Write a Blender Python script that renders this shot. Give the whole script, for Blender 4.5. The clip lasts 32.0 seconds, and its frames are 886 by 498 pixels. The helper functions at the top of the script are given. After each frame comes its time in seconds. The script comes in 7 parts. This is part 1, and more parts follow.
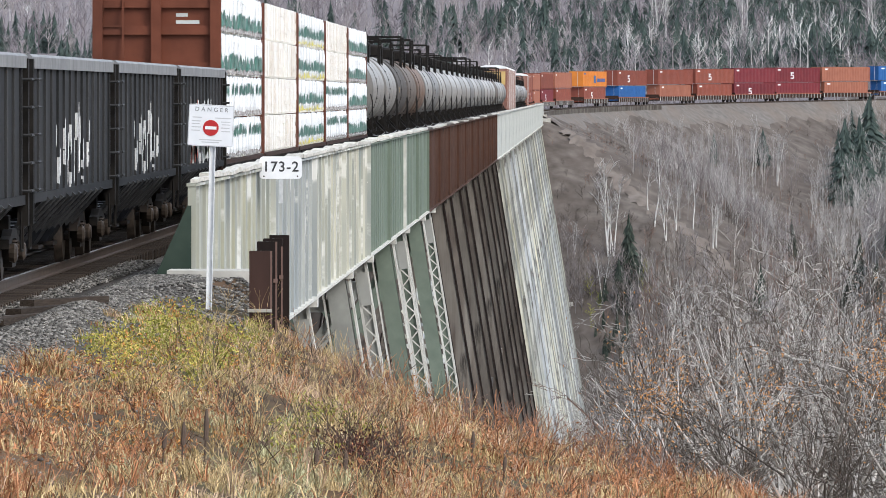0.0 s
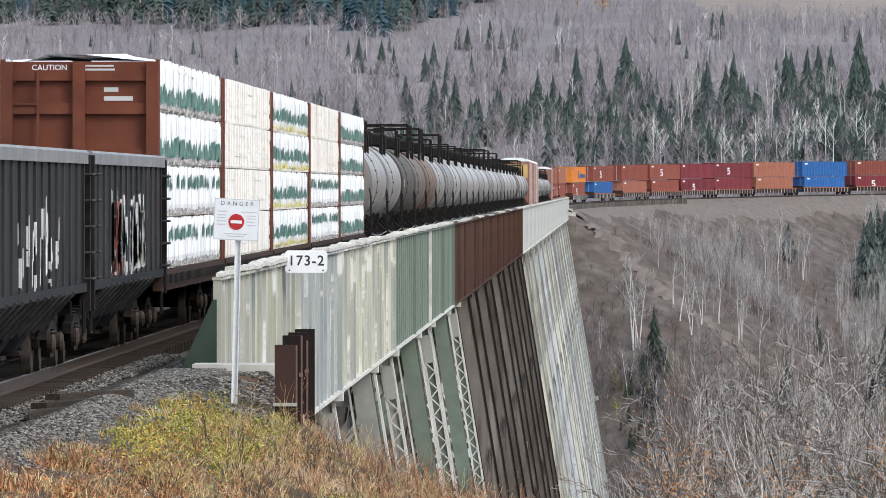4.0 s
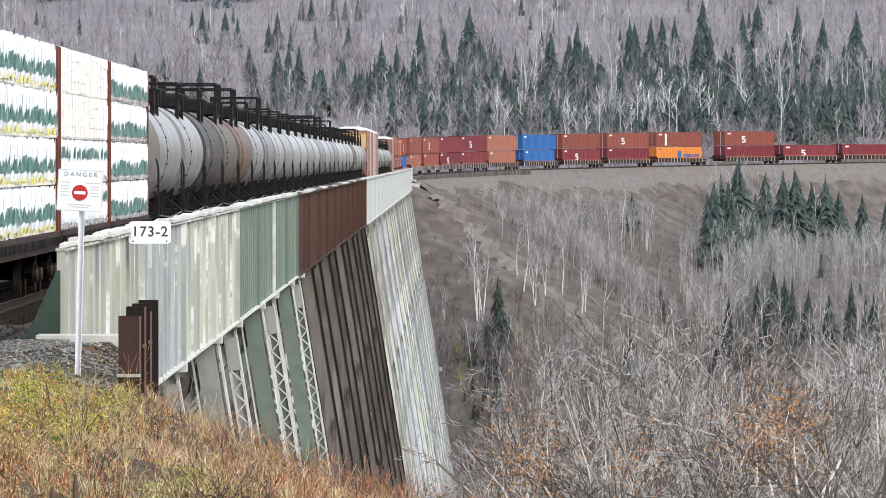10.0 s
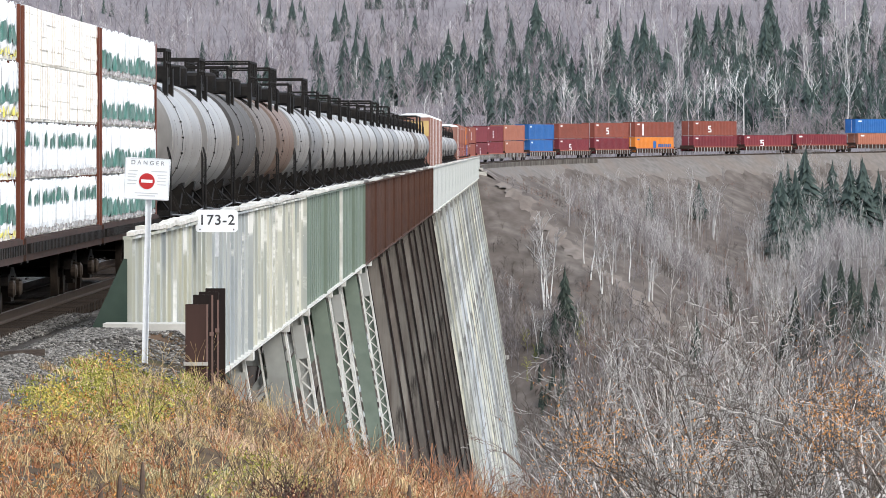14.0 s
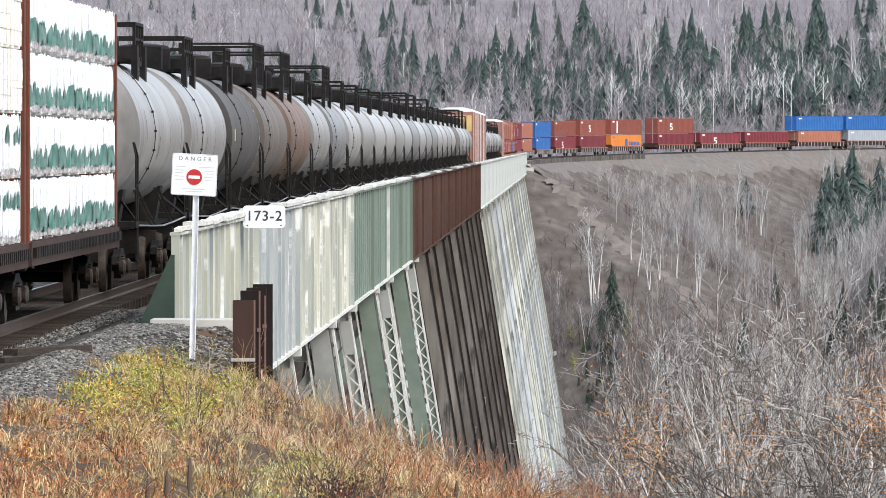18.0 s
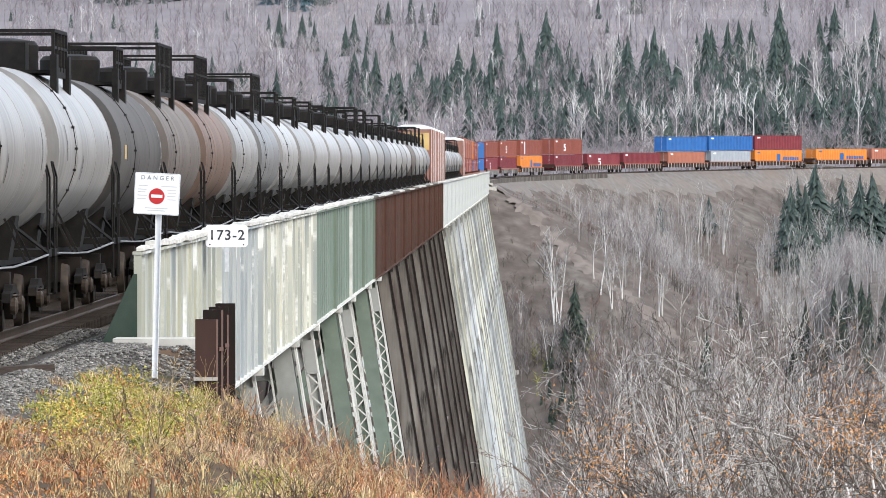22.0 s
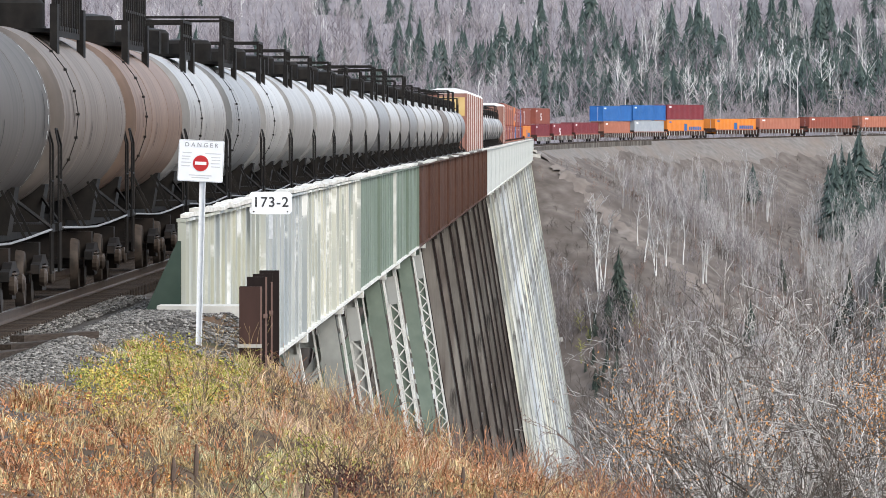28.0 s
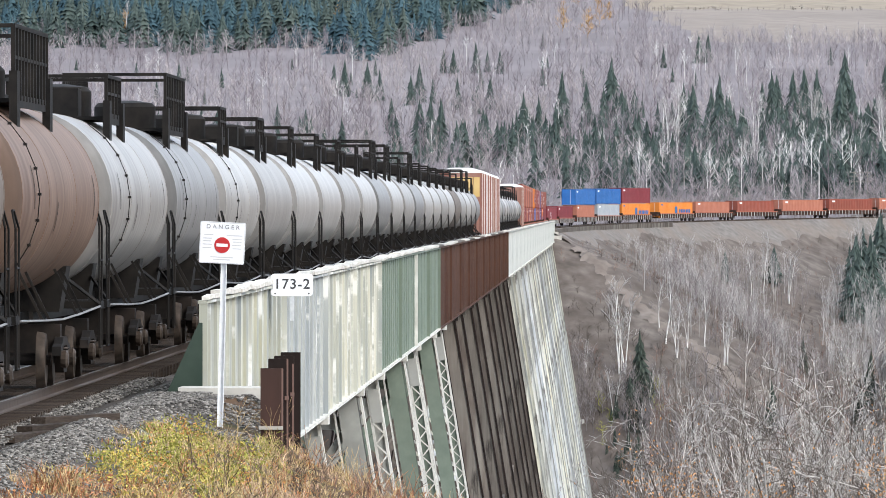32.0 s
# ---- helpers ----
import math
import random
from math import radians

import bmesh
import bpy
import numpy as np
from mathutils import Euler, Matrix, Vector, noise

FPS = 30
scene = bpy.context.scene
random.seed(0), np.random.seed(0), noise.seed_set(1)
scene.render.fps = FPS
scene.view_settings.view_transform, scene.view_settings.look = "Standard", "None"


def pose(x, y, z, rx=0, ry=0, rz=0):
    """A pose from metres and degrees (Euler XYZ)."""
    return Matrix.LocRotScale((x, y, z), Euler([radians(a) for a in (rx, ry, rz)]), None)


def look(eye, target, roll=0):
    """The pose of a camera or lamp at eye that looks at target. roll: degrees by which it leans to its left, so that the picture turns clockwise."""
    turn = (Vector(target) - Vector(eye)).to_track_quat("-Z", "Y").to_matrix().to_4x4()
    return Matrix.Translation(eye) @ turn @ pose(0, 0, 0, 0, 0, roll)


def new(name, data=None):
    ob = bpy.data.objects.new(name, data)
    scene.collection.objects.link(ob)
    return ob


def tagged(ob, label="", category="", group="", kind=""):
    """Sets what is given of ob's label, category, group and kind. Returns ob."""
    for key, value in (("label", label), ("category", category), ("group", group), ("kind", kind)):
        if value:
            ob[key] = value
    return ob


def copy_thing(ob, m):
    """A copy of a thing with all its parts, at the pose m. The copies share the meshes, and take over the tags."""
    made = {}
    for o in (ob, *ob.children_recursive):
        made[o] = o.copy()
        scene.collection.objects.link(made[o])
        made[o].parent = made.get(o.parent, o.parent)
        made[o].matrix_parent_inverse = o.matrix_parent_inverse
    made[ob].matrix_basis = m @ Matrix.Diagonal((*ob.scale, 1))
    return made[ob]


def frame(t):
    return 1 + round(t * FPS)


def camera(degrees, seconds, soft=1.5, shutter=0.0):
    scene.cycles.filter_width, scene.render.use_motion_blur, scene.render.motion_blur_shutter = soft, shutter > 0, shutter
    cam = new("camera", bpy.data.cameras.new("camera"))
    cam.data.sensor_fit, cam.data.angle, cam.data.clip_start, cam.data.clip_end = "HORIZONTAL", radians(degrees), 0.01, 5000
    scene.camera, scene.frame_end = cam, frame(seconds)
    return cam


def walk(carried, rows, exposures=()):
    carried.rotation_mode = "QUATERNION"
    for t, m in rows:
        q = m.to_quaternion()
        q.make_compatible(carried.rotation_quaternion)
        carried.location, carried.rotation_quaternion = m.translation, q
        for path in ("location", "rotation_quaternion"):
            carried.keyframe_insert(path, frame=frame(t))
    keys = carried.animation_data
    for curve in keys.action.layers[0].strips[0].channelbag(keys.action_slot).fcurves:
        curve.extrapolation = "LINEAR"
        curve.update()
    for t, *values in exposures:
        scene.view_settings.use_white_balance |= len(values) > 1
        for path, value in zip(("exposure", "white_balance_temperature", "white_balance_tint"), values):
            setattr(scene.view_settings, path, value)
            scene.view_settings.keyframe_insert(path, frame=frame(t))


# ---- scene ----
EYE = 2.57          # camera above the rails
XT = -9.45          # middle of the track, beside the camera
BEND, RADIUS = 1345.0, 315.0   # where the track leaves the viaduct and turns
XG = -6.3           # outer face of the right-hand girder
RAIL = -0.2         # top of the rails, below the datum of the cars
SPEED = 8.85        # the train, towards the camera, m/s
cam = camera(6.19, 32.0, soft=0.85)
PATH = [  # seconds, tilt up, turn to the left
    (0, -1.0747, 0.9704), (0.5, -0.8147, 0.9741), (1, -0.5666, 1.0233), (1.5, -0.5477, 1.0466),
    (2, -0.5546, 1.0719), (2.5, -0.5484, 1.095), (3, -0.4979, 1.1313), (3.5, -0.4426, 1.1677),
    (5.5, -0.3991, 1.0437), (6, -0.4111, 1.2313), (6.5, -0.4256, 1.3898), (7, -0.4706, 1.4852),
    (7.5, -0.5261, 1.5156), (8, -0.5554, 1.3644), (8.5, -0.5927, 0.8019), (9, -0.6288, 0.3843),
    (9.5, -0.6401, 0.1424), (10, -0.6211, 0.0557), (10.5, -0.6097, 0.0211), (11, -0.6097, 0.0393),
    (11.5, -0.6067, 0.082), (12, -0.617, 0.2481), (12.5, -0.6219, 0.3661), (13, -0.6334, 0.3902),
    (13.5, -0.6516, 0.4265), (14, -0.7023, 0.5234), (14.5, -0.7379, 0.7351), (16.5, -0.5674, 0.5411),
    (17, -0.6097, 0.5957), (17.5, -0.6946, 0.8438), (18, -0.7308, 0.8544), (18.5, -0.747, 0.7594),
    (19, -0.6883, 0.7347), (19.5, -0.6524, 0.7592), (20, -0.6401, 0.824), (20.5, -0.6288, 0.886),
    (21, -0.6279, 0.8074), (21.5, -0.6342, 0.6198), (22, -0.597, 0.5927), (22.5, -0.3003, 0.5901),
    (23, -0.0288, 0.5664), (23.5, -0.0288, 0.6018), (24, -0.1539, 0.6261), (24.5, -0.2892, 0.6324),
    (25, -0.4524, 0.5676), (25.5, -0.5674, 0.4262), (26, -0.6883, 0.4645), (26.5, -0.7973, 0.6565),
    (28.5, -0.8276, 0.9038), (29, -0.7732, 0.7225), (29.5, -0.5765, 0.5962), (30, -0.4785, 0.5771),
    (30.5, -0.407, 0.599), (31, -0.3574, 0.6897), (31.5, -0.277, 0.9508), (32, -0.2545, 1.049),
]
walk(cam, [(t, pose(0, 0, EYE, 90 + up, 0, left)) for t, up, left in PATH],
     exposures=[(0, 0.66), (3, 0.64), (6, 0.36), (7, 0.38), (8, 0.33), (9, 0.64), (11, 0.84), (13, 0.84), (19, 0.97), (21, 1.06), (22, 1.0), (23, 0.76), (25, 0.88), (26, 0.89), (32, 1.0)])

# ---- light: a bright overcast day ----
world = bpy.data.worlds.new("overcast_sky")
scene.world = world
world.use_nodes = True
wn = world.node_tree
sky = wn.nodes.new("ShaderNodeTexSky")
sky.sky_type, sky.sun_disc = "NISHITA", False
sky.sun_elevation, sky.sun_rotation = radians(38), radians(135)
sky.air_density, sky.dust_density, sky.ozone_density = 1.0, 4.0, 1.0
mixed = wn.nodes.new("ShaderNodeMixRGB")
mixed.inputs["Fac"].default_value = 0.72
mixed.inputs["Color2"].default_value = (6.3, 7.3, 8.8, 1)
wn.links.new(sky.outputs[0], mixed.inputs["Color1"])
wn.links.new(mixed.outputs[0], wn.nodes["Background"].inputs["Color"])
wn.nodes["Background"].inputs["Strength"].default_value = 0.13
sun = new("sun", bpy.data.lights.new("sun", "SUN"))
sun.data.energy, sun.data.angle, sun.data.color = 1.3, radians(25), (1.0, 0.975, 0.94)
sun.matrix_world = look((60, -60, 66), (0, 0, 0))


# ---- materials ----
def material(name, colours, scale=4.0, rough=0.8, metal=0.0, bump=0.3, stretch=(1, 1, 1), detail=6, grime=None, grime_scale=0.6,
             grime_amount=0.5, vary=0.0, island=0.0, streak=None, spec=0.12, flake=None):
    """Noise between colours, a second larger noise of grime, upright streaks, and a fine bump; all in metres."""
    m = bpy.data.materials.new(name)
    m.use_nodes = True
    nt, b = m.node_tree, m.node_tree.nodes["Principled BSDF"]
    N, L = nt.nodes.new, nt.links.new
    co = N("ShaderNodeTexCoord")
    mp = N("ShaderNodeMapping")
    mp.inputs["Scale"].default_value = stretch
    L(co.outputs["Object"], mp.inputs["Vector"])
    n1 = N("ShaderNodeTexNoise")
    n1.inputs["Scale"].default_value, n1.inputs["Detail"].default_value = scale, detail
    L(mp.outputs[0], n1.inputs["Vector"])
    ramp = N("ShaderNodeValToRGB")
    ramp.color_ramp.elements[0].position, ramp.color_ramp.elements[1].position = 0.3, 0.7
    ramp.color_ramp.elements[0].color, ramp.color_ramp.elements[1].color = (*colours[0], 1), (*colours[-1], 1)
    for i, c in enumerate(colours[1:-1]):
        ramp.color_ramp.elements.new(0.3 + 0.4 * (i + 1) / (len(colours) - 1)).color = (*c, 1)
    L(n1.outputs["Fac"], ramp.inputs[0])
    out = ramp.outputs[0]

    def mix(fac, a, colour, kind="MIX"):
        x = N("ShaderNodeMixRGB")
        x.blend_type = kind
        L(fac, x.inputs["Fac"])
        L(a, x.inputs["Color1"])
        x.inputs["Color2"].default_value = (*colour, 1)
        return x.outputs[0]

    def level(socket, lo, hi, top):
        r = N("ShaderNodeMapRange")
        r.inputs["From Min"].default_value, r.inputs["From Max"].default_value, r.inputs["To Max"].default_value = lo, hi, top
        L(socket, r.inputs["Value"])
        return r.outputs[0]
    if grime:
        n2 = N("ShaderNodeTexNoise")
        n2.inputs["Scale"].default_value, n2.inputs["Detail"].default_value = grime_scale, 8
        L(co.outputs["Object"], n2.inputs["Vector"])
        out = mix(level(n2.outputs["Fac"], 0.4, 0.72, grime_amount), out, grime)
    if streak:
        colour, size, amount = streak
        m2 = N("ShaderNodeMapping")
        m2.inputs["Scale"].default_value = size
        L(co.outputs["Object"], m2.inputs["Vector"])
        n3 = N("ShaderNodeTexNoise")
        n3.inputs["Scale"].default_value, n3.inputs["Detail"].default_value = 1.0, 5
        L(m2.outputs[0], n3.inputs["Vector"])
        out = mix(level(n3.outputs["Fac"], 0.45, 0.7, amount), out, colour)
    if flake:
        colour, size, edge = flake
        m3 = N("ShaderNodeMapping")
        m3.inputs["Scale"].default_value = size
        L(co.outputs["Object"], m3.inputs["Vector"])
        n4 = N("ShaderNodeTexNoise")
        n4.inputs["Scale"].default_value, n4.inputs["Detail"].default_value, n4.inputs["Roughness"].default_value = 1.0, 7, 0.6
        L(m3.outputs[0], n4.inputs["Vector"])
        out = mix(level(n4.outputs["Fac"], edge, edge + 0.06, 0.85), out, colour)
    for amount, node, socket in ((vary, "ShaderNodeObjectInfo", "Random"), (island, "ShaderNodeNewGeometry", "Random Per Island")):
        if amount:
            oi, hs = N(node), N("ShaderNodeHueSaturation")
            L(level(oi.outputs[socket], 0, 1, 2 * amount), (add := N("ShaderNodeMath")).inputs[0])
            add.inputs[1].default_value = 1 - amount
            L(add.outputs[0], hs.inputs["Value"])
            L(out, hs.inputs["Color"])
            out = hs.outputs[0]
    L(out, b.inputs["Base Color"])
    b.inputs["Roughness"].default_value, b.inputs["Metallic"].default_value = rough, metal
    b.inputs["Specular IOR Level"].default_value = spec
    if bump:
        bp = N("ShaderNodeBump")
        bp.inputs["Strength"].default_value, bp.inputs["Distance"].default_value = bump, 0.02
        L(n1.outputs["Fac"], bp.inputs["Height"])
        L(bp.outputs[0], b.inputs["Normal"])
    return m


V, H = (1, 1, 0.12), (0.25, 0.25, 3)
UP = (0.6, 0.9, 0.12)
M = {
    "litter": material("leaf_litter", [(0.070, 0.058, 0.049), (0.112, 0.094, 0.081), (0.168, 0.143, 0.124)], 0.35, 0.95, bump=0.6, grime=(0.11, 0.085, 0.072), grime_scale=0.05),
    "turf": material("turf", [(0.04, 0.028, 0.018), (0.09, 0.06, 0.035), (0.06, 0.06, 0.022)], 1.5, 0.95, bump=0.6, grime=(0.16, 0.08, 0.04), grime_scale=0.25),
    "field": material("field", [(0.215, 0.180, 0.155), (0.265, 0.225, 0.19)], 0.05, 0.95, bump=0.1, stretch=(1, 6, 1), grime=(0.18, 0.148, 0.128), grime_scale=0.012),
    "roughfield": material("rough_field_grass", [(0.21, 0.172, 0.132), (0.30, 0.252, 0.19)], 0.06, 0.95, bump=0.1, stretch=(1, 4, 1), grime=(0.24, 0.19, 0.14), grime_scale=0.02),
    "gravel_bank": material("gravel_bank", [(0.125, 0.112, 0.101), (0.19, 0.172, 0.157)], 0.9, 0.95, bump=0.5, grime=(0.17, 0.135, 0.11), grime_scale=0.15, grime_amount=0.8),
    "trail": material("bare_earth", [(0.13, 0.108, 0.092), (0.215, 0.184, 0.16)], 0.5, 0.95, bump=0.3, grime=(0.13, 0.10, 0.085), grime_scale=0.12),
    "ballast": material("ballast", [(0.032, 0.027, 0.023), (0.11, 0.096, 0.083)], 14, 0.9, bump=1.0, grime=(0.06, 0.048, 0.038)),
    "stone": material("crushed_stone", [(0.06, 0.055, 0.049), (0.26, 0.243, 0.22)], 8, 0.85, bump=0.4, island=0.75),
    "tie": material("creosoted_timber", [(0.03, 0.023, 0.018), (0.07, 0.052, 0.04)], 6, 0.9, stretch=(0.6, 6, 6), vary=0.3),
    "rail": material("rail_steel", [(0.06, 0.043, 0.033), (0.105, 0.076, 0.058)], 3, 0.55, 0.3, 0.15),
    "railtop": material("worn_rail_steel", [(0.36, 0.35, 0.34), (0.5, 0.49, 0.48)], 3, 0.3, 0.9, 0.05),
    "concrete": material("concrete", [(0.42, 0.40, 0.36), (0.56, 0.54, 0.49)], 3, 0.9, bump=0.3, grime=(0.3, 0.27, 0.22)),
    "girder_tan": material("chalked_cream_paint", [(0.33, 0.335, 0.28), (0.48, 0.465, 0.35)], 1.0, 0.75, 0.0, 0.15, stretch=(1, 0.6, 0.15), grime=(0.25, 0.275, 0.28), grime_scale=0.35, grime_amount=0.9, streak=((0.56, 0.55, 0.48), (0.3, 0.5, 0.2), 0.8), flake=((0.72, 0.72, 0.69), (0.3, 0.5, 0.55), 0.585)),
    "girder_cream": material("flaking_cream_paint", [(0.36, 0.37, 0.33), (0.54, 0.52, 0.42)], 1.0, 0.75, 0.0, 0.2, stretch=(1, 0.45, 0.10), grime=(0.25, 0.285, 0.30), grime_scale=0.3, grime_amount=0.7, streak=((0.62, 0.60, 0.52), (0.4, 0.45, 0.2), 0.8), flake=((0.72, 0.71, 0.66), (0.3, 0.5, 0.65), 0.56)),
    "girder_grey": material("chalked_grey_paint", [(0.235, 0.262, 0.275), (0.36, 0.385, 0.39)], 1.0, 0.75, 0.0, 0.15, stretch=(1, 0.5, 0.12), grime=(0.43, 0.43, 0.37), grime_scale=0.18, grime_amount=0.5, streak=((0.52, 0.52, 0.48), (0.3, 0.4, 0.2), 0.8), flake=((0.74, 0.73, 0.69), (0.3, 0.45, 0.6), 0.595)),
    "girder_green": material("faded_green_paint", [(0.145, 0.182, 0.142), (0.182, 0.222, 0.175)], 1.5, 0.6, 0.0, 0.1, grime=(0.14, 0.17, 0.13), grime_scale=0.3, streak=((0.25, 0.30, 0.24), (0.4, 0.1, 0.15), 0.4)),
    "girder_rust": material("rusted_steel", [(0.048, 0.024, 0.016), (0.098, 0.043, 0.025)], 1.2, 0.85, 0.1, 0.25, grime=(0.05, 0.028, 0.022), grime_scale=0.12, streak=((0.16, 0.09, 0.065), (0.4, 0.06, 0.2), 0.5), flake=((0.035, 0.022, 0.018), (0.3, 0.12, 0.7), 0.6)),
    "girder_white": material("weathered_silver_paint", [(0.44, 0.46, 0.45), (0.60, 0.61, 0.58)], 1.0, 0.7, 0.1, 0.15, grime=(0.30, 0.31, 0.29), grime_scale=0.05, streak=((0.72, 0.72, 0.68), (0.5, 0.03, 0.1), 0.6)),
    "leg_grey": material("grey_leg_paint", [(0.24, 0.245, 0.225), (0.34, 0.345, 0.315)], 2, 0.75, 0.0, 0.15, grime=(0.19, 0.18, 0.15), grime_scale=0.4, streak=((0.42, 0.42, 0.39), (1.2, 1.2, 0.15), 0.5), flake=((0.14, 0.13, 0.115), (2, 2, 0.8), 0.62)),
    "leg_green": material("green_leg_paint", [(0.15, 0.185, 0.148), (0.195, 0.235, 0.185)], 2, 0.7, 0.0, 0.15, grime=(0.14, 0.16, 0.13), grime_scale=0.4),
    # green paint with the train's shadow mixed into its colour
    "shadedgreen": material("shaded_green_steel", [(0.03, 0.048, 0.036), (0.05, 0.07, 0.055)], 2, 0.7, 0.0, 0.1),
    "leg_brown": material("rust_brown_leg", [(0.078, 0.064, 0.054), (0.175, 0.15, 0.127)], 1.5, 0.85, 0.0, 0.2, stretch=(1, 1, 0.3), grime=(0.06, 0.045, 0.038), grime_scale=0.3, grime_amount=0.7, vary=0.35, streak=((0.24, 0.225, 0.195), (1.5, 1.5, 0.12), 0.7), flake=((0.022, 0.018, 0.016), (2.0, 2.0, 0.25), 0.60)),
    "leg_white": material("white_leg_paint", [(0.52, 0.51, 0.44), (0.74, 0.73, 0.66)], 1.5, 0.75, 0.0, 0.15, stretch=(1, 1, 0.4), grime=(0.36, 0.40, 0.42), grime_scale=0.12, grime_amount=0.7, vary=0.3, streak=((0.24, 0.235, 0.215), (1.6, 1.6, 0.08), 0.8), flake=((0.13, 0.115, 0.10), (2.2, 2.2, 0.3), 0.60)),
    "leg_cream": material("cream_leg_paint", [(0.56, 0.53, 0.40), (0.76, 0.73, 0.60)], 1.5, 0.75, 0.0, 0.15, stretch=(1, 1, 0.4), grime=(0.36, 0.40, 0.42), grime_scale=0.12, grime_amount=0.7, vary=0.3, streak=((0.24, 0.235, 0.215), (1.6, 1.6, 0.08), 0.8), flake=((0.13, 0.115, 0.10), (2.2, 2.2, 0.3), 0.60)),
    "leg_bluewhite": material("blue_white_leg_paint", [(0.46, 0.47, 0.47), (0.67, 0.68, 0.67)], 1.5, 0.75, 0.0, 0.15, stretch=(1, 1, 0.4), grime=(0.36, 0.40, 0.42), grime_scale=0.12, grime_amount=0.7, vary=0.3, streak=((0.24, 0.235, 0.215), (1.6, 1.6, 0.08), 0.8), flake=((0.13, 0.115, 0.10), (2.2, 2.2, 0.3), 0.60)),
    "pale": material("pale_flaking_paint", [(0.55, 0.54, 0.49), (0.72, 0.71, 0.66)], 3, 0.8, bump=0.2, grime=(0.33, 0.31, 0.27), grime_scale=1.0),
    "plank": material("weathered_grey_timber", [(0.44, 0.415, 0.365), (0.66, 0.63, 0.57)], 4, 0.9, bump=0.3, stretch=(3, 0.4, 3), vary=0.15),
    "pile": material("rusty_sheet_pile", [(0.042, 0.026, 0.022), (0.085, 0.046, 0.037)], 3, 0.85, 0.1, 0.3, stretch=V, grime=(0.05, 0.03, 0.025)),
    "pileedge": material("worn_rust_edge", [(0.13, 0.075, 0.06), (0.24, 0.16, 0.135)], 4, 0.85, 0.0, 0.3, stretch=V),
    # rust darkened to near black: shade put into the colour
    "pileshade": material("wet_dark_rust", [(0.012, 0.009, 0.008), (0.03, 0.02, 0.017)], 4, 0.85, 0.0, 0.3, stretch=V),
    "signwhite": material("white_sign_sheet", [(0.78, 0.79, 0.80), (0.84, 0.84, 0.85)], 6, 0.45, bump=0.02),
    "signred": material("red_sign_sheet", [(0.44, 0.03, 0.032), (0.50, 0.042, 0.042)], 6, 0.45, bump=0.02),
    "ink": material("black_sign_ink", [(0.05, 0.05, 0.055), (0.07, 0.07, 0.07)], 6, 0.5, bump=0.02),
    "greyink": material("faded_grey_ink", [(0.50, 0.50, 0.50), (0.6, 0.6, 0.6)], 6, 0.5, bump=0.02),
    "fadedink": material("weathered_black_ink", [(0.17, 0.17, 0.175), (0.24, 0.24, 0.24)], 6, 0.5, bump=0.02),
    "galv": material("galvanised_steel", [(0.52, 0.53, 0.54), (0.66, 0.67, 0.67)], 12, 0.5, 0.5, 0.05),
    "galvpost": material("bright_galvanised_post", [(0.66, 0.67, 0.68), (0.78, 0.79, 0.79)], 10, 0.5, 0.0, 0.05),
    "black": material("grimy_black_steel", [(0.007, 0.0065, 0.0065), (0.016, 0.0145, 0.013)], 5, 0.65, 0.0, 0.2, grime=(0.035, 0.029, 0.024), grime_scale=1.2, spec=0.06),
    "truck": material("oily_truck_iron", [(0.006, 0.0055, 0.005), (0.018, 0.0145, 0.0125)], 6, 0.7, 0.0, 0.3, grime=(0.045, 0.033, 0.026), grime_scale=2.5),
    "wheel": material("wheel_steel", [(0.026, 0.021, 0.017), (0.085, 0.064, 0.05)], 5, 0.55, 0.2, 0.1),
    "hopper": material("black_hopper_paint", [(0.006, 0.006, 0.0075), (0.014, 0.014, 0.0155)], 3, 0.5, 0.0, 0.15, stretch=V, grime=(0.02, 0.019, 0.018), grime_scale=0.5, streak=((0.04, 0.04, 0.04), (0.5, 2.5, 0.3), 0.4), spec=0.06),
    # ribs paler than the panels: light along their edges, put into the colour
    "hopperrib": material("worn_black_rib", [(0.016, 0.016, 0.017), (0.06, 0.06, 0.06)], 3, 0.5, 0.0, 0.1, stretch=V, spec=0.05),
    "hoppertop": material("worn_grey_rail", [(0.15, 0.15, 0.152), (0.26, 0.258, 0.255)], 3, 0.5, 0.0, 0.1),
    "brown": material("boxcar_brown", [(0.115, 0.037, 0.021), (0.165, 0.054, 0.031)], 2, 0.6, 0.0, 0.1, grime=(0.07, 0.028, 0.019), grime_scale=0.7),
    "deckbrown": material("dark_brown_steel", [(0.035, 0.02, 0.015), (0.072, 0.038, 0.028)], 3, 0.75, 0.0, 0.2, grime=(0.035, 0.025, 0.02)),
    "wrap": material("white_wrapping", [(0.88, 0.89, 0.89), (0.95, 0.95, 0.95)], 1.6, 0.30, 0.0, 0.7, stretch=(1, 1, 0.5), grime=(0.66, 0.68, 0.68), grime_scale=3, grime_amount=0.3),
    "wrapgreen": material("green_print", [(0.010, 0.085, 0.058), (0.03, 0.18, 0.13)], 3, 0.3, 0.0, 0.6, grime=(0.7, 0.74, 0.72), grime_scale=3.5, grime_amount=0.25),
    "wraphem": material("crumpled_clear_plastic", [(0.13, 0.10, 0.085), (0.42, 0.39, 0.37), (0.85, 0.85, 0.84)], 9, 0.25, 0.0, 0.8, stretch=(1, 0.5, 1)),
    "wrapyellow": material("yellow_print", [(0.72, 0.62, 0.05), (0.80, 0.72, 0.15)], 3, 0.4, 0.0, 0.4, grime=(0.78, 0.76, 0.6), grime_scale=2),
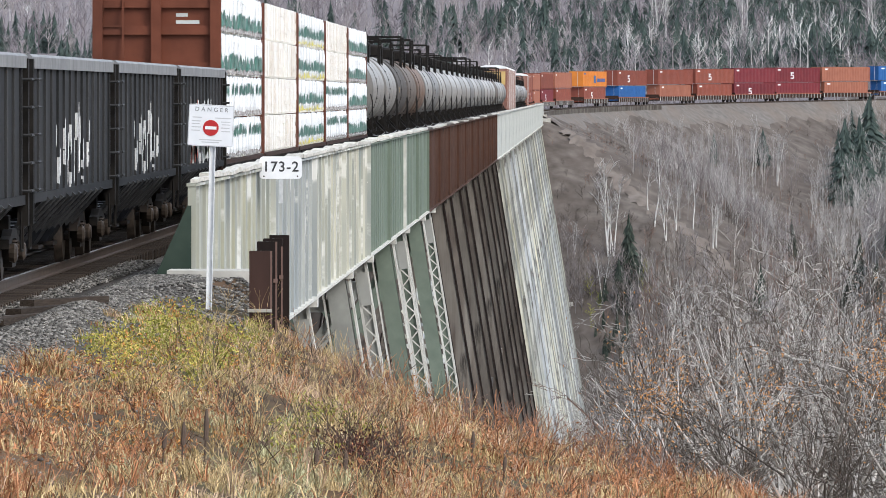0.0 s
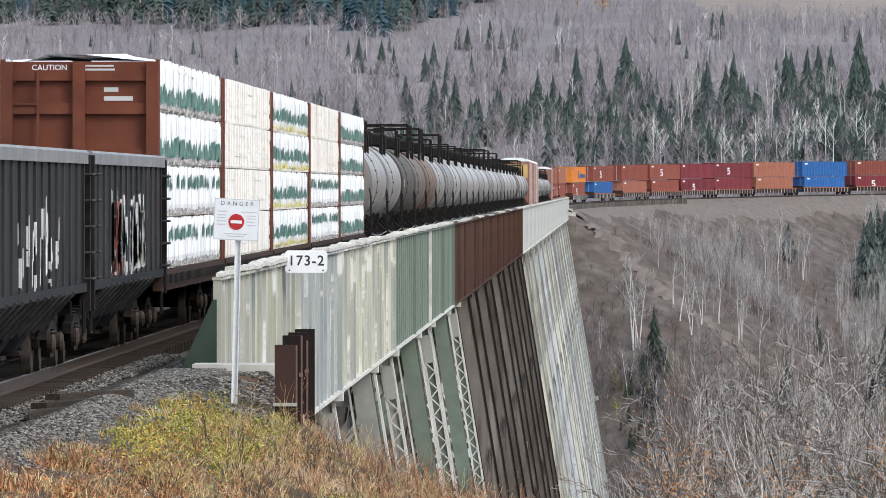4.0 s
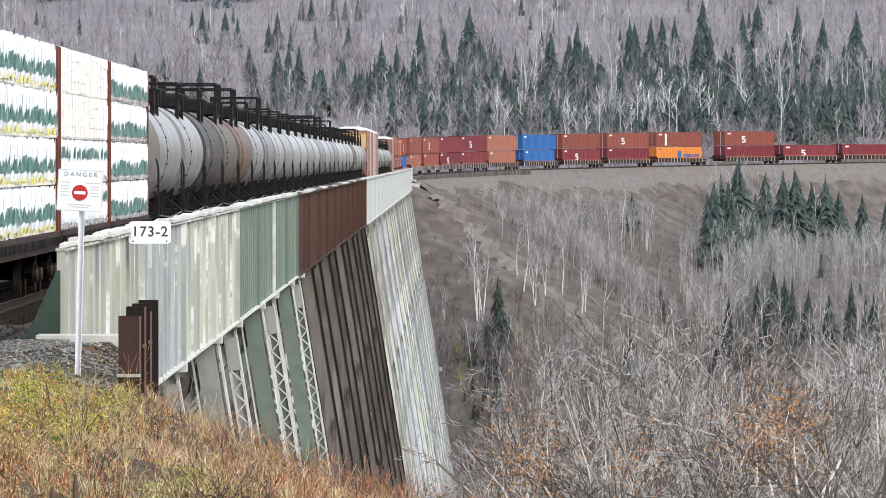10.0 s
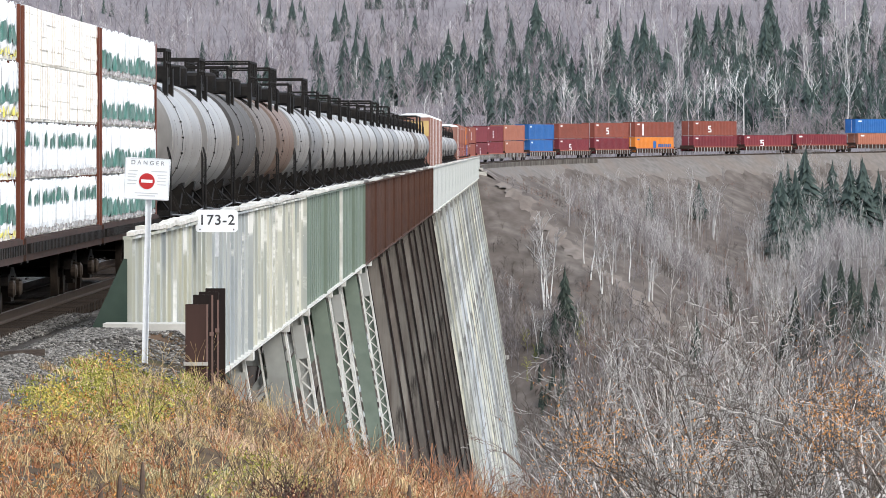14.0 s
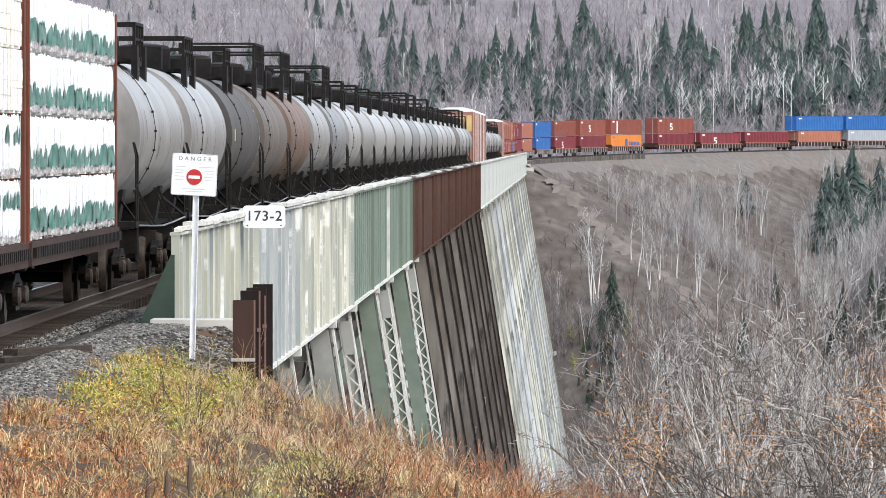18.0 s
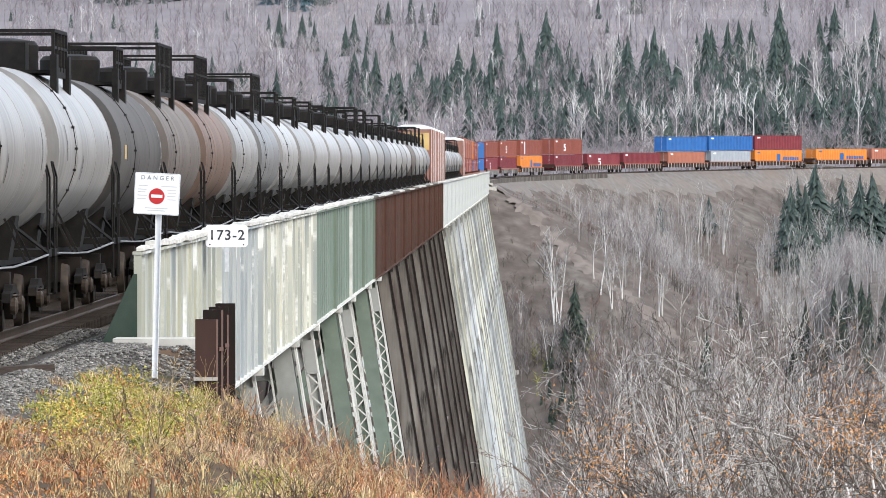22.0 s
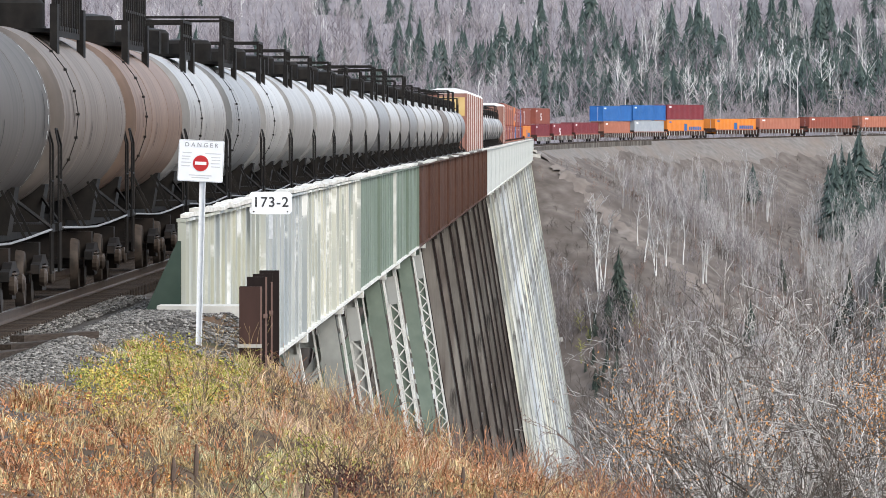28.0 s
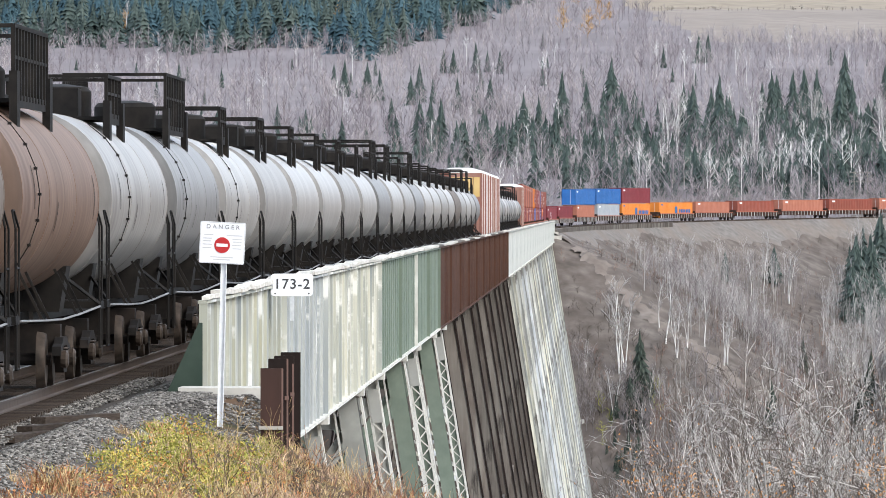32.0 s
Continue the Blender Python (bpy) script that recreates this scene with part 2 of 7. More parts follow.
    "lumber": material("bare_lumber", [(0.88, 0.83, 0.74), (0.95, 0.94, 0.90)], 3, 0.75, 0.0, 0.04, stretch=(4, 0.9, 0.6), vary=0.04, streak=((0.95, 0.94, 0.91), (1, 1.6, 0.5), 0.8)),
    "strap": material("strapping", [(0.42, 0.31, 0.22), (0.62, 0.50, 0.39)], 6, 0.6, bump=0.05),
    "orangebox": material("orange_container", [(0.612, 0.187, 0.030), (0.680, 0.230, 0.043)], 0.8, 0.5, 0.0, 0.05, grime=(0.442, 0.145, 0.034)),
    "redbox": material("oxide_red_container", [(0.211, 0.058, 0.039), (0.265, 0.078, 0.053)], 0.8, 0.55, 0.0, 0.05, vary=0.1, grime=(0.156, 0.055, 0.039)),
    "maroonbox": material("maroon_container", [(0.156, 0.027, 0.035), (0.203, 0.039, 0.043)], 0.8, 0.55, 0.0, 0.05, vary=0.12, grime=(0.117, 0.027, 0.031)),
    "salmonbox": material("faded_red_container", [(0.312, 0.117, 0.074), (0.374, 0.148, 0.098)], 0.8, 0.6, 0.0, 0.05, vary=0.1, grime=(0.250, 0.094, 0.062)),
    "bluebox": material("blue_container", [(0.023, 0.101, 0.296), (0.035, 0.133, 0.359)], 0.8, 0.5, 0.0, 0.05, vary=0.12, grime=(0.023, 0.078, 0.203)),
    "greybox": material("grey_container", [(0.281, 0.304, 0.328), (0.343, 0.367, 0.382)], 0.8, 0.55, 0.0, 0.05),
    "yellow": material("yellow_rack_end", [(0.52, 0.35, 0.13), (0.60, 0.42, 0.18)], 1, 0.55, 0.0, 0.05, grime=(0.5, 0.3, 0.08)),
    "roofwhite": material("white_roof", [(0.74, 0.74, 0.73), (0.82, 0.82, 0.80)], 1, 0.6, 0.0, 0.1),
    "rackside": material("galvanised_rust_panels", [(0.22, 0.08, 0.055), (0.36, 0.22, 0.175)], 0.8, 0.6, 0.1, 0.1, stretch=V, grime=(0.18, 0.07, 0.05), grime_scale=0.6),
    "bark": material("grey_bark", [(0.15, 0.135, 0.12), (0.27, 0.25, 0.225)], 8, 0.9, bump=0.3, stretch=(1, 1, 0.4)),
    "birchbark": material("white_birch_bark", [(0.62, 0.59, 0.56), (0.80, 0.78, 0.75)], 3, 0.8, bump=0.1, grime=(0.3, 0.27, 0.25), grime_scale=2),
    "twig": material("grey_twigs", [(0.26, 0.242, 0.222), (0.54, 0.512, 0.475)], 0.3, 0.9, bump=0, island=0.6),
    "paletwig": material("pale_grey_twigs", [(0.38, 0.35, 0.32), (0.62, 0.58, 0.54)], 0.3, 0.9, bump=0, island=0.3),
    "darktwig": material("brown_twigs", [(0.060, 0.050, 0.042), (0.15, 0.127, 0.108)], 0.3, 0.9, bump=0, island=0.3),
    "leafgreen": material("weed_leaves", [(0.17, 0.19, 0.035), (0.40, 0.37, 0.085)], 1.0, 0.7, bump=0, island=0.35),
    "leafgold": material("yellow_leaves", [(0.45, 0.33, 0.06), (0.60, 0.48, 0.14)], 1.0, 0.7, bump=0, island=0.3),
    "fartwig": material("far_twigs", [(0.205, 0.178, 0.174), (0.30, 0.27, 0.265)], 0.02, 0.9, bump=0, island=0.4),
    # hill twigs carry the distance haze in their paler, bluer greys
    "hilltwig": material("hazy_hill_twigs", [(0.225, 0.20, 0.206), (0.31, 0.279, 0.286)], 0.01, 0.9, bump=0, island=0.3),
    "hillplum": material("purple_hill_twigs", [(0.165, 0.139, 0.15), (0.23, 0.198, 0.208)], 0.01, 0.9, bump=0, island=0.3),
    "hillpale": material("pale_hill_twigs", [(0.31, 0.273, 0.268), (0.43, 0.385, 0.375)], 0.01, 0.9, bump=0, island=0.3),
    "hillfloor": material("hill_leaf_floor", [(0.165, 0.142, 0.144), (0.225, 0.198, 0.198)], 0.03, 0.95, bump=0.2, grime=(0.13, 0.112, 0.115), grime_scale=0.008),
    "palewood": material("far_pale_stems", [(0.32, 0.30, 0.285), (0.48, 0.455, 0.435)], 0.1, 0.9, bump=0, island=0.35),
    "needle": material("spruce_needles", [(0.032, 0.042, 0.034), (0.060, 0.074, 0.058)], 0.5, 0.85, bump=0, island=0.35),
    # spruce needles lightened and blued: distance haze mixed into the colour
    "hazeneedle": material("far_spruce_needles", [(0.040, 0.058, 0.052), (0.080, 0.102, 0.088)], 0.06, 0.85, bump=0, island=0.25),
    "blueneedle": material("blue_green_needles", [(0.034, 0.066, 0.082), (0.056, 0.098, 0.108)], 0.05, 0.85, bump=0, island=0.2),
    "larch": material("yellow_larch_needles", [(0.36, 0.21, 0.09), (0.48, 0.31, 0.15)], 0.3, 0.85, bump=0, island=0.3),
    "grassgold": material("golden_dry_grass", [(0.36, 0.25, 0.115), (0.64, 0.49, 0.27)], 0.6, 0.8, bump=0, island=0.5),
    "grassred": material("rusty_red_stalks", [(0.25, 0.10, 0.046), (0.50, 0.24, 0.125)], 0.6, 0.8, bump=0, island=0.55),
    "grassgreen": material("yellow_green_grass", [(0.20, 0.21, 0.045), (0.46, 0.43, 0.12)], 0.6, 0.8, bump=0, island=0.4),
    "grasspink": material("faded_pink_grass", [(0.30, 0.185, 0.12), (0.58, 0.42, 0.295)], 0.6, 0.8, bump=0, island=0.55),
    "leafrust": material("rusty_withered_leaves", [(0.25, 0.10, 0.05), (0.46, 0.22, 0.11)], 1.0, 0.8, bump=0, island=0.45),
    "leafmaroon": material("maroon_withered_leaves", [(0.05, 0.022, 0.02), (0.11, 0.05, 0.04)], 1.0, 0.8, bump=0, island=0.4),
    "grassolive": material("olive_grey_grass", [(0.25, 0.24, 0.125), (0.48, 0.45, 0.27)], 0.6, 0.8, bump=0, island=0.45),
    "deadstalk": material("dark_dead_stalks", [(0.07, 0.05, 0.04), (0.12, 0.085, 0.065)], 2, 0.9, bump=0, island=0.3),
    "brush": material("reddish_brush_twigs", [(0.15, 0.095, 0.075), (0.27, 0.18, 0.145)], 0.3, 0.9, bump=0, island=0.3),
    "graffiti_red": material("faded_red_spray", [(0.30, 0.07, 0.055), (0.42, 0.12, 0.09)], 4, 0.7, bump=0.02),
    "graffiti_white": material("worn_white_spray", [(0.60, 0.60, 0.59), (0.85, 0.85, 0.83)], 3, 0.7, bump=0.02, stretch=V, grime=(0.25, 0.25, 0.25), grime_scale=2.0, grime_amount=0.6),
    "graffiti_lime": material("faded_lime_spray", [(0.42, 0.45, 0.22), (0.55, 0.56, 0.33)], 4, 0.7, bump=0.02),
    "orangeleaf": material("orange_leaves", [(0.48, 0.20, 0.06), (0.60, 0.30, 0.10)], 2, 0.7, bump=0, island=0.3),
}


# ---- geometry ----
class Geo:
    """Collects boxes, beams, tubes and turned shapes into one mesh."""

    def __init__(self):
        self.v, self.f = [], []

    def add(self, verts, faces):
        n = len(self.v)
        self.v.extend(tuple(p) for p in verts)
        self.f.extend(tuple(n + i for i in face) for face in faces)
        return self

    BOX = [(0, 3, 2, 1), (4, 5, 6, 7), (0, 1, 5, 4), (1, 2, 6, 5), (2, 3, 7, 6), (3, 0, 4, 7)]

    def box(self, x0, x1, y0, y1, z0, z1):
        return self.add([(x0, y0, z0), (x1, y0, z0), (x1, y1, z0), (x0, y1, z0), (x0, y0, z1), (x1, y0, z1), (x1, y1, z1), (x0, y1, z1)], self.BOX)

    def prism(self, poly, y0, y1):
        """A closed (x, z) outline, drawn out along y."""
        n = len(poly)
        return self.add([(x, y0, z) for x, z in poly] + [(x, y1, z) for x, z in poly],
                        [tuple(range(n)), tuple(range(2 * n - 1, n - 1, -1))] + [(i, i + n, (i + 1) % n + n, (i + 1) % n) for i in range(n)])

    def beam(self, p, q, w, h):
        p, q = Vector(p), Vector(q)
        d = (q - p).normalized()
        s = d.cross(Vector((0, 0, 1)))
        s = Vector((1, 0, 0)) if s.length < 1e-4 else s.normalized()
        u = s.cross(d)
        o = [(-w / 2, -h / 2), (w / 2, -h / 2), (w / 2, h / 2), (-w / 2, h / 2)]
        return self.add([e + s * a + u * b for e in (p, q) for a, b in o], self.BOX)

    def tube(self, p, q, r0, r1=None, n=6, caps=True):
        p, q = Vector(p), Vector(q)
        r1 = r0 if r1 is None else r1
        d = (q - p).normalized()
        s = d.orthogonal().normalized()
        u = d.cross(s)
        ring = [(math.cos(2 * math.pi * i / n), math.sin(2 * math.pi * i / n)) for i in range(n)]
        faces = [(i, (i + 1) % n, (i + 1) % n + n, i + n) for i in range(n)]
        if caps:
            faces += [tuple(range(n - 1, -1, -1)), tuple(range(n, 2 * n))]
        return self.add([p + (s * c + u * k) * r0 for c, k in ring] + [q + (s * c + u * k) * r1 for c, k in ring], faces)

    def path(self, points, r, n=5):
        for a, b in zip(points, points[1:]):
            self.tube(a, b, r, r, n)
        return self

    def turned(self, profile, n=32, centre=(0, 0, 0), axis="y"):
        """Rings of (radius, place) about an axis."""
        verts, faces = [], []
        for r, a in profile:
            for i in range(n):
                c, k = r * math.cos(2 * math.pi * i / n), r * math.sin(2 * math.pi * i / n)
                p = (c, a, k) if axis == "y" else (c, k, a) if axis == "z" else (a, c, k)
                verts.append((p[0] + centre[0], p[1] + centre[1], p[2] + centre[2]))
        for j in range(len(profile) - 1):
            for i in range(n):
                k = (i + 1) % n
                faces.append((j * n + i, j * n + k, (j + 1) * n + k, (j + 1) * n + i))
        m = (len(profile) - 1) * n
        faces += [tuple(range(n)), tuple(range(m + n - 1, m - 1, -1))]
        return self.add(verts, faces)

    def mesh(self, name, mat, smooth=False):
        me = bpy.data.meshes.new(name)
        me.from_pydata([tuple(p) for p in self.v], [], self.f)
        me.materials.append(M[mat])
        bm = bmesh.new()
        bm.from_mesh(me)
        bmesh.ops.recalc_face_normals(bm, faces=bm.faces)
        bm.to_mesh(me)
        bm.free()
        if smooth:
            me.shade_smooth()
            me.set_sharp_from_angle(angle=radians(35))
        me.update()
        return me


def part(name, geo, mat, parent, label="", smooth=False):
    ob = new(name, geo.mesh(name, mat, smooth))
    ob.parent = parent
    return tagged(ob, label)


def thing(name, m, label, category, group="", kind=""):
    ob = new(name)
    ob.matrix_world = m
    return tagged(ob, label, category, group, kind)


def mesh_thing(name, geo, mat, m, label, category, group="", kind="", smooth=False):
    ob = new(name, geo.mesh(name, mat, smooth))
    ob.matrix_world = m
    return tagged(ob, label, category, group, kind)


def raw(name, verts, faces, mats, index=None):
    """A large mesh from arrays; index: the material of each face."""
    me = bpy.data.meshes.new(name)
    verts, faces = np.asarray(verts, dtype=np.float32), np.asarray(faces, dtype=np.int32)
    k = faces.shape[1]
    me.vertices.add(len(verts))
    me.vertices.foreach_set("co", verts.ravel())
    me.loops.add(faces.size)
    me.loops.foreach_set("vertex_index", faces.ravel())
    me.polygons.add(len(faces))
    me.polygons.foreach_set("loop_start", np.arange(0, faces.size, k, dtype=np.int32))
    for m in mats:
        me.materials.append(M[m])
    if index is not None:
        me.polygons.foreach_set("material_index", np.asarray(index, dtype=np.int32))
    me.update(calc_edges=True)
    return new(name, me)


# ---- the lie of the land ----
def smooth(a, b, x):
    t = np.clip((x - a) / (b - a), 0, 1)
    return t * t * (3 - 2 * t)


def inside(x, y):
    """Metres from the far track towards the valley; below 0 on the upland."""
    x, y = np.asarray(x, dtype=float), np.asarray(y, dtype=float)
    cx = XT + RADIUS
    arc = RADIUS - np.hypot(x - cx, y - BEND)
    px, py = XT + RADIUS * (1 - math.cos(0.95)), BEND + RADIUS * math.sin(0.95)
    line = (x - px) * math.cos(0.95) - (y - py) * math.sin(0.95)
    d = np.where(np.arctan2(y - BEND, cx - x) < 0.95, arc, line)
    return np.where(y < BEND, np.hypot(BEND - y, np.maximum(0, x - XT)), np.where(x < XT, XT - x - 400, d))


HILL_Y = [0, 1480, 1560, 1700, 2000, 2300, 2600, 2900, 3300, 4000, 5000]
HILL_Z = [-1, -1, 1, 8, 24, 42, 62, 79, 106, 160, 240]


def land(x, y):
    x, y = np.asarray(x, dtype=float), np.asarray(y, dtype=float)
    d = np.maximum(0, x - (XT + 2.5 + 1.8 * smooth(119, 130, y) * smooth(135, 131.5, y) * smooth(-4.3, -5.3, x)))
    bank = -0.52 + 0.22 * smooth(1.7, 2.5, np.abs(x - XT)) - 0.26 * np.minimum(d, 9.5) - 0.55 * np.maximum(0, d - 9.5) * smooth(0, 40, d)
    bank = bank - 0.2 * np.maximum(0, (XT - 4) - x) - 0.35 * smooth(130.6, 131.6, y) * smooth(-4.3, -4.9, x) * smooth(-7.4, -6.9, x)
    bank = bank - 0.26 * smooth(-5.0, -4.3, x) * smooth(103, 113, y)
    bank = np.maximum(bank, -24) + 3.35 * np.exp(-(y / 32) ** 2 - ((x - 2) / 30) ** 2)
    floor = -57 + 6 * np.sin(x / 60 + 1) * np.sin(y / 140)
    crest = 106 + 18 * smooth(0, -5, x) + 26 * smooth(-5, -6.4, x)
    near = smooth(0, 260, y - crest) ** 0.8
    z = bank * (1 - near) + floor * near
    shelf = smooth(0.0, 0.006, x / np.maximum(y, 1)) * smooth(128, 165, y) * smooth(540, 460, y)     # a wooded shelf below the bank
    z = z + np.maximum(0, EYE - 0.054 * y - z) * shelf
    d = inside(x, y)
    far = -1.0 - 0.58 * np.maximum(0, d - 3) * (0.9 + 0.12 * np.sin(x / 14 + y / 45))
    spur = -62 + 50 * smooth(26, 44, x) * np.exp(-((y - 1130) / 140) ** 2)
    z = np.where(y > 500, np.maximum(np.maximum(z, far), spur), z)
    up = np.interp(y + 0.25 * np.minimum(0, x), HILL_Y, HILL_Z)
    return np.where(d < 3, np.maximum(up, -0.9), z)


def field_at(x, y):
    return (x / y > 0.0012 + 0.0265 * (2900 - y) / 1000 + 0.001 * np.sin(y / 25)) & (y > 2475) & (y < 2965)


def bumps(x, y, size, seed=0):
    return np.array([noise.noise((a / size, b / size, seed)) for a, b in zip(np.ravel(x), np.ravel(y))]).reshape(np.shape(x))


def build_ground():
    ys = np.concatenate([np.linspace(-150, 60, 15), np.linspace(66, 200, 90), np.linspace(206, 480, 30), np.linspace(500, 1180, 24),
                         np.linspace(1190, 1560, 60), np.linspace(1580, 2390, 30), np.linspace(2396, 3010, 105), np.linspace(3040, 4950, 30)])
    a = np.linspace(-1, 1, 151)
    xs = np.sign(a) * (0.12 * np.abs(a) + 0.88 * np.abs(a) ** 3)
    Y, A = np.meshgrid(ys, xs, indexing="ij")
    X = A * (120 + 0.42 * np.maximum(Y, 0)) - 3
    Z = land(X, Y)
    rough = np.clip((Y - 60) / 400, 0.06, 1.2)
    Z = Z + bumps(X, Y, 9.0) * rough * np.where(np.abs(X - XT) < 3.4, 0.02, 1) + 0.12 * bumps(X, Y, 1.2, 5) * (Y < 210) * (np.abs(X - XT) > 3.4)
    n, m = X.shape
    i = np.arange(n * m).reshape(n, m)
    faces = np.stack([i[:-1, :-1], i[:-1, 1:], i[1:, 1:], i[1:, :-1]], -1).reshape(-1, 4)
    cx, cy = X[:-1, :-1].ravel(), Y[:-1, :-1].ravel()
    index = np.where(cy < 260, 1, 0)
    index = np.where((cy < 158) & (np.abs(cx - XT) < 3.6), 2, index)
    index = np.where(inside(cx, cy) < -20, 3, index)
    index = np.where(field_at(cx, np.maximum(cy, 1)), np.where(cy > 2745 + 8 * np.sin(cx / 30), 5, 4), index)
    ob = raw("ground", np.stack([X, Y, Z], -1).reshape(-1, 3), faces, ["litter", "turf", "ballast", "hillfloor", "field", "roughfield"], index)
    ob.data.shade_smooth()
    tagged(ob, "rough grassy bank, wooded valley and far autumn hillside", "ground", kind="structure")


def swells(x, y):
    """The unevenness of the near ground, over its lie."""
    return bumps(x, y, 9.0) * np.clip((y - 60) / 400, 0.06, 1.2) * (np.abs(x - XT) > 3.4) + 0.12 * bumps(x, y, 1.2, 5) * (np.abs(x - XT) > 3.4)


def ground_at(x, y):
    return float(land(x, y))


build_ground()


# ---- track ----
def track(s):
    """Place and heading of the track's middle at s metres along it."""
    if s <= BEND:
        return XT, s, 0.0, 0.0
    a = min((s - BEND) / RADIUS, 0.95)
    rest = max(0.0, s - BEND - 0.95 * RADIUS)
    x = XT + RADIUS * (1 - math.cos(a)) + rest * math.sin(a)
    y = BEND + RADIUS * math.sin(a) + rest * math.cos(a)
    return x, y, 0.010 * (min(s, 1640) - BEND), -math.degrees(a)


def track_pose(s):
    x, y, z, a = track(s)
    return pose(x, y, z, 0, 0, a)


def sweep(geo, outline, stations):
    """An (x, z) outline carried along the track."""
    n, verts, faces = len(outline), [], []
    for s in stations:
        m = track_pose(s)
        verts += [m @ Vector((x, 0, z)) for x, z in outline]
    for j in range(len(stations) - 1):
        for i in range(n):
            k = (i + 1) % n
            faces.append((j * n + i, j * n + k, (j + 1) * n + k, (j + 1) * n + i))
    m = (len(stations) - 1) * n
    faces += [tuple(range(n)), tuple(range(m + n - 1, m - 1, -1))]
    return geo.add(verts, faces)


STATIONS = [-120, 60, 200, 600, 1000, BEND] + [BEND + 12 * i for i in range(1, 48)]


def build_track():
    t = thing("railway_track", pose(0, 0, 0), "single railway track of rusty rails on dark timber ties", "track", kind="structure")
    for side in (-0.755, 0.755):
        g = Geo()
        sweep(g, [(side + a, b + RAIL) for a, b in ((-0.07, -0.172), (0.07, -0.172), (0.07, -0.155), (0.012, -0.135), (0.012, -0.045), (0.036, -0.035), (0.036, -0.004),
                                             (-0.036, -0.004), (-0.036, -0.035), (-0.012, -0.045), (-0.012, -0.135), (-0.07, -0.155))], STATIONS)
        r = part("rail", g, "rail", t)
        g = Geo()
        sweep(g, [(side - 0.03, RAIL - 0.006), (side + 0.03, RAIL - 0.006), (side + 0.028, RAIL), (side - 0.028, RAIL)], STATIONS)
        part("running_surface", g, "railtop", r, "worn bright steel railhead")
    g = Geo()
    for i in range(1, 2500):
        s = 212 + 0.55 * i
        if s > 1400 and i % 2:
            continue
        x, y, z, a = track(s)
        m = pose(x, y, z + RAIL, 0, 0, a)
        g.add([m @ Vector(p) for p in ((-1.3, -0.11, -0.36), (1.3, -0.11, -0.36), (1.3, 0.11, -0.36), (-1.3, 0.11, -0.36),
                                      (-1.3, -0.11, -0.175), (1.3, -0.11, -0.175), (1.3, 0.11, -0.175), (-1.3, 0.11, -0.175))], Geo.BOX)
    tagged(part("far_ties", g, "tie", t), kind="stuff")
    g = Geo()
    sweep(g, [(-2.6, -0.75), (2.6, -0.75), (1.7, -0.42), (-1.7, -0.42)], [BEND - 3] + STATIONS[6:])
    tagged(mesh_thing("ballast_shoulder", g, "gravel_bank", pose(0, 0, 0), "grey crushed stone ballast along the curved track", "ballast"), kind="structure")
    g = Geo()
    rows, rnd = 260, random.Random(31)
    verts, skirt = [], []
    for i in range(rows):
        m = track_pose(BEND - 2 + 2.1 * i)
        top, end = m @ Vector((2.6, 0, -0.58)), m @ Vector((15.0, 0, 0))
        end.z = ground_at(end.x, end.y) - 1.6
        low = 0.34 + 0.10 * math.sin(i * 0.11) + 0.06 * math.sin(i * 0.37) + rnd.uniform(-0.05, 0.05)
        verts += [m @ Vector((1.6, 0, -0.5)), top] + [top.lerp(end, u) + Vector((0, 0, rnd.uniform(-0.12, 0.12))) for u in (0.2, 0.4, 0.6, 0.8)] + [end]
        skirt += [m @ Vector((1.5, 0, -0.44)), top + Vector((0, 0, 0.10))] + [top.lerp(end, u * low) + Vector((0, 0, c + rnd.uniform(-0.04, 0.04))) for u, c in ((0.4, 0.2), (0.8, 0.17), (1.15, -0.35))]
    g.add(verts, [(7 * i + k, 7 * i + k + 1, 7 * i + k + 8, 7 * i + k + 7) for i in range(rows - 1) for k in range(6)])
    tagged(mesh_thing("embankment", g, "litter", pose(0, 0, 0), "brown earth side of the railway embankment", "embankment", smooth=True), kind="structure")
    g = Geo().add(skirt, [(5 * i + k, 5 * i + k + 1, 5 * i + k + 6, 5 * i + k + 5) for i in range(rows - 1) for k in range(4)])
    tagged(mesh_thing("ballast_skirt", g, "gravel_bank", pose(0, 0, 0), "grey gravel spilled down the embankment", "ballast", smooth=True), kind="structure")
    g = Geo()
    sweep(g, [(3.2, -1.9), (3.45, -1.9), (3.45, -0.30), (3.2, -0.30)], [BEND + 4 + 10 * i for i in range(12)])
    tagged(mesh_thing("retaining_wall", g, "leg_brown", pose(0, 0, 0), "dark timber retaining wall below the track", "wall"), kind="structure")
    return t


railway = build_track()


# ---- the viaduct ----
TOP, BOT = 1.09, -2.19      # girder's top and bottom
XL = 2 * XT - XG            # outer face of the left-hand girder
SEAMS = [133, 168, 194, 218, 243.5, 269, 293, 315, 337] + [337 + 27.2 * i for i in range(1, 11)] + [609 + 36.8 * i for i in range(1, 21)]


def girder_paint(y):
    return ("girder_tan" if y < 168 else "girder_grey" if y < 190 else "girder_cream" if y < 243 else "girder_green" if y < 337 else "girder_rust" if y < 608 else "girder_white")


WORDS = {"girder_tan": "cream chalky", "girder_grey": "streaked blue-grey", "girder_cream": "flaking cream-white", "girder_green": "faded green", "girder_rust": "rust-brown", "girder_white": "weathered silver-white"}


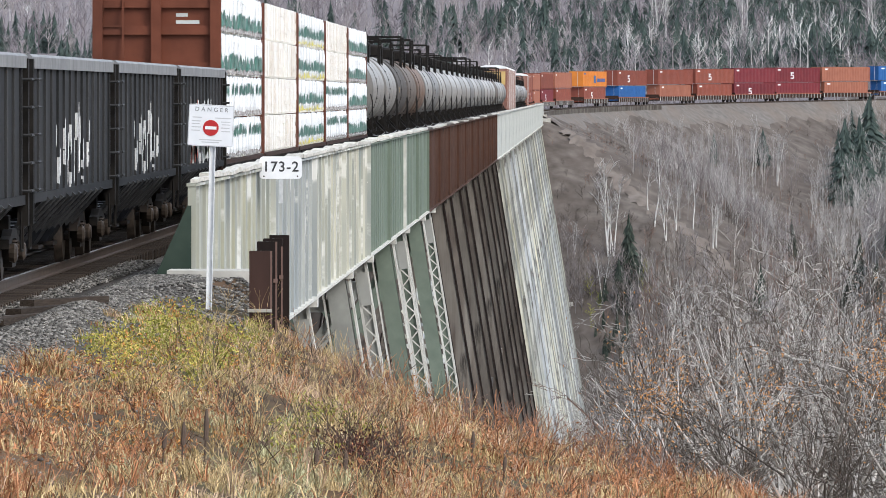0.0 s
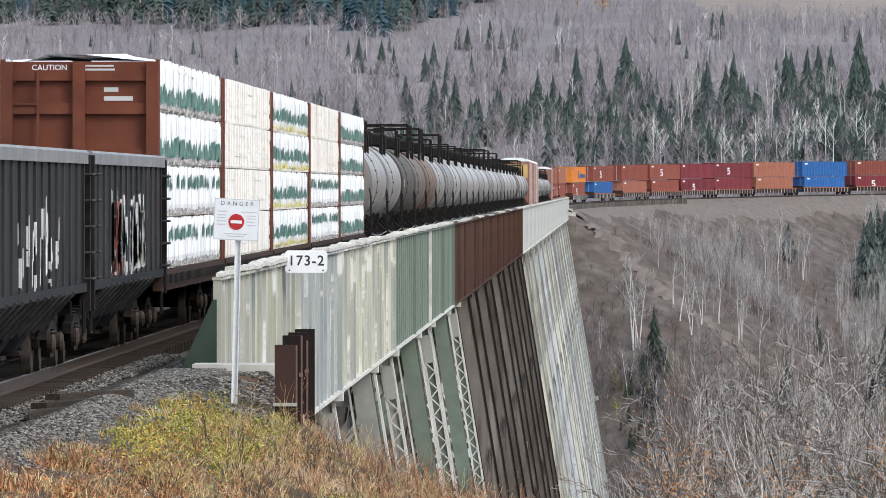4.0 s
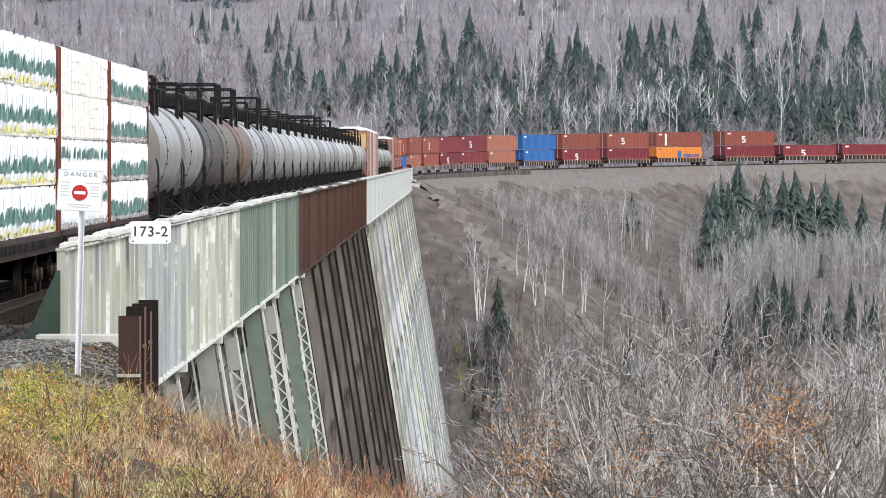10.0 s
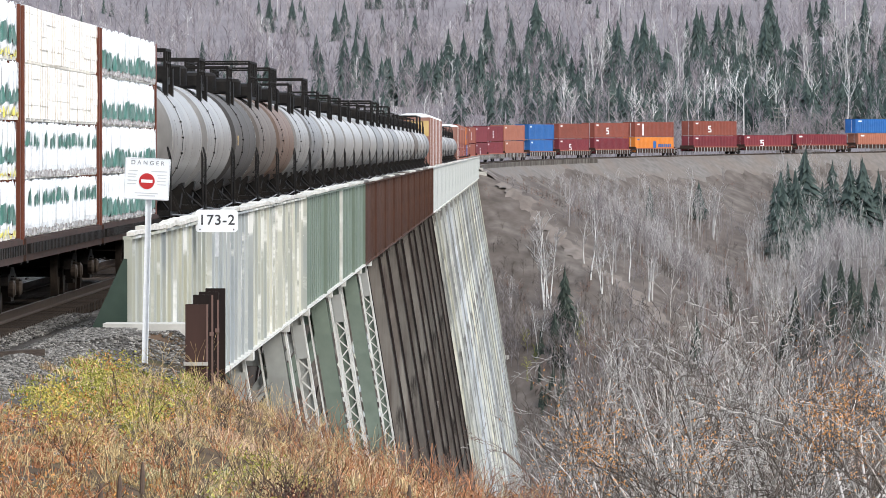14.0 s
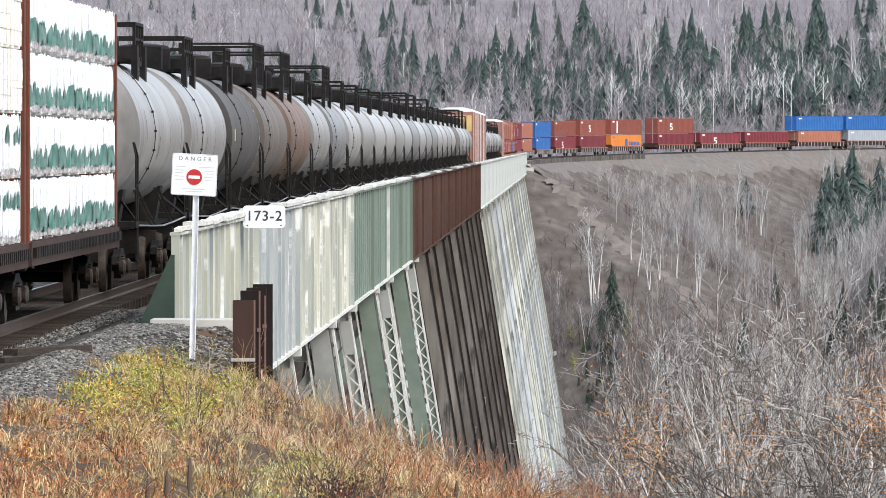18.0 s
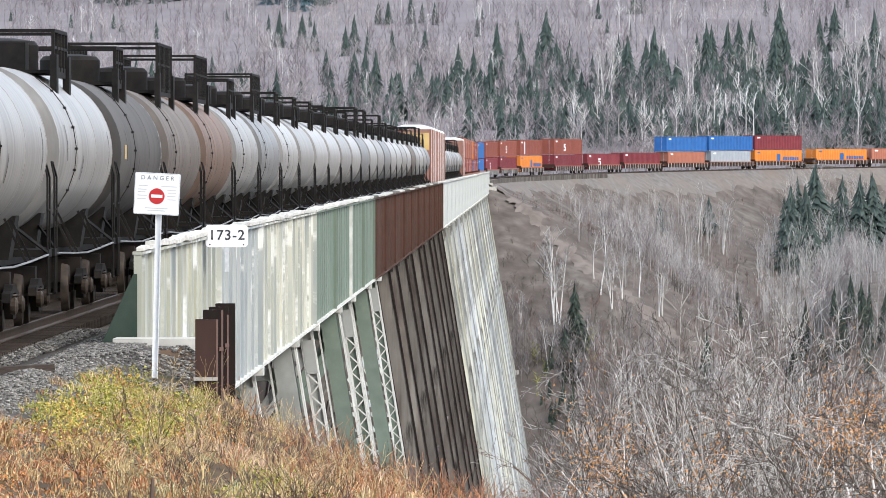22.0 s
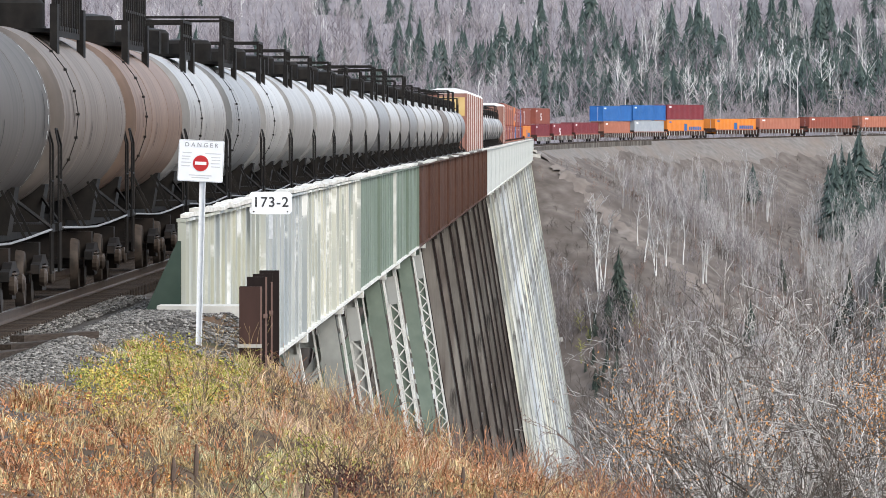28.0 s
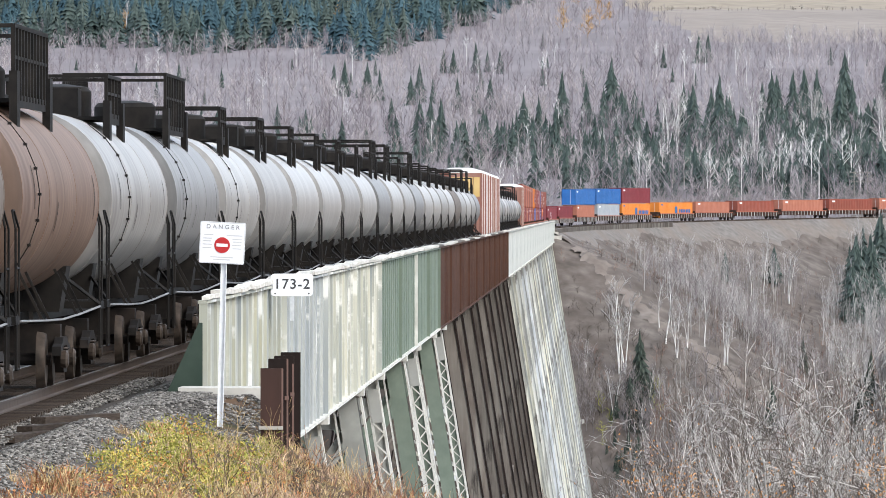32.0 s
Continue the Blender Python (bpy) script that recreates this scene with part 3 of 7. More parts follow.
def build_girder(y0, y1, side):
    """One span of plate girder, its outer face at side's x."""
    face = XG if side > 0 else XL
    paint = girder_paint(y0)
    o = thing("plate_girder", pose(face, y0, 0), WORDS[paint] + " riveted steel plate girder of the viaduct", "girder", "girders of the viaduct")
    n = y1 - y0
    part("web", Geo().box(-0.10 * side, -0.075 * side, 0.012, n - 0.012, BOT, TOP), paint, o)
    if side < 0:
        return o
    part("top_flange", Geo().box((-0.12 if y0 < 140 else -0.34) * side, 0.03 * side, 0.004, n - 0.004, TOP, TOP + 0.05), paint, o)
    part("bottom_flange", Geo().box(-0.34 * side, 0.04 * side, 0.004, n - 0.004, BOT - 0.06, BOT), "pale" if paint != "girder_rust" else paint, o, "pale flaking flange edge")
    step = 2.3 if y0 < 243 else 2.6
    k = max(2, round(n / step))
    depth = 0.055 if y0 < 243 else 0.02
    g = Geo()
    for i in range(1, k):
        y = n * i / k
        if y0 < 200:
            part("stiffener", Geo().box(-0.075 * side, depth * side - 0.075 * side, y - 0.05, y + 0.05, BOT, TOP), paint, o)
        else:
            g.box(-0.075 * side, depth * side - 0.075 * side, y - 0.05, y + 0.05, BOT, TOP)
    if g.v and side > 0:
        tagged(part("stiffening", g, paint, o), kind="stuff")
    if side > 0:
        for yy in (0.02, n - 0.2):
            end = "pale" if abs(y0 + yy - 293) < 0.6 else paint
            part("end_plate", Geo().box(-0.075, 0.03, yy, yy + 0.16, BOT, TOP), end, o)
        if y0 < 243:
            g = Geo()
            for row in (-0.02, -0.11, -0.20):
                for j in range(9):
                    g.turned([(0.016, 0), (0.016, 0.02), (0.008, 0.03)], 6, (-0.075, n - 0.5 + row, 0.55 - 0.28 * j + 0.0), "x")
            tagged(part("rivets", g, paint, o), kind="stuff")
    return o


for y0, y1 in zip(SEAMS, SEAMS[1:]):
    for side in (1, -1):
        build_girder(y0, y1, side)


def build_coping():
    """Uneven pale boards that cap the girder's top."""
    o = thing("walkway_boards", pose(0, 0, 0), "uneven pale weathered boards capping the girder", "walkway", kind="structure")
    rnd = random.Random(4)
    y = 133.1
    while y < BEND:
        n = rnd.uniform(4.5, 7.5) if y < 340 else rnd.uniform(14, 22)
        lift = [rnd.uniform(0.0, 0.075) for _ in range(4)]
        g, ys = Geo(), [y, y + n / 3, y + 2 * n / 3, y + n - 0.03]
        out = rnd.uniform(0.03, 0.09)
        verts = []
        back = 0.06 if y < 134 else 0.16 if y < 150 else 0.3
        for yy, l in zip(ys, lift):
            verts += [(XG - back, yy, TOP + 0.055), (XG + out, yy, TOP + 0.055 + l * 0.5), (XG + out, yy, TOP + 0.11 + l), (XG - back, yy, TOP + 0.11 + l)]
        faces = [(0, 1, 2, 3), (12, 15, 14, 13)] + [(4 * j + i, 4 * j + (i + 1) % 4, 4 * j + 4 + (i + 1) % 4, 4 * j + 4 + i) for j in range(3) for i in range(4)]
        g.add(verts, faces)
        part("board", g, "plank" if y < 320 or y > 600 else ("plank" if rnd.random() < 0.5 else "leg_brown"), o)
        y += n
    return o


build_coping()
deck = Geo()
deck.box(XL + 0.12, XG - 0.12, 131, BEND, -0.82, -0.57)
for i in range(60):
    y = 140 + 20 * i
    deck.box(XL + 0.12, XG - 0.12, y - 0.15, y + 0.15, -1.5, -0.82)
mesh_thing("bridge_deck", deck, "leg_brown", pose(0, 0, 0), "dark steel floor of the viaduct between its girders", "deck", kind="structure")

# the gusset's shadow is carried by its darkened green
knee = Geo()
knee.prism([(XG - 0.10, 0.78), (XG - 0.04, 0.78), (XG - 0.04, -0.36), (XG - 0.64, -0.40)], 132.9, 132.96)
mesh_thing("knee_brace", knee, "shadedgreen", pose(0, 0, 0), "green triangular steel gusset at the girder's end, coloured dark as in shadow", "brace")
sill = Geo()
sill.box(-6.62, -5.2, 130.6, 131.9, -0.6, -0.225)
mesh_thing("abutment_sill", sill, "concrete", pose(0, 0, 0), "pale concrete sill at the girder's foot", "kerb", kind="structure")
pier = Geo()
pier.box(XL - 0.4, XG + 0.0, 146, 153, -9, BOT - 0.1)
mesh_thing("abutment", pier, "concrete", pose(0, 0, 0), "weathered concrete abutment under the viaduct's end", "abutment", kind="structure")

BATTER = 1 / 6.2


def build_tower(k):
    """Two bents of battered legs. The first bent shows plated legs, the second laced ones."""
    ya, yb = 172 + 52 * k, 194 + 52 * k
    paint = "leg_grey" if yb < 260 else "leg_green" if yb < 355 else "leg_brown" if ya < 600 else ("leg_white", "leg_cream", "leg_white", "leg_bluewhite")[k % 4]
    words = {"leg_grey": "grey", "leg_green": "faded green", "leg_brown": "rust-brown", "leg_white": "weathered white", "leg_cream": "cream-white", "leg_bluewhite": "blue-white"}[paint]
    o = thing("trestle_tower", pose(XT, ya, 0), words + " riveted steel trestle tower with battered legs", "trestle tower", "towers of the viaduct")
    white = paint in ("leg_white", "leg_cream", "leg_bluewhite")
    # brown legs: near-black flanges paint in the shade of the gaps between legs
    edge = "pileshade" if paint == "leg_brown" else paint if white else "pale"
    for y, laced in ((0.0, False), (22.0, True)):
        feet = {}
        for side in (1, -1):
            x0 = side * (XG - XT - 0.45)
            z1 = BOT - 0.25
            gx = XT + x0 + side * 5
            z0 = min(ground_at(gx, ya + y) - 0.5, -5.5)
            foot = (x0 + side * BATTER * (z1 - z0), y, z0)
            feet[side] = foot
            n = z1 - z0

            def at(u, dx, dy):
                return (x0 + (foot[0] - x0) * u + dx, y + dy, z1 + (z0 - z1) * u)
            cap = part("cap", Geo().box(x0 - 0.5, x0 + 0.5, y - 0.42, y + 0.42, z1, BOT - 0.06), "pale" if paint != "leg_brown" else paint, o, "pale bearing plate")
            if not laced or paint == "leg_brown" or white:
                g = Geo()
                wide = 0.33 if paint == "leg_brown" or white else 0.39
                g.beam(at(0, 0, 0), at(1, 0, 0), 2 * wide - 0.04, 0.55)
                leg = part("leg", g, paint, o)
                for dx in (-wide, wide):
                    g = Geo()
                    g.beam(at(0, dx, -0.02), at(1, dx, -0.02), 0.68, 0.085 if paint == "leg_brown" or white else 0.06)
                    # white legs: brown and grey flanges stand in for shaded leg sides
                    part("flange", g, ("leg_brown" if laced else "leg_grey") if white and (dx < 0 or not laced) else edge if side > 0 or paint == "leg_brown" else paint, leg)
                if ya < 340 and side > 0:
                    g = Geo()
                    for i in range(26):
                        for dx in (-0.24, -0.16, 0.16, 0.24):
                            p = at((0.35 * i + 0.2) / n, dx, -0.285)
                            g.turned([(0.018, 0), (0.018, -0.012), (0.008, -0.02)], 5, p, "y")
                    tagged(part("rivets", g, paint, leg), kind="stuff")
            else:
                g = Geo()
                for dx in (-0.09, 0.25):
                    g.beam(at(0, dx, 0), at(1, dx, 0), 0.5, 0.08)
                leg = part("leg", g, paint if paint == "leg_brown" else "pale" if side > 0 else paint, o)
                part("batten", Geo().beam(at(0.3 / n, 0.08, -0.26), at(1.3 / n, 0.08, -0.26), 0.02, 0.34), paint if paint == "leg_brown" else "leg_grey", leg, "solid batten plate")
                part("back_plate", Geo().beam(at(0, 0.08, -0.14), at(1, 0.08, -0.14), 0.03, 0.28), paint, leg)
                g = Geo()
                z, s = 1.3, 1
                while z < min(n, 16) - 0.8:
                    g.beam(at(z / n, 0.08 - 0.15 * s, -0.262), at((z + 0.32) / n, 0.08 + 0.15 * s, -0.262), 0.02, 0.045)
                    z, s = z + 0.32, -s
                tagged(part("lacing", g, paint if paint == "leg_brown" else "pale", leg), kind="stuff")
            part("footing", Geo().box(foot[0] - 0.9, foot[0] + 0.9, y - 0.9, y + 0.9, z0 - 1.0, z0 + 0.4), "concrete", o)
        z, levels = BOT - 1.0, []
        low = max(feet[1][2], feet[-1][2])
        while z > low + 4:
            levels.append(z)
            z -= 11
        levels.append(low + 1.5)

        def leg_x(z):
            return (XG - XT - 0.45) + BATTER * (BOT - 0.25 - z)
        for z in levels:
            part("strut", Geo().beam((-leg_x(z), y, z), (leg_x(z), y, z), 0.3, 0.35), paint, o)
        for a, b in zip(levels, levels[1:]):
            part("diagonal", Geo().beam((-leg_x(a), y + 0.1, a), (leg_x(b), y + 0.1, b), 0.18, 0.2), paint, o)
            part("diagonal", Geo().beam((leg_x(a), y - 0.1, a), (-leg_x(b), y - 0.1, b), 0.18, 0.2), paint, o)
    z = BOT - 11
    low = max(ground_at(XT + 8, ya), ground_at(XT + 8, yb))
    while z > low + 2:
        for side in (1, -1):
            x = side * ((XG - XT - 0.45) + BATTER * (BOT - 0.25 - z))
            part("tower_strut", Geo().beam((x, 0.3, z), (x, 21.7, z), 0.25, 0.35), paint, o)
        z -= 11
    return o


for k in range(22):
    build_tower(k)
far_pier = Geo()
far_pier.box(XL - 0.6, XG + 1.2, BEND - 2, BEND + 6, -14, -1.2)
far_pier.box(XL - 0.6, XG + 0.6, BEND - 0.5, BEND + 6, -1.2, -0.6)
mesh_thing("far_abutment", far_pier, "concrete", pose(0, 0, 0), "concrete abutment at the viaduct's far end", "abutment", kind="structure")


# ---- signs and piles beside the track ----
def plate(w, h, t, r=0.03):
    """A sheet with rounded corners that faces the camera (-y)."""
    pts = []
    for cx, cz, a0 in ((w / 2 - r, h / 2 - r, 0), (-w / 2 + r, h / 2 - r, 90), (-w / 2 + r, -h / 2 + r, 180), (w / 2 - r, -h / 2 + r, 270)):
        pts += [(cx + r * math.cos(radians(a0 + a)), cz + r * math.sin(radians(a0 + a))) for a in (0, 30, 60, 90)]
    return Geo().prism(pts, 0, t)


def lettering(name, words, size, mat, parent, x, z, y=-0.004, bold=0.0, wide=1.0):
    c = bpy.data.curves.new(name, "FONT")
    c.body, c.size, c.align_x, c.align_y, c.extrude, c.offset, c.space_character = words, size, "CENTER", "CENTER", 0.001, bold, wide
    c.materials.append(M[mat])
    ob = new(name, c)
    ob.parent = parent
    ob.matrix_local = pose(x, y, z, 90, 0, 0)
    return ob


def build_danger_sign():
    o = thing("warning_sign", pose(-5.56, 122, -0.70, 0, 1.4, 0), "white danger sign with a red no-entry disc on a galvanised post", "sign")
    g = Geo()
    outline = [(-0.045, -0.04), (-0.033, -0.04), (-0.033, 0.005), (0.033, 0.005), (0.033, -0.04), (0.045, -0.04), (0.045, 0.02), (-0.045, 0.02)]
    n = len(outline)
    g.add([(x, y, -0.4) for x, y in outline] + [(x, y, 2.55) for x, y in outline],
          [tuple(range(n)), tuple(range(2 * n - 1, n - 1, -1))] + [(i, (i + 1) % n, (i + 1) % n + n, i + n) for i in range(n)])
    part("post", g, "galvpost", o, "galvanised steel channel post")
    board = part("panel", plate(0.68, 0.62, 0.012, 0.02), "signwhite", o)
    board.matrix_local = pose(-0.03, -0.06, 2.82, 0, 1.5, -4)
    g = Geo()
    for x0, x1, z0, z1 in ((-0.335, 0.335, 0.296, 0.304), (-0.335, 0.335, -0.304, -0.296), (-0.335, -0.327, -0.304, 0.304), (0.327, 0.335, -0.304, 0.304)):
        g.box(x0, x1, -0.003, -0.0005, z0, z1)
    part("border", g, "greyink", board)
    lettering("lettering", "DANGER", 0.088, "fadedink", board, 0, 0.235, wide=1.65)
    part("no_entry_disc", Geo().turned([(0.118, -0.006), (0.118, -0.001)], 28, (0, 0, -0.035)), "signred", board, "red no-entry disc")
    part("disc_bar", Geo().box(-0.085, 0.085, -0.010, -0.007, -0.058, -0.012), "signwhite", board)
    g = Geo()
    for x0, x1, z in ((-0.28, -0.14, 0.115), (0.06, 0.30, 0.115), (-0.29, -0.16, 0.06), (-0.29, -0.17, 0.02), (-0.29, -0.15, -0.03), (-0.29, -0.16, -0.08),
                      (0.15, 0.29, 0.06), (0.16, 0.29, 0.02), (0.15, 0.28, -0.03), (0.16, 0.29, -0.08), (-0.17, 0.17, -0.215), (-0.13, 0.13, -0.25)):
        g.box(x0, x1, -0.003, -0.0005, z - 0.007, z + 0.007)
    part("small_print", g, "greyink", board, "rows of small unreadable print")
    return o


build_danger_sign()


def build_mile_board():
    o = thing("mile_board", pose(-5.9, 160.5, 1.153), "white board with black bridge number fixed on the girder's top", "sign")
    w = 0.83
    part("panel", plate(w, w * 0.53, 0.01, 0.07), "signwhite", o)
    lettering("lettering", "173-2", w * 0.335, "ink", o, 0, 0.01, bold=0.004, wide=1.12)
    for x in (-0.33, 0.33):
        part("bolt", Geo().turned([(0.016, -0.006), (0.016, 0)], 8, (x, 0, -0.17)), "black", o)
    part("bracket", Geo().box(-0.04, 0.04, 0.012, 0.05, -0.7, 0.1), "galv", o)
    return o


build_mile_board()


def build_piles():
    """H-piles in a row; each next one stands a little further out."""
    for i, (right, y, top, w) in enumerate(((-4.615, 121.9, 0.25, 0.335), (-4.614, 123.9, 0.355, 0.3), (-4.602, 125.9, 0.365, 0.3), (-4.545, 127.0, 0.40, 0.3))):
        x = right - w / 2
        o = thing("steel_pile", pose(x, y, 0), "rusty steel H-pile driven into the bank", "pile", "piles beside the abutment")
        z0 = ground_at(x, y) - 0.6
        # rear flanges and webs near black, painting the deep shade between piles
        part("flange", Geo().box(-w / 2, w / 2, 0, 0.025, z0, top), "pile" if i == 0 else "pileshade", o)
        part("web", Geo().box(-0.015, 0.015, 0.025, 0.28, z0, top), "pileshade", o)
        part("back_flange", Geo().box(-w / 2, w / 2, 0.28, 0.305, z0, top), "pileshade", o)
        if i != 3:
            part("worn_edge", Geo().box(w / 2 - 0.022, w / 2 + 0.004, -0.006, -0.001, z0, top - (0.0, 0.0, 0.12)[i]), "pileedge", o, "paler worn flange edge")
        if i in (1, 2):
            part("lug", Geo().box(w / 2 - 0.05, w / 2 + 0.012, -0.03, -0.007, top - 0.62, top - 0.56), "pileedge", o)
        if i == 0:
            part("waler", Geo().box(-w / 2 - 0.02, w / 2 + 0.0, -0.05, -0.002, -0.66, -0.61), "concrete", o, "pale strip across the pile's foot")


build_piles()


# ---- the train ----
MOVERS = []     # (thing, place along the train, offset, on the bend or not)


def goes(ob, u, offset=(0, 0, 0)):
    MOVERS.append((ob, u, offset))
    return ob


def far_truck(o, y):
    """A truck that is never seen near: one part."""
    g = Geo()
    for a in (-0.9, 0.9):
        for x in (-0.755, 0.755):
            g.turned([(0.45, -0.065), (0.43, 0.065)], 16, (x, y + a, 0.44), "x")
    for x in (-1.0, 1.0):
        g.box(x - 0.07, x + 0.07, y - 1.1, y + 1.1, 0.5, 0.68)
        g.box(x - 0.07, x + 0.07, y - 0.4, y + 0.4, 0.26, 0.8)
    g.box(-1.0, 1.0, y - 0.2, y + 0.2, 0.55, 0.85)
    part("truck", g, "truck", o).location.z = RAIL


def truck_parts(o, y):
    """A two-axle truck under a car, its parts at y along the car."""
    for a in (-0.9, 0.9):
        for x in (-0.755, 0.755):
            s = 1 if x > 0 else -1
            g = Geo().turned([(0.10, -0.06), (0.40, -0.05), (0.40, 0.07), (0.10, 0.05)], 28, (x, y + a, 0.42), "x")
            wheel = part("wheel", g, "truck", o, smooth=True)
            wheel.location.z = RAIL
            part("tread", Geo().turned([(0.40, -0.068), (0.455, -0.068), (0.44, 0.03), (0.42, 0.072), (0.40, 0.072)], 28, (x, y + a, 0.44), "x"), "wheel", wheel, "worn bright wheel rim", True)
        part("axle", Geo().tube((-0.9, y + a, 0.44), (0.9, y + a, 0.44), 0.08, n=8), "truck", o).location.z = RAIL
    for x in (-1.0, 1.0):
        g = Geo()
        s = 1 if x > 0 else -1
        top = [(-1.15, 0.52), (-1.1, 0.66), (-0.72, 0.70), (-0.42, 0.80), (0.42, 0.80), (0.72, 0.70), (1.1, 0.66), (1.15, 0.52), (0.78, 0.50), (0.5, 0.62), (0.36, 0.66),
               (-0.36, 0.66), (-0.5, 0.62), (-0.78, 0.50)]
        bot = [(-0.62, 0.50), (-0.40, 0.24), (0.40, 0.24), (0.62, 0.50), (0.50, 0.54), (0.32, 0.36), (-0.32, 0.36), (-0.50, 0.54)]
        for poly in (top, bot):
            n = len(poly)
            g.add([(x - 0.07, y + a, b) for a, b in poly] + [(x + 0.07, y + a, b) for a, b in poly],
                  [tuple(range(n)), tuple(range(2 * n - 1, n - 1, -1))] + [(i, i + n, (i + 1) % n + n, (i + 1) % n) for i in range(n)])
        frame_part = part("side_frame", g, "truck", o)
        frame_part.location.z = RAIL
        for a in (-0.9, 0.9):
            part("bearing_cap", Geo().turned([(0.13, -0.02), (0.15, 0.06), (0.10, 0.10)], 12, (x + s * 0.08 - (0.04 if s < 0 else 0), y + a, 0.46), "x"), "wheel", frame_part)
        for a in (-0.17, 0.17):
            g = Geo()
            for i in range(5):
                z = 0.38 + 0.055 * i
                g.turned([(0.075, z), (0.095, z + 0.012), (0.095, z + 0.024), (0.075, z + 0.036)], 10, (x + s * 0.03, y + a, 0), "z")
            part("spring", g, "wheel", frame_part, "rusty coil spring")
    part("bolster", Geo().box(-1.0, 1.0, y - 0.2, y + 0.2, 0.35, 0.80), "truck", o)


def coupler(o, y, s):
    g = Geo().box(-0.11, 0.11, min(y, y + s * 0.75), max(y, y + s * 0.75), 0.72, 0.95)
    g.box(-0.2, 0.2, min(y + s * 0.55, y + s * 0.8), max(y + s * 0.55, y + s * 0.8), 0.68, 0.98)
    part("coupler", g, "truck", o)


def build_hopper():
    n = 10.35
    o = thing("hopper_car", pose(0, 0, 0), "black ribbed open-top hopper car with a worn grey top rail", "hopper car", "hopper cars of the train")
    g = Geo()
    for s in (-1, 1):
        g.box(s * 1.40 - 0.02, s * 1.40 + 0.02, -n, n, 1.12, 3.0)
    for s in (-1, 1):
        g.box(-1.4, 1.4, s * n - 0.03, s * n + 0.03, 1.3, 3.0)
    body = part("body", g, "hopper", o)
    for s in (-1, 1):
        part("top_chord", Geo().prism([(s * 1.36, 2.96), (s * 1.49, 2.96), (s * 1.49, 3.13), (s * 1.45, 3.17), (s * 1.36, 3.17)], -n - 0.05, n + 0.05), "hoppertop", body, "worn grey top rail")
        part("side_sill", Geo().box(s * 1.41 - 0.06, s * 1.41 + 0.06, -n, n, 1.0, 1.14), "hopper", body)
        slope = part("lower_slope", Geo().prism([(s * 1.46, 1.0), (s * 1.42, 1.0), (s * 0.92, 0.52), (s * 0.96, 0.48)], -n + 2.6, n - 2.6), "hopper", body)
        for i in range(14):
            y = -n + 0.6 + (2 * n - 1.2) * i / 13
            rib = Geo().prism([(s * 1.42, 1.1), (s * 1.452, 1.1), (s * 1.455, 1.5), (s * 1.455, 2.98), (s * 1.42, 2.98)], y - 0.07, y + 0.07)
            part("rib", rib, "hopperrib", body)
            if abs(y) < n - 2.6:
                part("slope_rib", Geo().prism([(s * 1.52, 1.02), (s * 1.44, 1.08), (s * 0.94, 0.52), (s * 1.0, 0.44)], y - 0.05, y + 0.05), "hopperrib", slope)
    for i in range(4):
        y = -5.4 + 3.6 * i
        chute = part("chute", Geo().prism([(-0.95, 0.55), (0.95, 0.55), (0.7, 0.18), (-0.7, 0.18)], y - 0.6, y + 0.6), "hopper", o)
        part("gate", Geo().box(-0.8, 0.8, y - 0.5, y + 0.5, 0.12, 0.18), "truck", chute)
    part("centre_sill", Geo().box(-0.2, 0.2, -n, n, 0.75, 1.1), "black", o)
    for s in (-1, 1):
        part("end_slope", Geo().add([(-1.4, s * n, 2.3), (1.4, s * n, 2.3), (1.4, s * (n - 2), 1.0), (-1.4, s * (n - 2), 1.0),
                                     (-1.4, s * n, 2.24), (1.4, s * n, 2.24), (1.4, s * (n - 2), 0.94), (-1.4, s * (n - 2), 0.94)], Geo.BOX), "hopper", o)
        for x in (-1.43, 1.43):
            out = 0.14 if x > 0 else -0.14
            for z in (1.2, 1.6, 2.0, 2.4, 2.8):
                g = Geo().path([(x, s * (n - 0.5), z), (x + out, s * (n - 0.48), z), (x + out, s * (n + 0.06), z), (x, s * (n + 0.08), z)], 0.022)
                part("grab_iron", g, "hopperrib", o)
            part("corner_post", Geo().box(x - 0.08, x + 0.08, s * n - 0.12, s * n + 0.12, 0.7, 3.1), "black", o)
            part("step", Geo().path([(x, s * (n - 0.1), 0.9), (x, s * (n - 0.1), 0.35), (x, s * (n - 0.5), 0.35), (x, s * (n - 0.5), 0.9)], 0.02), "black", o)
        coupler(o, s * n, s)
        truck_parts(o, s * (n - 2.2))
    spray(body, 1, -5.2, 4.5, 20, 0.16, "graffiti_white", "thin faded white spray marks")
    return o


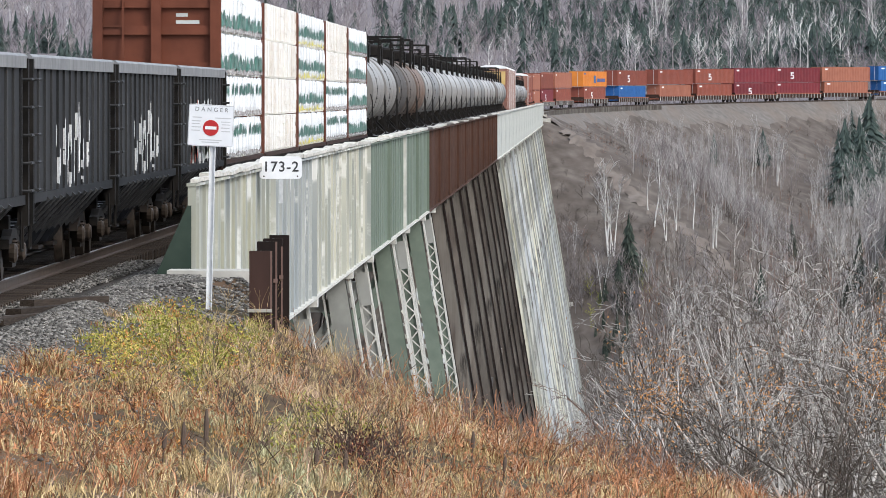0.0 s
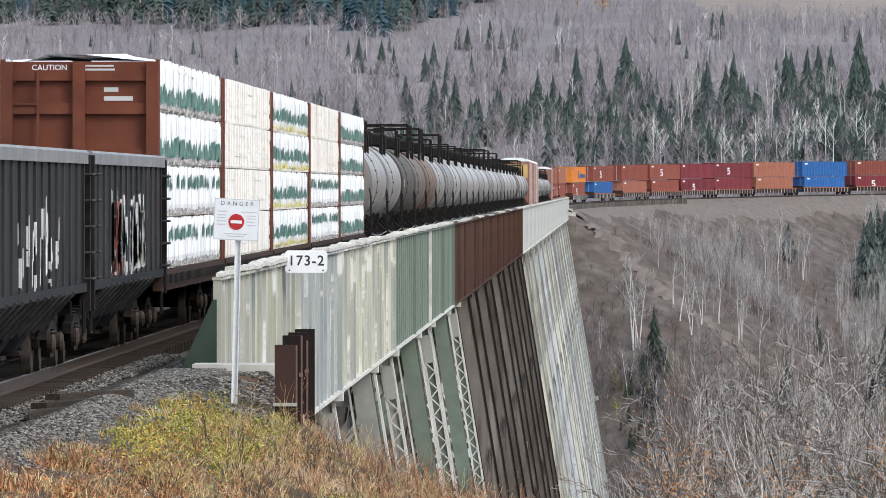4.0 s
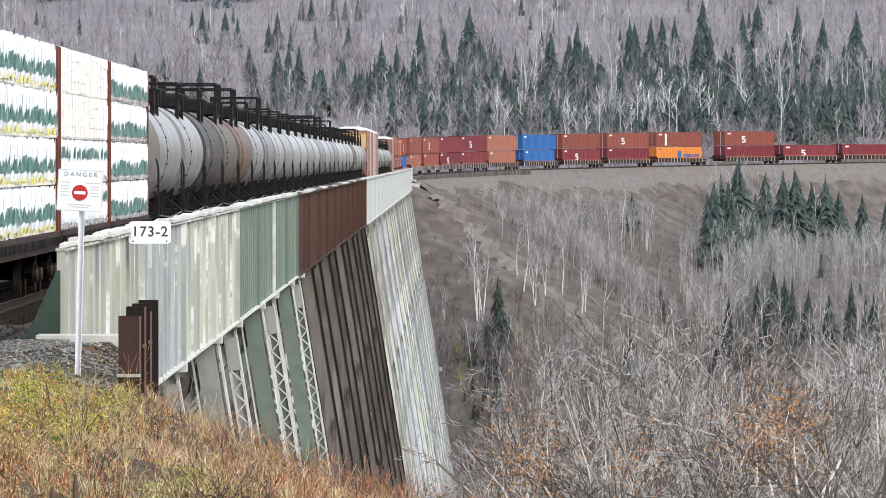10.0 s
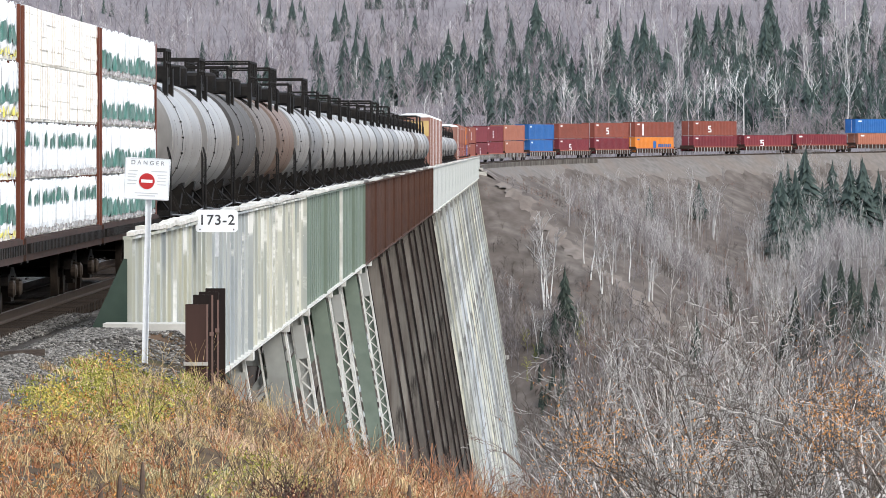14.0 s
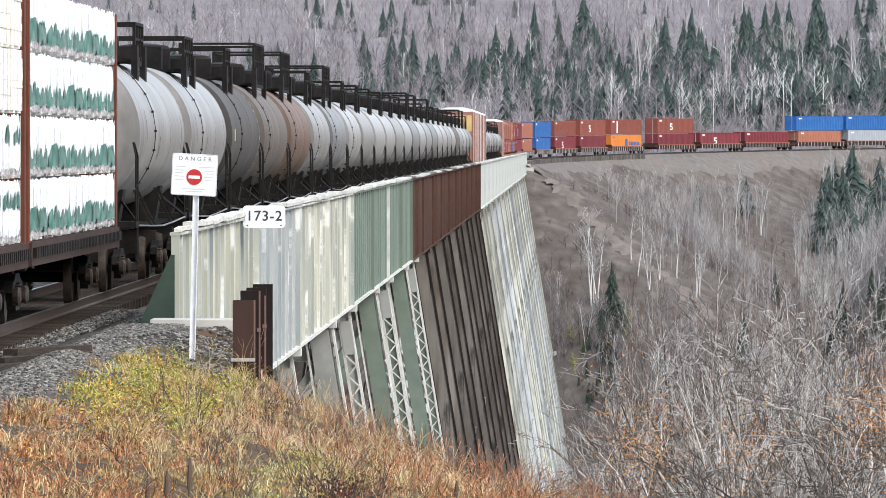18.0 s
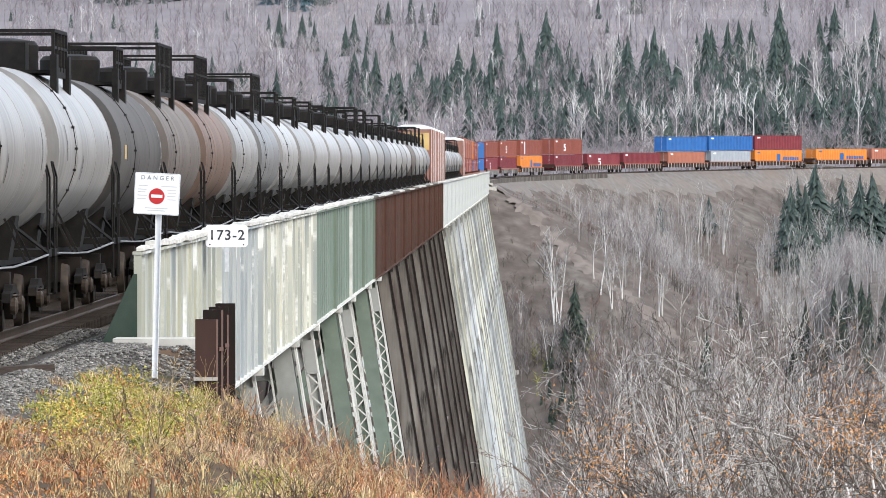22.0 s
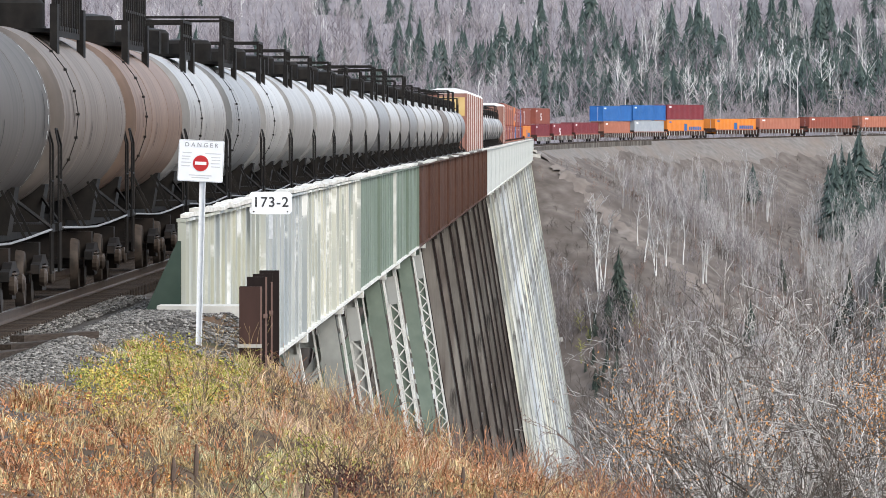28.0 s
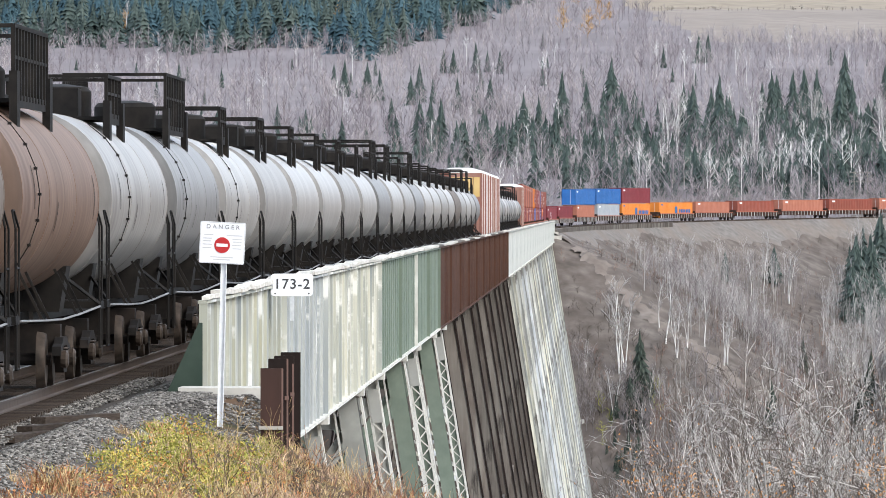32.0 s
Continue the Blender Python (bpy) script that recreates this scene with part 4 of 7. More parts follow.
def spray(body, seed, y0, y1, count, wide, mat, label):
    """Worn painted blotches between and over the ribs of the visible side."""
    rnd, g, n = random.Random(seed), Geo(), 10.35
    for i in range(count):
        y, z = rnd.uniform(y0, y1), rnd.uniform(1.16, 1.9)
        w, h, lean = wide * rnd.uniform(0.3, 1.1), rnd.uniform(0.2, 0.7), rnd.uniform(-0.12, 0.12)
        near = min(abs(y - (-n + 0.6 + (2 * n - 1.2) * k / 13)) for k in range(14))
        x = 1.4565 if near < 0.1 else 1.4215
        w = min(w, 0.08) if near < 0.1 else max(0.02, min(w, near - 0.09))
        pts = [(y - w, z), (y + w * 0.8, z + 0.05), (y + w + lean * 0.3, z + h * 0.6), (y + w * 0.6 + lean * 0.3, z + h), (y - w * 0.8 + lean * 0.3, z + h * 0.93)]
        k = len(pts)
        g.add([(x, a, b) for a, b in pts] + [(x + 0.004, a, b) for a, b in pts], [tuple(range(k)), tuple(range(2 * k - 1, k - 1, -1))] + [(a, a + k, (a + 1) % k + k, (a + 1) % k) for a in range(k)])
    for k in range(14):
        y = -n + 0.6 + (2 * n - 1.2) * k / 13
        if y0 < y < y1:
            for _ in range(max(2, count // 24)):
                z, h = rnd.uniform(1.16, 2.1), rnd.uniform(0.1, 0.45)
                g.box(1.4555, 1.459, y - 0.068, y + 0.05, z, z + h)
                g.box(1.425, 1.453, y - 0.0735, y - 0.0705, z + rnd.uniform(-0.1, 0.1), z + h)
    return tagged(part("spray_paint", g, mat, body), label, kind="stuff")


def truss_end(o, y, s):
    """A bulkhead across the car's end, its outer face towards s."""
    b = part("bulkhead", Geo().box(-1.42, 1.42, y - 0.06, y + 0.06, 1.12, 4.86), "brown", o, "red-brown steel bulkhead")
    for x in (-1.32, -0.02, 1.30):
        part("post", Geo().box(x - 0.11, x + 0.11, min(y, y + s * 0.26), max(y, y + s * 0.26), 1.0, 4.86), "brown", b)
    for z in (1.5, 2.35, 3.2, 4.02, 4.62):
        part("rail", Geo().box(-1.4, 1.4, min(y, y + s * 0.17), max(y, y + s * 0.17), z - 0.10, z + 0.10), "brown", b)
    for x0, x1, z in ((0.42, 0.68, 4.36), (0.42, 0.94, 4.20)):
        part("stencil", Geo().box(x0, x1, min(y + s * 0.061, y + s * 0.07), max(y + s * 0.061, y + s * 0.07), z - 0.04, z + 0.04), "girder_white", b, "white stencilled mark")
    words = lettering("lettering", "CAUTION", 0.14, "signwhite", b, -0.55, 4.75, y + s * 0.27 if s < 0 else y - 0.01)
    words.location.y = y - 0.175 if s < 0 else y + 0.05
    part("small_print", Geo().box(0.0, 0.62, min(y + s * 0.171, y + s * 0.178), max(y + s * 0.171, y + s * 0.178), 4.70, 4.735).box(0.05, 0.6, min(y + s * 0.171, y + s * 0.178), max(y + s * 0.171, y + s * 0.178), 4.77, 4.80), "girder_white", b, "white unreadable print")
    ladder_part = part("ladder_rail", Geo().box(-0.78, -0.73, min(y + s * 0.18, y + s * 0.22), max(y + s * 0.18, y + s * 0.22), 1.2, 4.7), "brown", b)
    for z in (1.85, 2.75, 3.2, 4.1):
        part("rung", Geo().box(-1.3, -0.75, min(y + s * 0.19, y + s * 0.215), max(y + s * 0.19, y + s * 0.215), z - 0.015, z + 0.015), "brown", ladder_part)
    for x in (-1.36, 1.36):
        k = 1 if x < 0 else -1
        part("gusset", Geo().prism([(x, 4.72), (x + k * 0.42, 4.72), (x, 4.30)], min(y, y + s * 0.15), max(y, y + s * 0.15)), "brown", b)
    for x in (-1.39, 1.39):
        part("corner_strip", Geo().box(x - 0.04, x + 0.03, y - 0.14, y + 0.14, 1.0, 4.9), "brown", b)


def build_lumber_flat():
    n = 12.05
    o = thing("lumber_flat_car", pose(0, 0, 0), "brown centre-beam flat car stacked with lumber bundles", "flat car", "lumber cars of the train")
    part("deck", Geo().box(-1.42, 1.42, -n, n, 1.0, 1.12), "deckbrown", o)
    part("centre_sill", Geo().box(-0.3, 0.3, -n, n, 0.62, 1.0), "deckbrown", o)
    for s in (-1, 1):
        sill_part = part("side_sill", Geo().box(min(s * 1.30, s * 1.46), max(s * 1.30, s * 1.46), -n, n, 0.74, 1.10), "deckbrown", o)
        g = Geo()
        for i in range(56):
            y = -n + 0.3 + i * (2 * n - 0.6) / 55
            g.box(s * 1.49 - 0.03, s * 1.49 + 0.03, y - 0.09, y + 0.09, 0.86, 1.02)
        tagged(part("winch_rail", g, "truck", sill_part), kind="stuff")
        truss_end(o, s * (n - 0.1), s)
        coupler(o, s * n, s)
        truck_parts(o, s * (n - 2.6))
        g = Geo()
        for z in (0.45, 0.72):
            g.path([(1.44, s * (n - 0.2), z), (1.44, s * (n - 0.65), z)], 0.02)
        part("step", g, "black", o)
    beam_part = part("centre_beam", Geo().box(-0.06, 0.06, -n + 0.2, n - 0.2, 4.3, 4.6), "brown", o)
    for i in range(9):
        part("beam_post", Geo().box(-0.05, 0.05, -10.4 + 2.6 * i - 0.1, -10.4 + 2.6 * i + 0.1, 1.12, 4.3), "brown", beam_part)
    return o


def build_bundle(kind, seed, plain=False):
    """One strapped bundle of boards, two packs long; x towards the car's outside. plain: one of the hidden inner side."""
    rnd = random.Random(seed)
    names = {"green": "white plastic-wrapped lumber bundle with green printed band", "yellow": "white wrapped lumber bundle with green and yellow print",
             "bare": "bare pale sawn lumber bundle with strapping", "white": "white plastic-wrapped lumber bundle with dark printed patches"}
    o = thing("lumber_bundle", pose(0, 0, 0), names[kind], "lumber bundle", "bundles on the lumber cars")
    L, Hh, x0, x1 = 2.30, 0.92, -0.62, 0.62

    def bulge(y):
        """The packs swell in the middle and draw in at their ends."""
        u = 2 * (((min(y, L - 1e-4) + L) % L) / L) - 1
        return 0.03 - 0.13 * abs(u) ** 2.2
    g = Geo()
    if kind == "bare":
        rows, cols = 8, 5
        for r in range(rows):
            for c in range(cols):
                a = x0 + (x1 - x0) * c / cols
                for k in (0, 1):
                    e, d = rnd.uniform(-0.05, 0.05), rnd.uniform(-0.012, 0.012) if c == cols - 1 else 0
                    lift = rnd.uniform(0, 0.02) if r == rows - 1 else 0
                    g.box(a + 0.003 + d, a + (x1 - x0) / cols - 0.003 + d, -L + L * k + 0.07 + e, L * k - 0.07 + e, r * 0.11 + 0.04, r * 0.11 + 0.1487 + lift)
        tagged(part("lumber", g, "lumber", o), kind="stuff")
    else:
        nz = 6
        for k in (0, 1):
            ya, yb = -L + L * k + 0.09, L * k - 0.09
            inner = [ya + 0.08 + (yb - ya - 0.16) * i / 16 for i in range(17)]
            rows = [(ya, 0.55), (ya + 0.02, 0.09)] + [(y, 0.0) for y in inner] + [(yb - 0.02, 0.09), (yb, 0.55)]
            verts = []
            for i, (y, tuck) in enumerate(rows):
                pleat = bulge(y) + (rnd.uniform(-0.012, 0.0) if i % 2 else rnd.uniform(0.0, 0.012))
                for q in range(nz + 1):
                    b = pleat + rnd.uniform(-0.005, 0.005) - tuck - (0.03 if q in (0, nz) else 0)
                    sag = rnd.uniform(-0.03, 0.03) - min(0.10, tuck) if q == nz else rnd.uniform(-0.02, 0.06) if q == 0 else 0.0
                    verts.append((x1 + b, y, 0.07 + (Hh - 0.07) * q / nz + sag))
            g.add(verts, [(i * (nz + 1) + q, (i + 1) * (nz + 1) + q, (i + 1) * (nz + 1) + q + 1, i * (nz + 1) + q + 1) for i in range(len(rows) - 1) for q in range(nz)])
            g.box(x0, x1 - 0.16, ya + 0.06, yb - 0.06, 0.06, Hh - 0.02)
        part("wrapping", g, "wrap", o)
        bands = {"green": [(0.12, 0.46, "wrapgreen")], "yellow": [(0.26, 0.54, "wrapgreen"), (0.075, 0.18, "wrapyellow")], "white": [(0.52, 0.76, "wrapgreen")]}[kind]
        for z0, z1, mat in ([] if plain else bands):
            gb = Geo()
            for ya, yb in ((-L + 0.20, -0.20), (0.20, L - 0.20)):
                if kind == "white":
                    ya, yb = ya + rnd.uniform(0, 0.5), yb - rnd.uniform(0.1, 0.9)
                m, verts = 18, []
                for i in range(m + 1):
                    y, e = ya + (yb - ya) * i / m, rnd.uniform(-0.025, 0.025)
                    verts += [(x1 + bulge(y) + 0.016, y, z0 + e + rnd.uniform(-0.05, 0.05)), (x1 + bulge(y) + 0.016, y, z1 + e + rnd.uniform(-0.2, 0.07))]
                gb.add(verts, [(2 * i, 2 * i + 2, 2 * i + 3, 2 * i + 1) for i in range(m) if rnd.random() > 0.12])
            part("printed_band", gb, mat, o, "green printed band" if mat == "wrapgreen" else "yellow printed band")
    if plain:
        return o
    if kind in ("green", "white"):
        gb = Geo()
        for ya, yb in ((-L + 0.14, -0.14), (0.14, L - 0.14)):
            verts = []
            for i in range(21):
                y = ya + (yb - ya) * i / 20
                verts += [(x1 + bulge(y) + 0.014, y, 0.03 + rnd.uniform(-0.03, 0.03)), (x1 + bulge(y) + 0.02, y, 0.13 + rnd.uniform(-0.05, 0.04))]
            gb.add(verts, [(2 * i, 2 * i + 2, 2 * i + 3, 2 * i + 1) for i in range(20)])
        part("hem", gb, "wraphem", o, "crumpled clear plastic hem")
    gs = Geo()
    for y in ((-1.8, -1.15, -0.5, 0.5, 1.15, 1.8) if kind != "bare" else (-1.95, -1.2, -0.5, 0.35, 1.1, 1.85)):
        y, w = y + rnd.uniform(-0.2, 0.2), rnd.uniform(0.010, 0.022)
        t = rnd.uniform(-0.06, 0.06) if kind == "bare" else 0
        d0 = 0.014 if kind == "bare" else bulge(y) + 0.010
        gs.add([(x1 + a, y + b + c * t, 0.04 + c * (Hh - 0.04)) for c in (0, 1) for a, b in ((d0, -w), (d0 + 0.005, -w), (d0 + 0.005, w), (d0, w))], Geo.BOX)
    tagged(part("strapping", gs, "strap" if kind == "bare" else "greyink", o), kind="stuff")
    gs = Geo()
    for y in (-1.8, -0.5, 0.5, 1.8):
        gs.box(x0, x1, y - 0.05, y + 0.05, 0.0, 0.06)
    tagged(part("dunnage", gs, "lumber", o), kind="stuff")
    return o


TANK_PAINT = {
    "tank_light": ("light grey", [(0.30, 0.281, 0.257), (0.375, 0.352, 0.325)], (0.165, 0.146, 0.128), 0.38),
    "tank_white": ("off-white", [(0.365, 0.344, 0.318), (0.46, 0.436, 0.405)], (0.22, 0.198, 0.175), 0.34),
    "tank_grey": ("dirty grey", [(0.20, 0.192, 0.183), (0.265, 0.254, 0.243)], (0.14, 0.13, 0.12), 0.42),
    "tank_dark": ("dark grey-brown", [(0.064, 0.057, 0.051), (0.088, 0.078, 0.070)], (0.11, 0.098, 0.088), 0.6),
    "tank_brown": ("rust-stained brown", [(0.165, 0.105, 0.074), (0.25, 0.172, 0.13)], (0.105, 0.06, 0.04), 0.5),
    "tank_taupe": ("streaked taupe", [(0.15, 0.122, 0.102), (0.215, 0.18, 0.154)], (0.095, 0.074, 0.06), 0.55),
}
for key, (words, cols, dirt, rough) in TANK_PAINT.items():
    # heads: the shell's colours at about half their value
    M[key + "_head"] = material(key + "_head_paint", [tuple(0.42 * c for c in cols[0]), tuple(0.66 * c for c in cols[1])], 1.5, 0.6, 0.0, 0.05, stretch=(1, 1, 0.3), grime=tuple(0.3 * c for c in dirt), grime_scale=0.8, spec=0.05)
    M[key] = material(key + "_paint", [tuple(0.82 * c for c in cols[0]), tuple(1.12 * c for c in cols[1])], 1.2, rough, 0.05, 0.03, stretch=(0.10, 2.2, 0.10), grime=dirt, grime_scale=0.35, grime_amount=0.6, spec=0.06 if key in ("tank_dark", "tank_brown", "tank_taupe") else 0.2,
                      streak=(tuple(0.8 * c for c in dirt), (0.25, 2.6, 0.10), 0.85))


def build_tank(paint, style, near=True):
    n, r, zc = 9.7, 1.5, 2.78
    words = TANK_PAINT[paint][0]
    o = thing("tank_car", pose(0, 0, 0), words + " cylindrical tank car with black railed top platform", "tank car", "tank cars of the train")
    head = [(r * math.sin(radians(a)), 0.85 * (1 - math.cos(radians(a)))) for a in (2, 15, 30, 45, 60, 75, 90)]
    prof = [(q, -n + a) for q, a in head] + [(r, n - 0.85)] + [(q, n - a) for q, a in reversed(head)]
    shell = part("shell", Geo().turned(prof[len(head) - 1:len(head) + 1], 48, (0, 0, zc)), paint, o, smooth=True)
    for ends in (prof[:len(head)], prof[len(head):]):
        part("head", Geo().turned(ends, 48, (0, 0, zc)), paint + "_head", shell, "darker tank head", True)
    for y in ((-n + 0.9, -3.1, 3.1, n - 0.9) if near else (-n + 0.9, n - 0.9)):
        part("band", Geo().turned([(r, y - 0.05), (r + 0.007, y - 0.045), (r + 0.007, y + 0.045), (r, y + 0.05)], 48, (0, 0, zc)), paint, shell, smooth=True)
    part("centre_sill", Geo().box(-0.28, 0.28, -n - 0.4, n + 0.4, 0.78, 1.12), "black", o)
    for s in (-1, 1):
        g = Geo()
        g.add([(-1.0, s * 7.1 - 0.5, 1.0), (1.0, s * 7.1 - 0.5, 1.0), (1.0, s * 7.1 + 0.5, 1.0), (-1.0, s * 7.1 + 0.5, 1.0),
               (-1.12, s * 7.1 - 0.5, 1.72), (1.12, s * 7.1 - 0.5, 1.72), (1.12, s * 7.1 + 0.5, 1.72), (-1.12, s * 7.1 + 0.5, 1.72)], Geo.BOX)
        part("saddle", g, "black", o, "black saddle plates")
        part("end_deck", Geo().box(-1.5, 1.5, min(s * (n - 0.35), s * (n + 0.45)), max(s * (n - 0.35), s * (n + 0.45)), 1.02, 1.14), "black", o)
        for x in (-1.48, 1.48):
            y = s * (n - 0.1)
            g = Geo().path([(x, y - 0.3, 1.14), (x, y - 0.3, 2.35), (x * 0.96, y - 0.15, 2.6), (x * 0.96, y + 0.15, 2.6), (x, y + 0.3, 2.35), (x, y + 0.3, 1.14)], 0.018)
            g.path([(x, y - 0.3, 1.8), (x, y + 0.3, 1.8)], 0.02)
            part("end_rail", g, "black", o, "black curved handrail")
            g = Geo().path([(x, y - 0.25, 1.05), (x, y - 0.25, 0.4), (x, y + 0.2, 0.4), (x, y + 0.2, 1.05)], 0.025)
            part("step", g, "black", o)
            part("brace", Geo().beam((x * 0.7, s * 7.4, 1.55), (x, s * (n - 0.4), 1.1), 0.03, 0.05), "black", o)
        coupler(o, s * (n + 0.3), s)
        (truck_parts if near else far_truck)(o, s * 7.1)
    for x in (-1.5, 1.5):
        part("running_rod", Geo().path([(x, -n + 0.5, 1.06), (x, -4, 1.0), (x, 0, 0.97), (x, 4, 1.0), (x, n - 0.5, 1.06)], 0.019), "hoppertop", o, "pale handrail along the sill")
    for y in (-4.6, -3.2, 3.2, 4.6):
        part("hanger", Geo().beam((1.15, y, 1.7), (1.5, y, 1.0), 0.03, 0.04), "black", o)
    half = {"long": 3.6, "short": 1.5, "box": 2.0}[style]
    top = zc + r
    rail = 1.02 if style == "long" else 0.66
    plat = part("platform", Geo().box(-1.0, 1.0, -half, half, top - 0.10, top - 0.04), "black", o, "black grated platform")
    posts = Geo()
    for x in (-1.0, 1.0):
        count = int(half * (3.2 if style == "long" else 2))
        for i in range(count + 1):
            y = -half + i * 2 * half / count
            posts.box(x - 0.03, x + 0.03, y - 0.045, y + 0.045, top - 0.06, top + rail)
            if near:
                part("rail_post", posts, "black", plat)
                posts = Geo()
        part("hand_rail", Geo().beam((x, -half, top + rail), (x, half, top + rail), 0.06, 0.06), "black", plat)
        part("mid_rail", Geo().beam((x, -half, top + 0.55 * rail), (x, half, top + 0.55 * rail), 0.04, 0.05), "black", plat)
        part("toe_board", Geo().box(x - 0.015, x + 0.015, -half, half, top - 0.16, top + 0.02), "black", plat)
    if not near:
        tagged(part("railing", posts, "black", plat), kind="stuff")
    for y in (-half, half):
        part("hand_rail", Geo().beam((-1.0, y, top + rail), (1.0, y, top + rail), 0.06, 0.06), "black", plat)
        for x in (-1.02, 1.02):
            part("platform_bracket", Geo().box(x - 0.06, x + 0.06, y - 0.3, y + 0.3, top - 0.55, top + 0.35 * rail), "black", plat)
    dome = part("valve_housing", Geo().turned([(0.62, top - 0.1), (0.62, top + 0.42), (0.55, top + 0.5), (0.2, top + 0.55)], 20, (0, 0, 0), "z"), "black", o, "black valve housing", True)
    if style == "box":
        part("hatch", Geo().box(-0.5, 0.5, -1.9, -0.9, top - 0.1, top + 0.45), "black", o)
    if style != "long":
        part("manway", Geo().turned([(0.4, top - 0.1), (0.4, top + 0.3), (0.3, top + 0.36)], 16, (0, 1.1, 0), "z"), "black", o)
    for y0 in ((-half - 2.2,) if near else ()):
        a0 = [58, 44, 30, 16, 2, -12, -26, -38]
        pts = [(1.54 * math.cos(radians(a)), y0, zc + 1.54 * math.sin(radians(a))) for a in a0]
        g = Geo().path(pts, 0.010, 4)
        for p in pts[1:]:
            g.box(p[0] - 0.03, p[0] + 0.02, y0 - 0.06, y0 + 0.06, p[2] - 0.02, p[2] + 0.02)
        part("grab_line", g, "black", o, "thin dark grab line down the shell")
    slot = Geo()
    for y0, lo, hi in ((n - 2.1, -12, 14), (-n + 3.4, -6, 16), (-1.2, -20, -4)):
        for a in range(lo, hi, 3):
            p, q = [(1.506 * math.cos(radians(a + e)), zc + 1.506 * math.sin(radians(a + e))) for e in (0, 3)]
            slot.add([(p[0], y0 - 0.05, p[1]), (p[0], y0 + 0.05, p[1]), (q[0], y0 + 0.05, q[1]), (q[0], y0 - 0.05, q[1])], [(0, 1, 2, 3)])
    if near:
        part("drip_stain", slot, "black", shell, "short black drip stains")
    if paint == "tank_dark":
        part("stencil", Geo().box(1.492, 1.504, -n + 2.5, -n + 2.95, zc - 0.12, zc + 0.16), "yellow", shell, "yellow stencilled plate")
        dash = Geo()
        for i in range(11):
            a = radians(46 - 9 * i)
            p, q = [(1.512 * math.cos(a + e), n - 1.35, zc + 1.512 * math.sin(a + e)) for e in (0, -0.09)]
            dash.add([(p[0], p[1] - 0.05, p[2]), (p[0], p[1] + 0.05, p[2]), (q[0], q[1] + 0.05, q[2]), (q[0], q[1] - 0.05, q[2])], [(0, 1, 2, 3)])
        part("dashed_band", dash, "girder_white", shell, "worn white dashes round the shell")
    return o


def build_autorack(end, side_words):
    n = 13.7
    o = thing("autorack_car", pose(0, 0, 0), "tall " + side_words, "autorack", "autoracks of the train")
    body = part("body", Geo().box(-1.48, 1.48, -n + 0.1, n - 0.1, 1.1, 5.4), "rackside", o)
    part("roof", Geo().prism([(-1.5, 5.4), (1.5, 5.4), (1.35, 5.62), (0.7, 5.78), (-0.7, 5.78), (-1.35, 5.62)], -n, n), "roofwhite", o, "white curved roof")
    for s in (-1, 1):
        d = part("end_door", Geo().box(-1.45, 1.45, min(s * n, s * (n - 0.1)), max(s * n, s * (n - 0.1)), 1.1, 5.38), "rackside", o, "end doors")
        if end == "yellow":
            part("door_panel", Geo().box(-1.35, 1.35, min(s * n, s * (n + 0.02)), max(s * n, s * (n + 0.02)), 3.7, 5.1), end, d, "yellow upper door panel")
        for x in (-0.9, 0, 0.9):
            part("door_seam", Geo().box(x - 0.03, x + 0.03, s * n - 0.02, s * n + 0.02, 1.1, 5.3), "rackside", d)
        for i in range(12):
            y = -n + 0.2 + (2 * n - 0.4) * i / 11
            part("post", Geo().box(s * 1.50 - 0.02, s * 1.50 + 0.02, y - 0.12, y + 0.12, 0.9, 5.42), "rackside" if i % 5 != 1 else "roofwhite", body)
        coupler(o, s * n, s)
        far_truck(o, s * (n - 3.5))
    part("sill", Geo().box(-1.4, 1.4, -n, n, 0.75, 1.1), "deckbrown", o)
    return o


def build_well_car():
    n = 8.75
    o = thing("well_car", pose(0, 0, 0), "rust-brown double-stack well car platform", "well car", "well cars of the train")
    for s in (-1, 1):
        g = Geo().box(s * 1.42 - 0.06, s * 1.42 + 0.06, -n + 0.7, n - 0.7, 0.35, 1.15)
        side_part = part("side", g, "deckbrown", o)
        g = Geo()
        for i in range(15):
            y = -n + 1.0 + (2 * n - 2) * i / 14
            g.box(s * 1.5 - 0.04, s * 1.5 + 0.04, y - 0.05, y + 0.05, 0.35, 1.1)
        tagged(part("side_ribs", g, "girder_grey", side_part), kind="stuff")
        part("top_rail", Geo().box(s * 1.45 - 0.1, s * 1.45 + 0.1, -n + 0.6, n - 0.6, 1.1, 1.24), "salmonbox", side_part)
        part("end_frame", Geo().box(-1.3, 1.3, s * n - 0.75, s * n + 0.75, 0.8, 1.05), "deckbrown", o)
        part("bulk_step", Geo().box(-1.45, 1.45, s * (n - 0.5) - 0.05, s * (n - 0.5) + 0.05, 0.9, 1.45), "deckbrown", o)
    part("floor", Geo().box(-1.35, 1.35, -n + 0.8, n - 0.8, 0.36, 0.44), "deckbrown", o)
    far_truck(o, n)
    return o


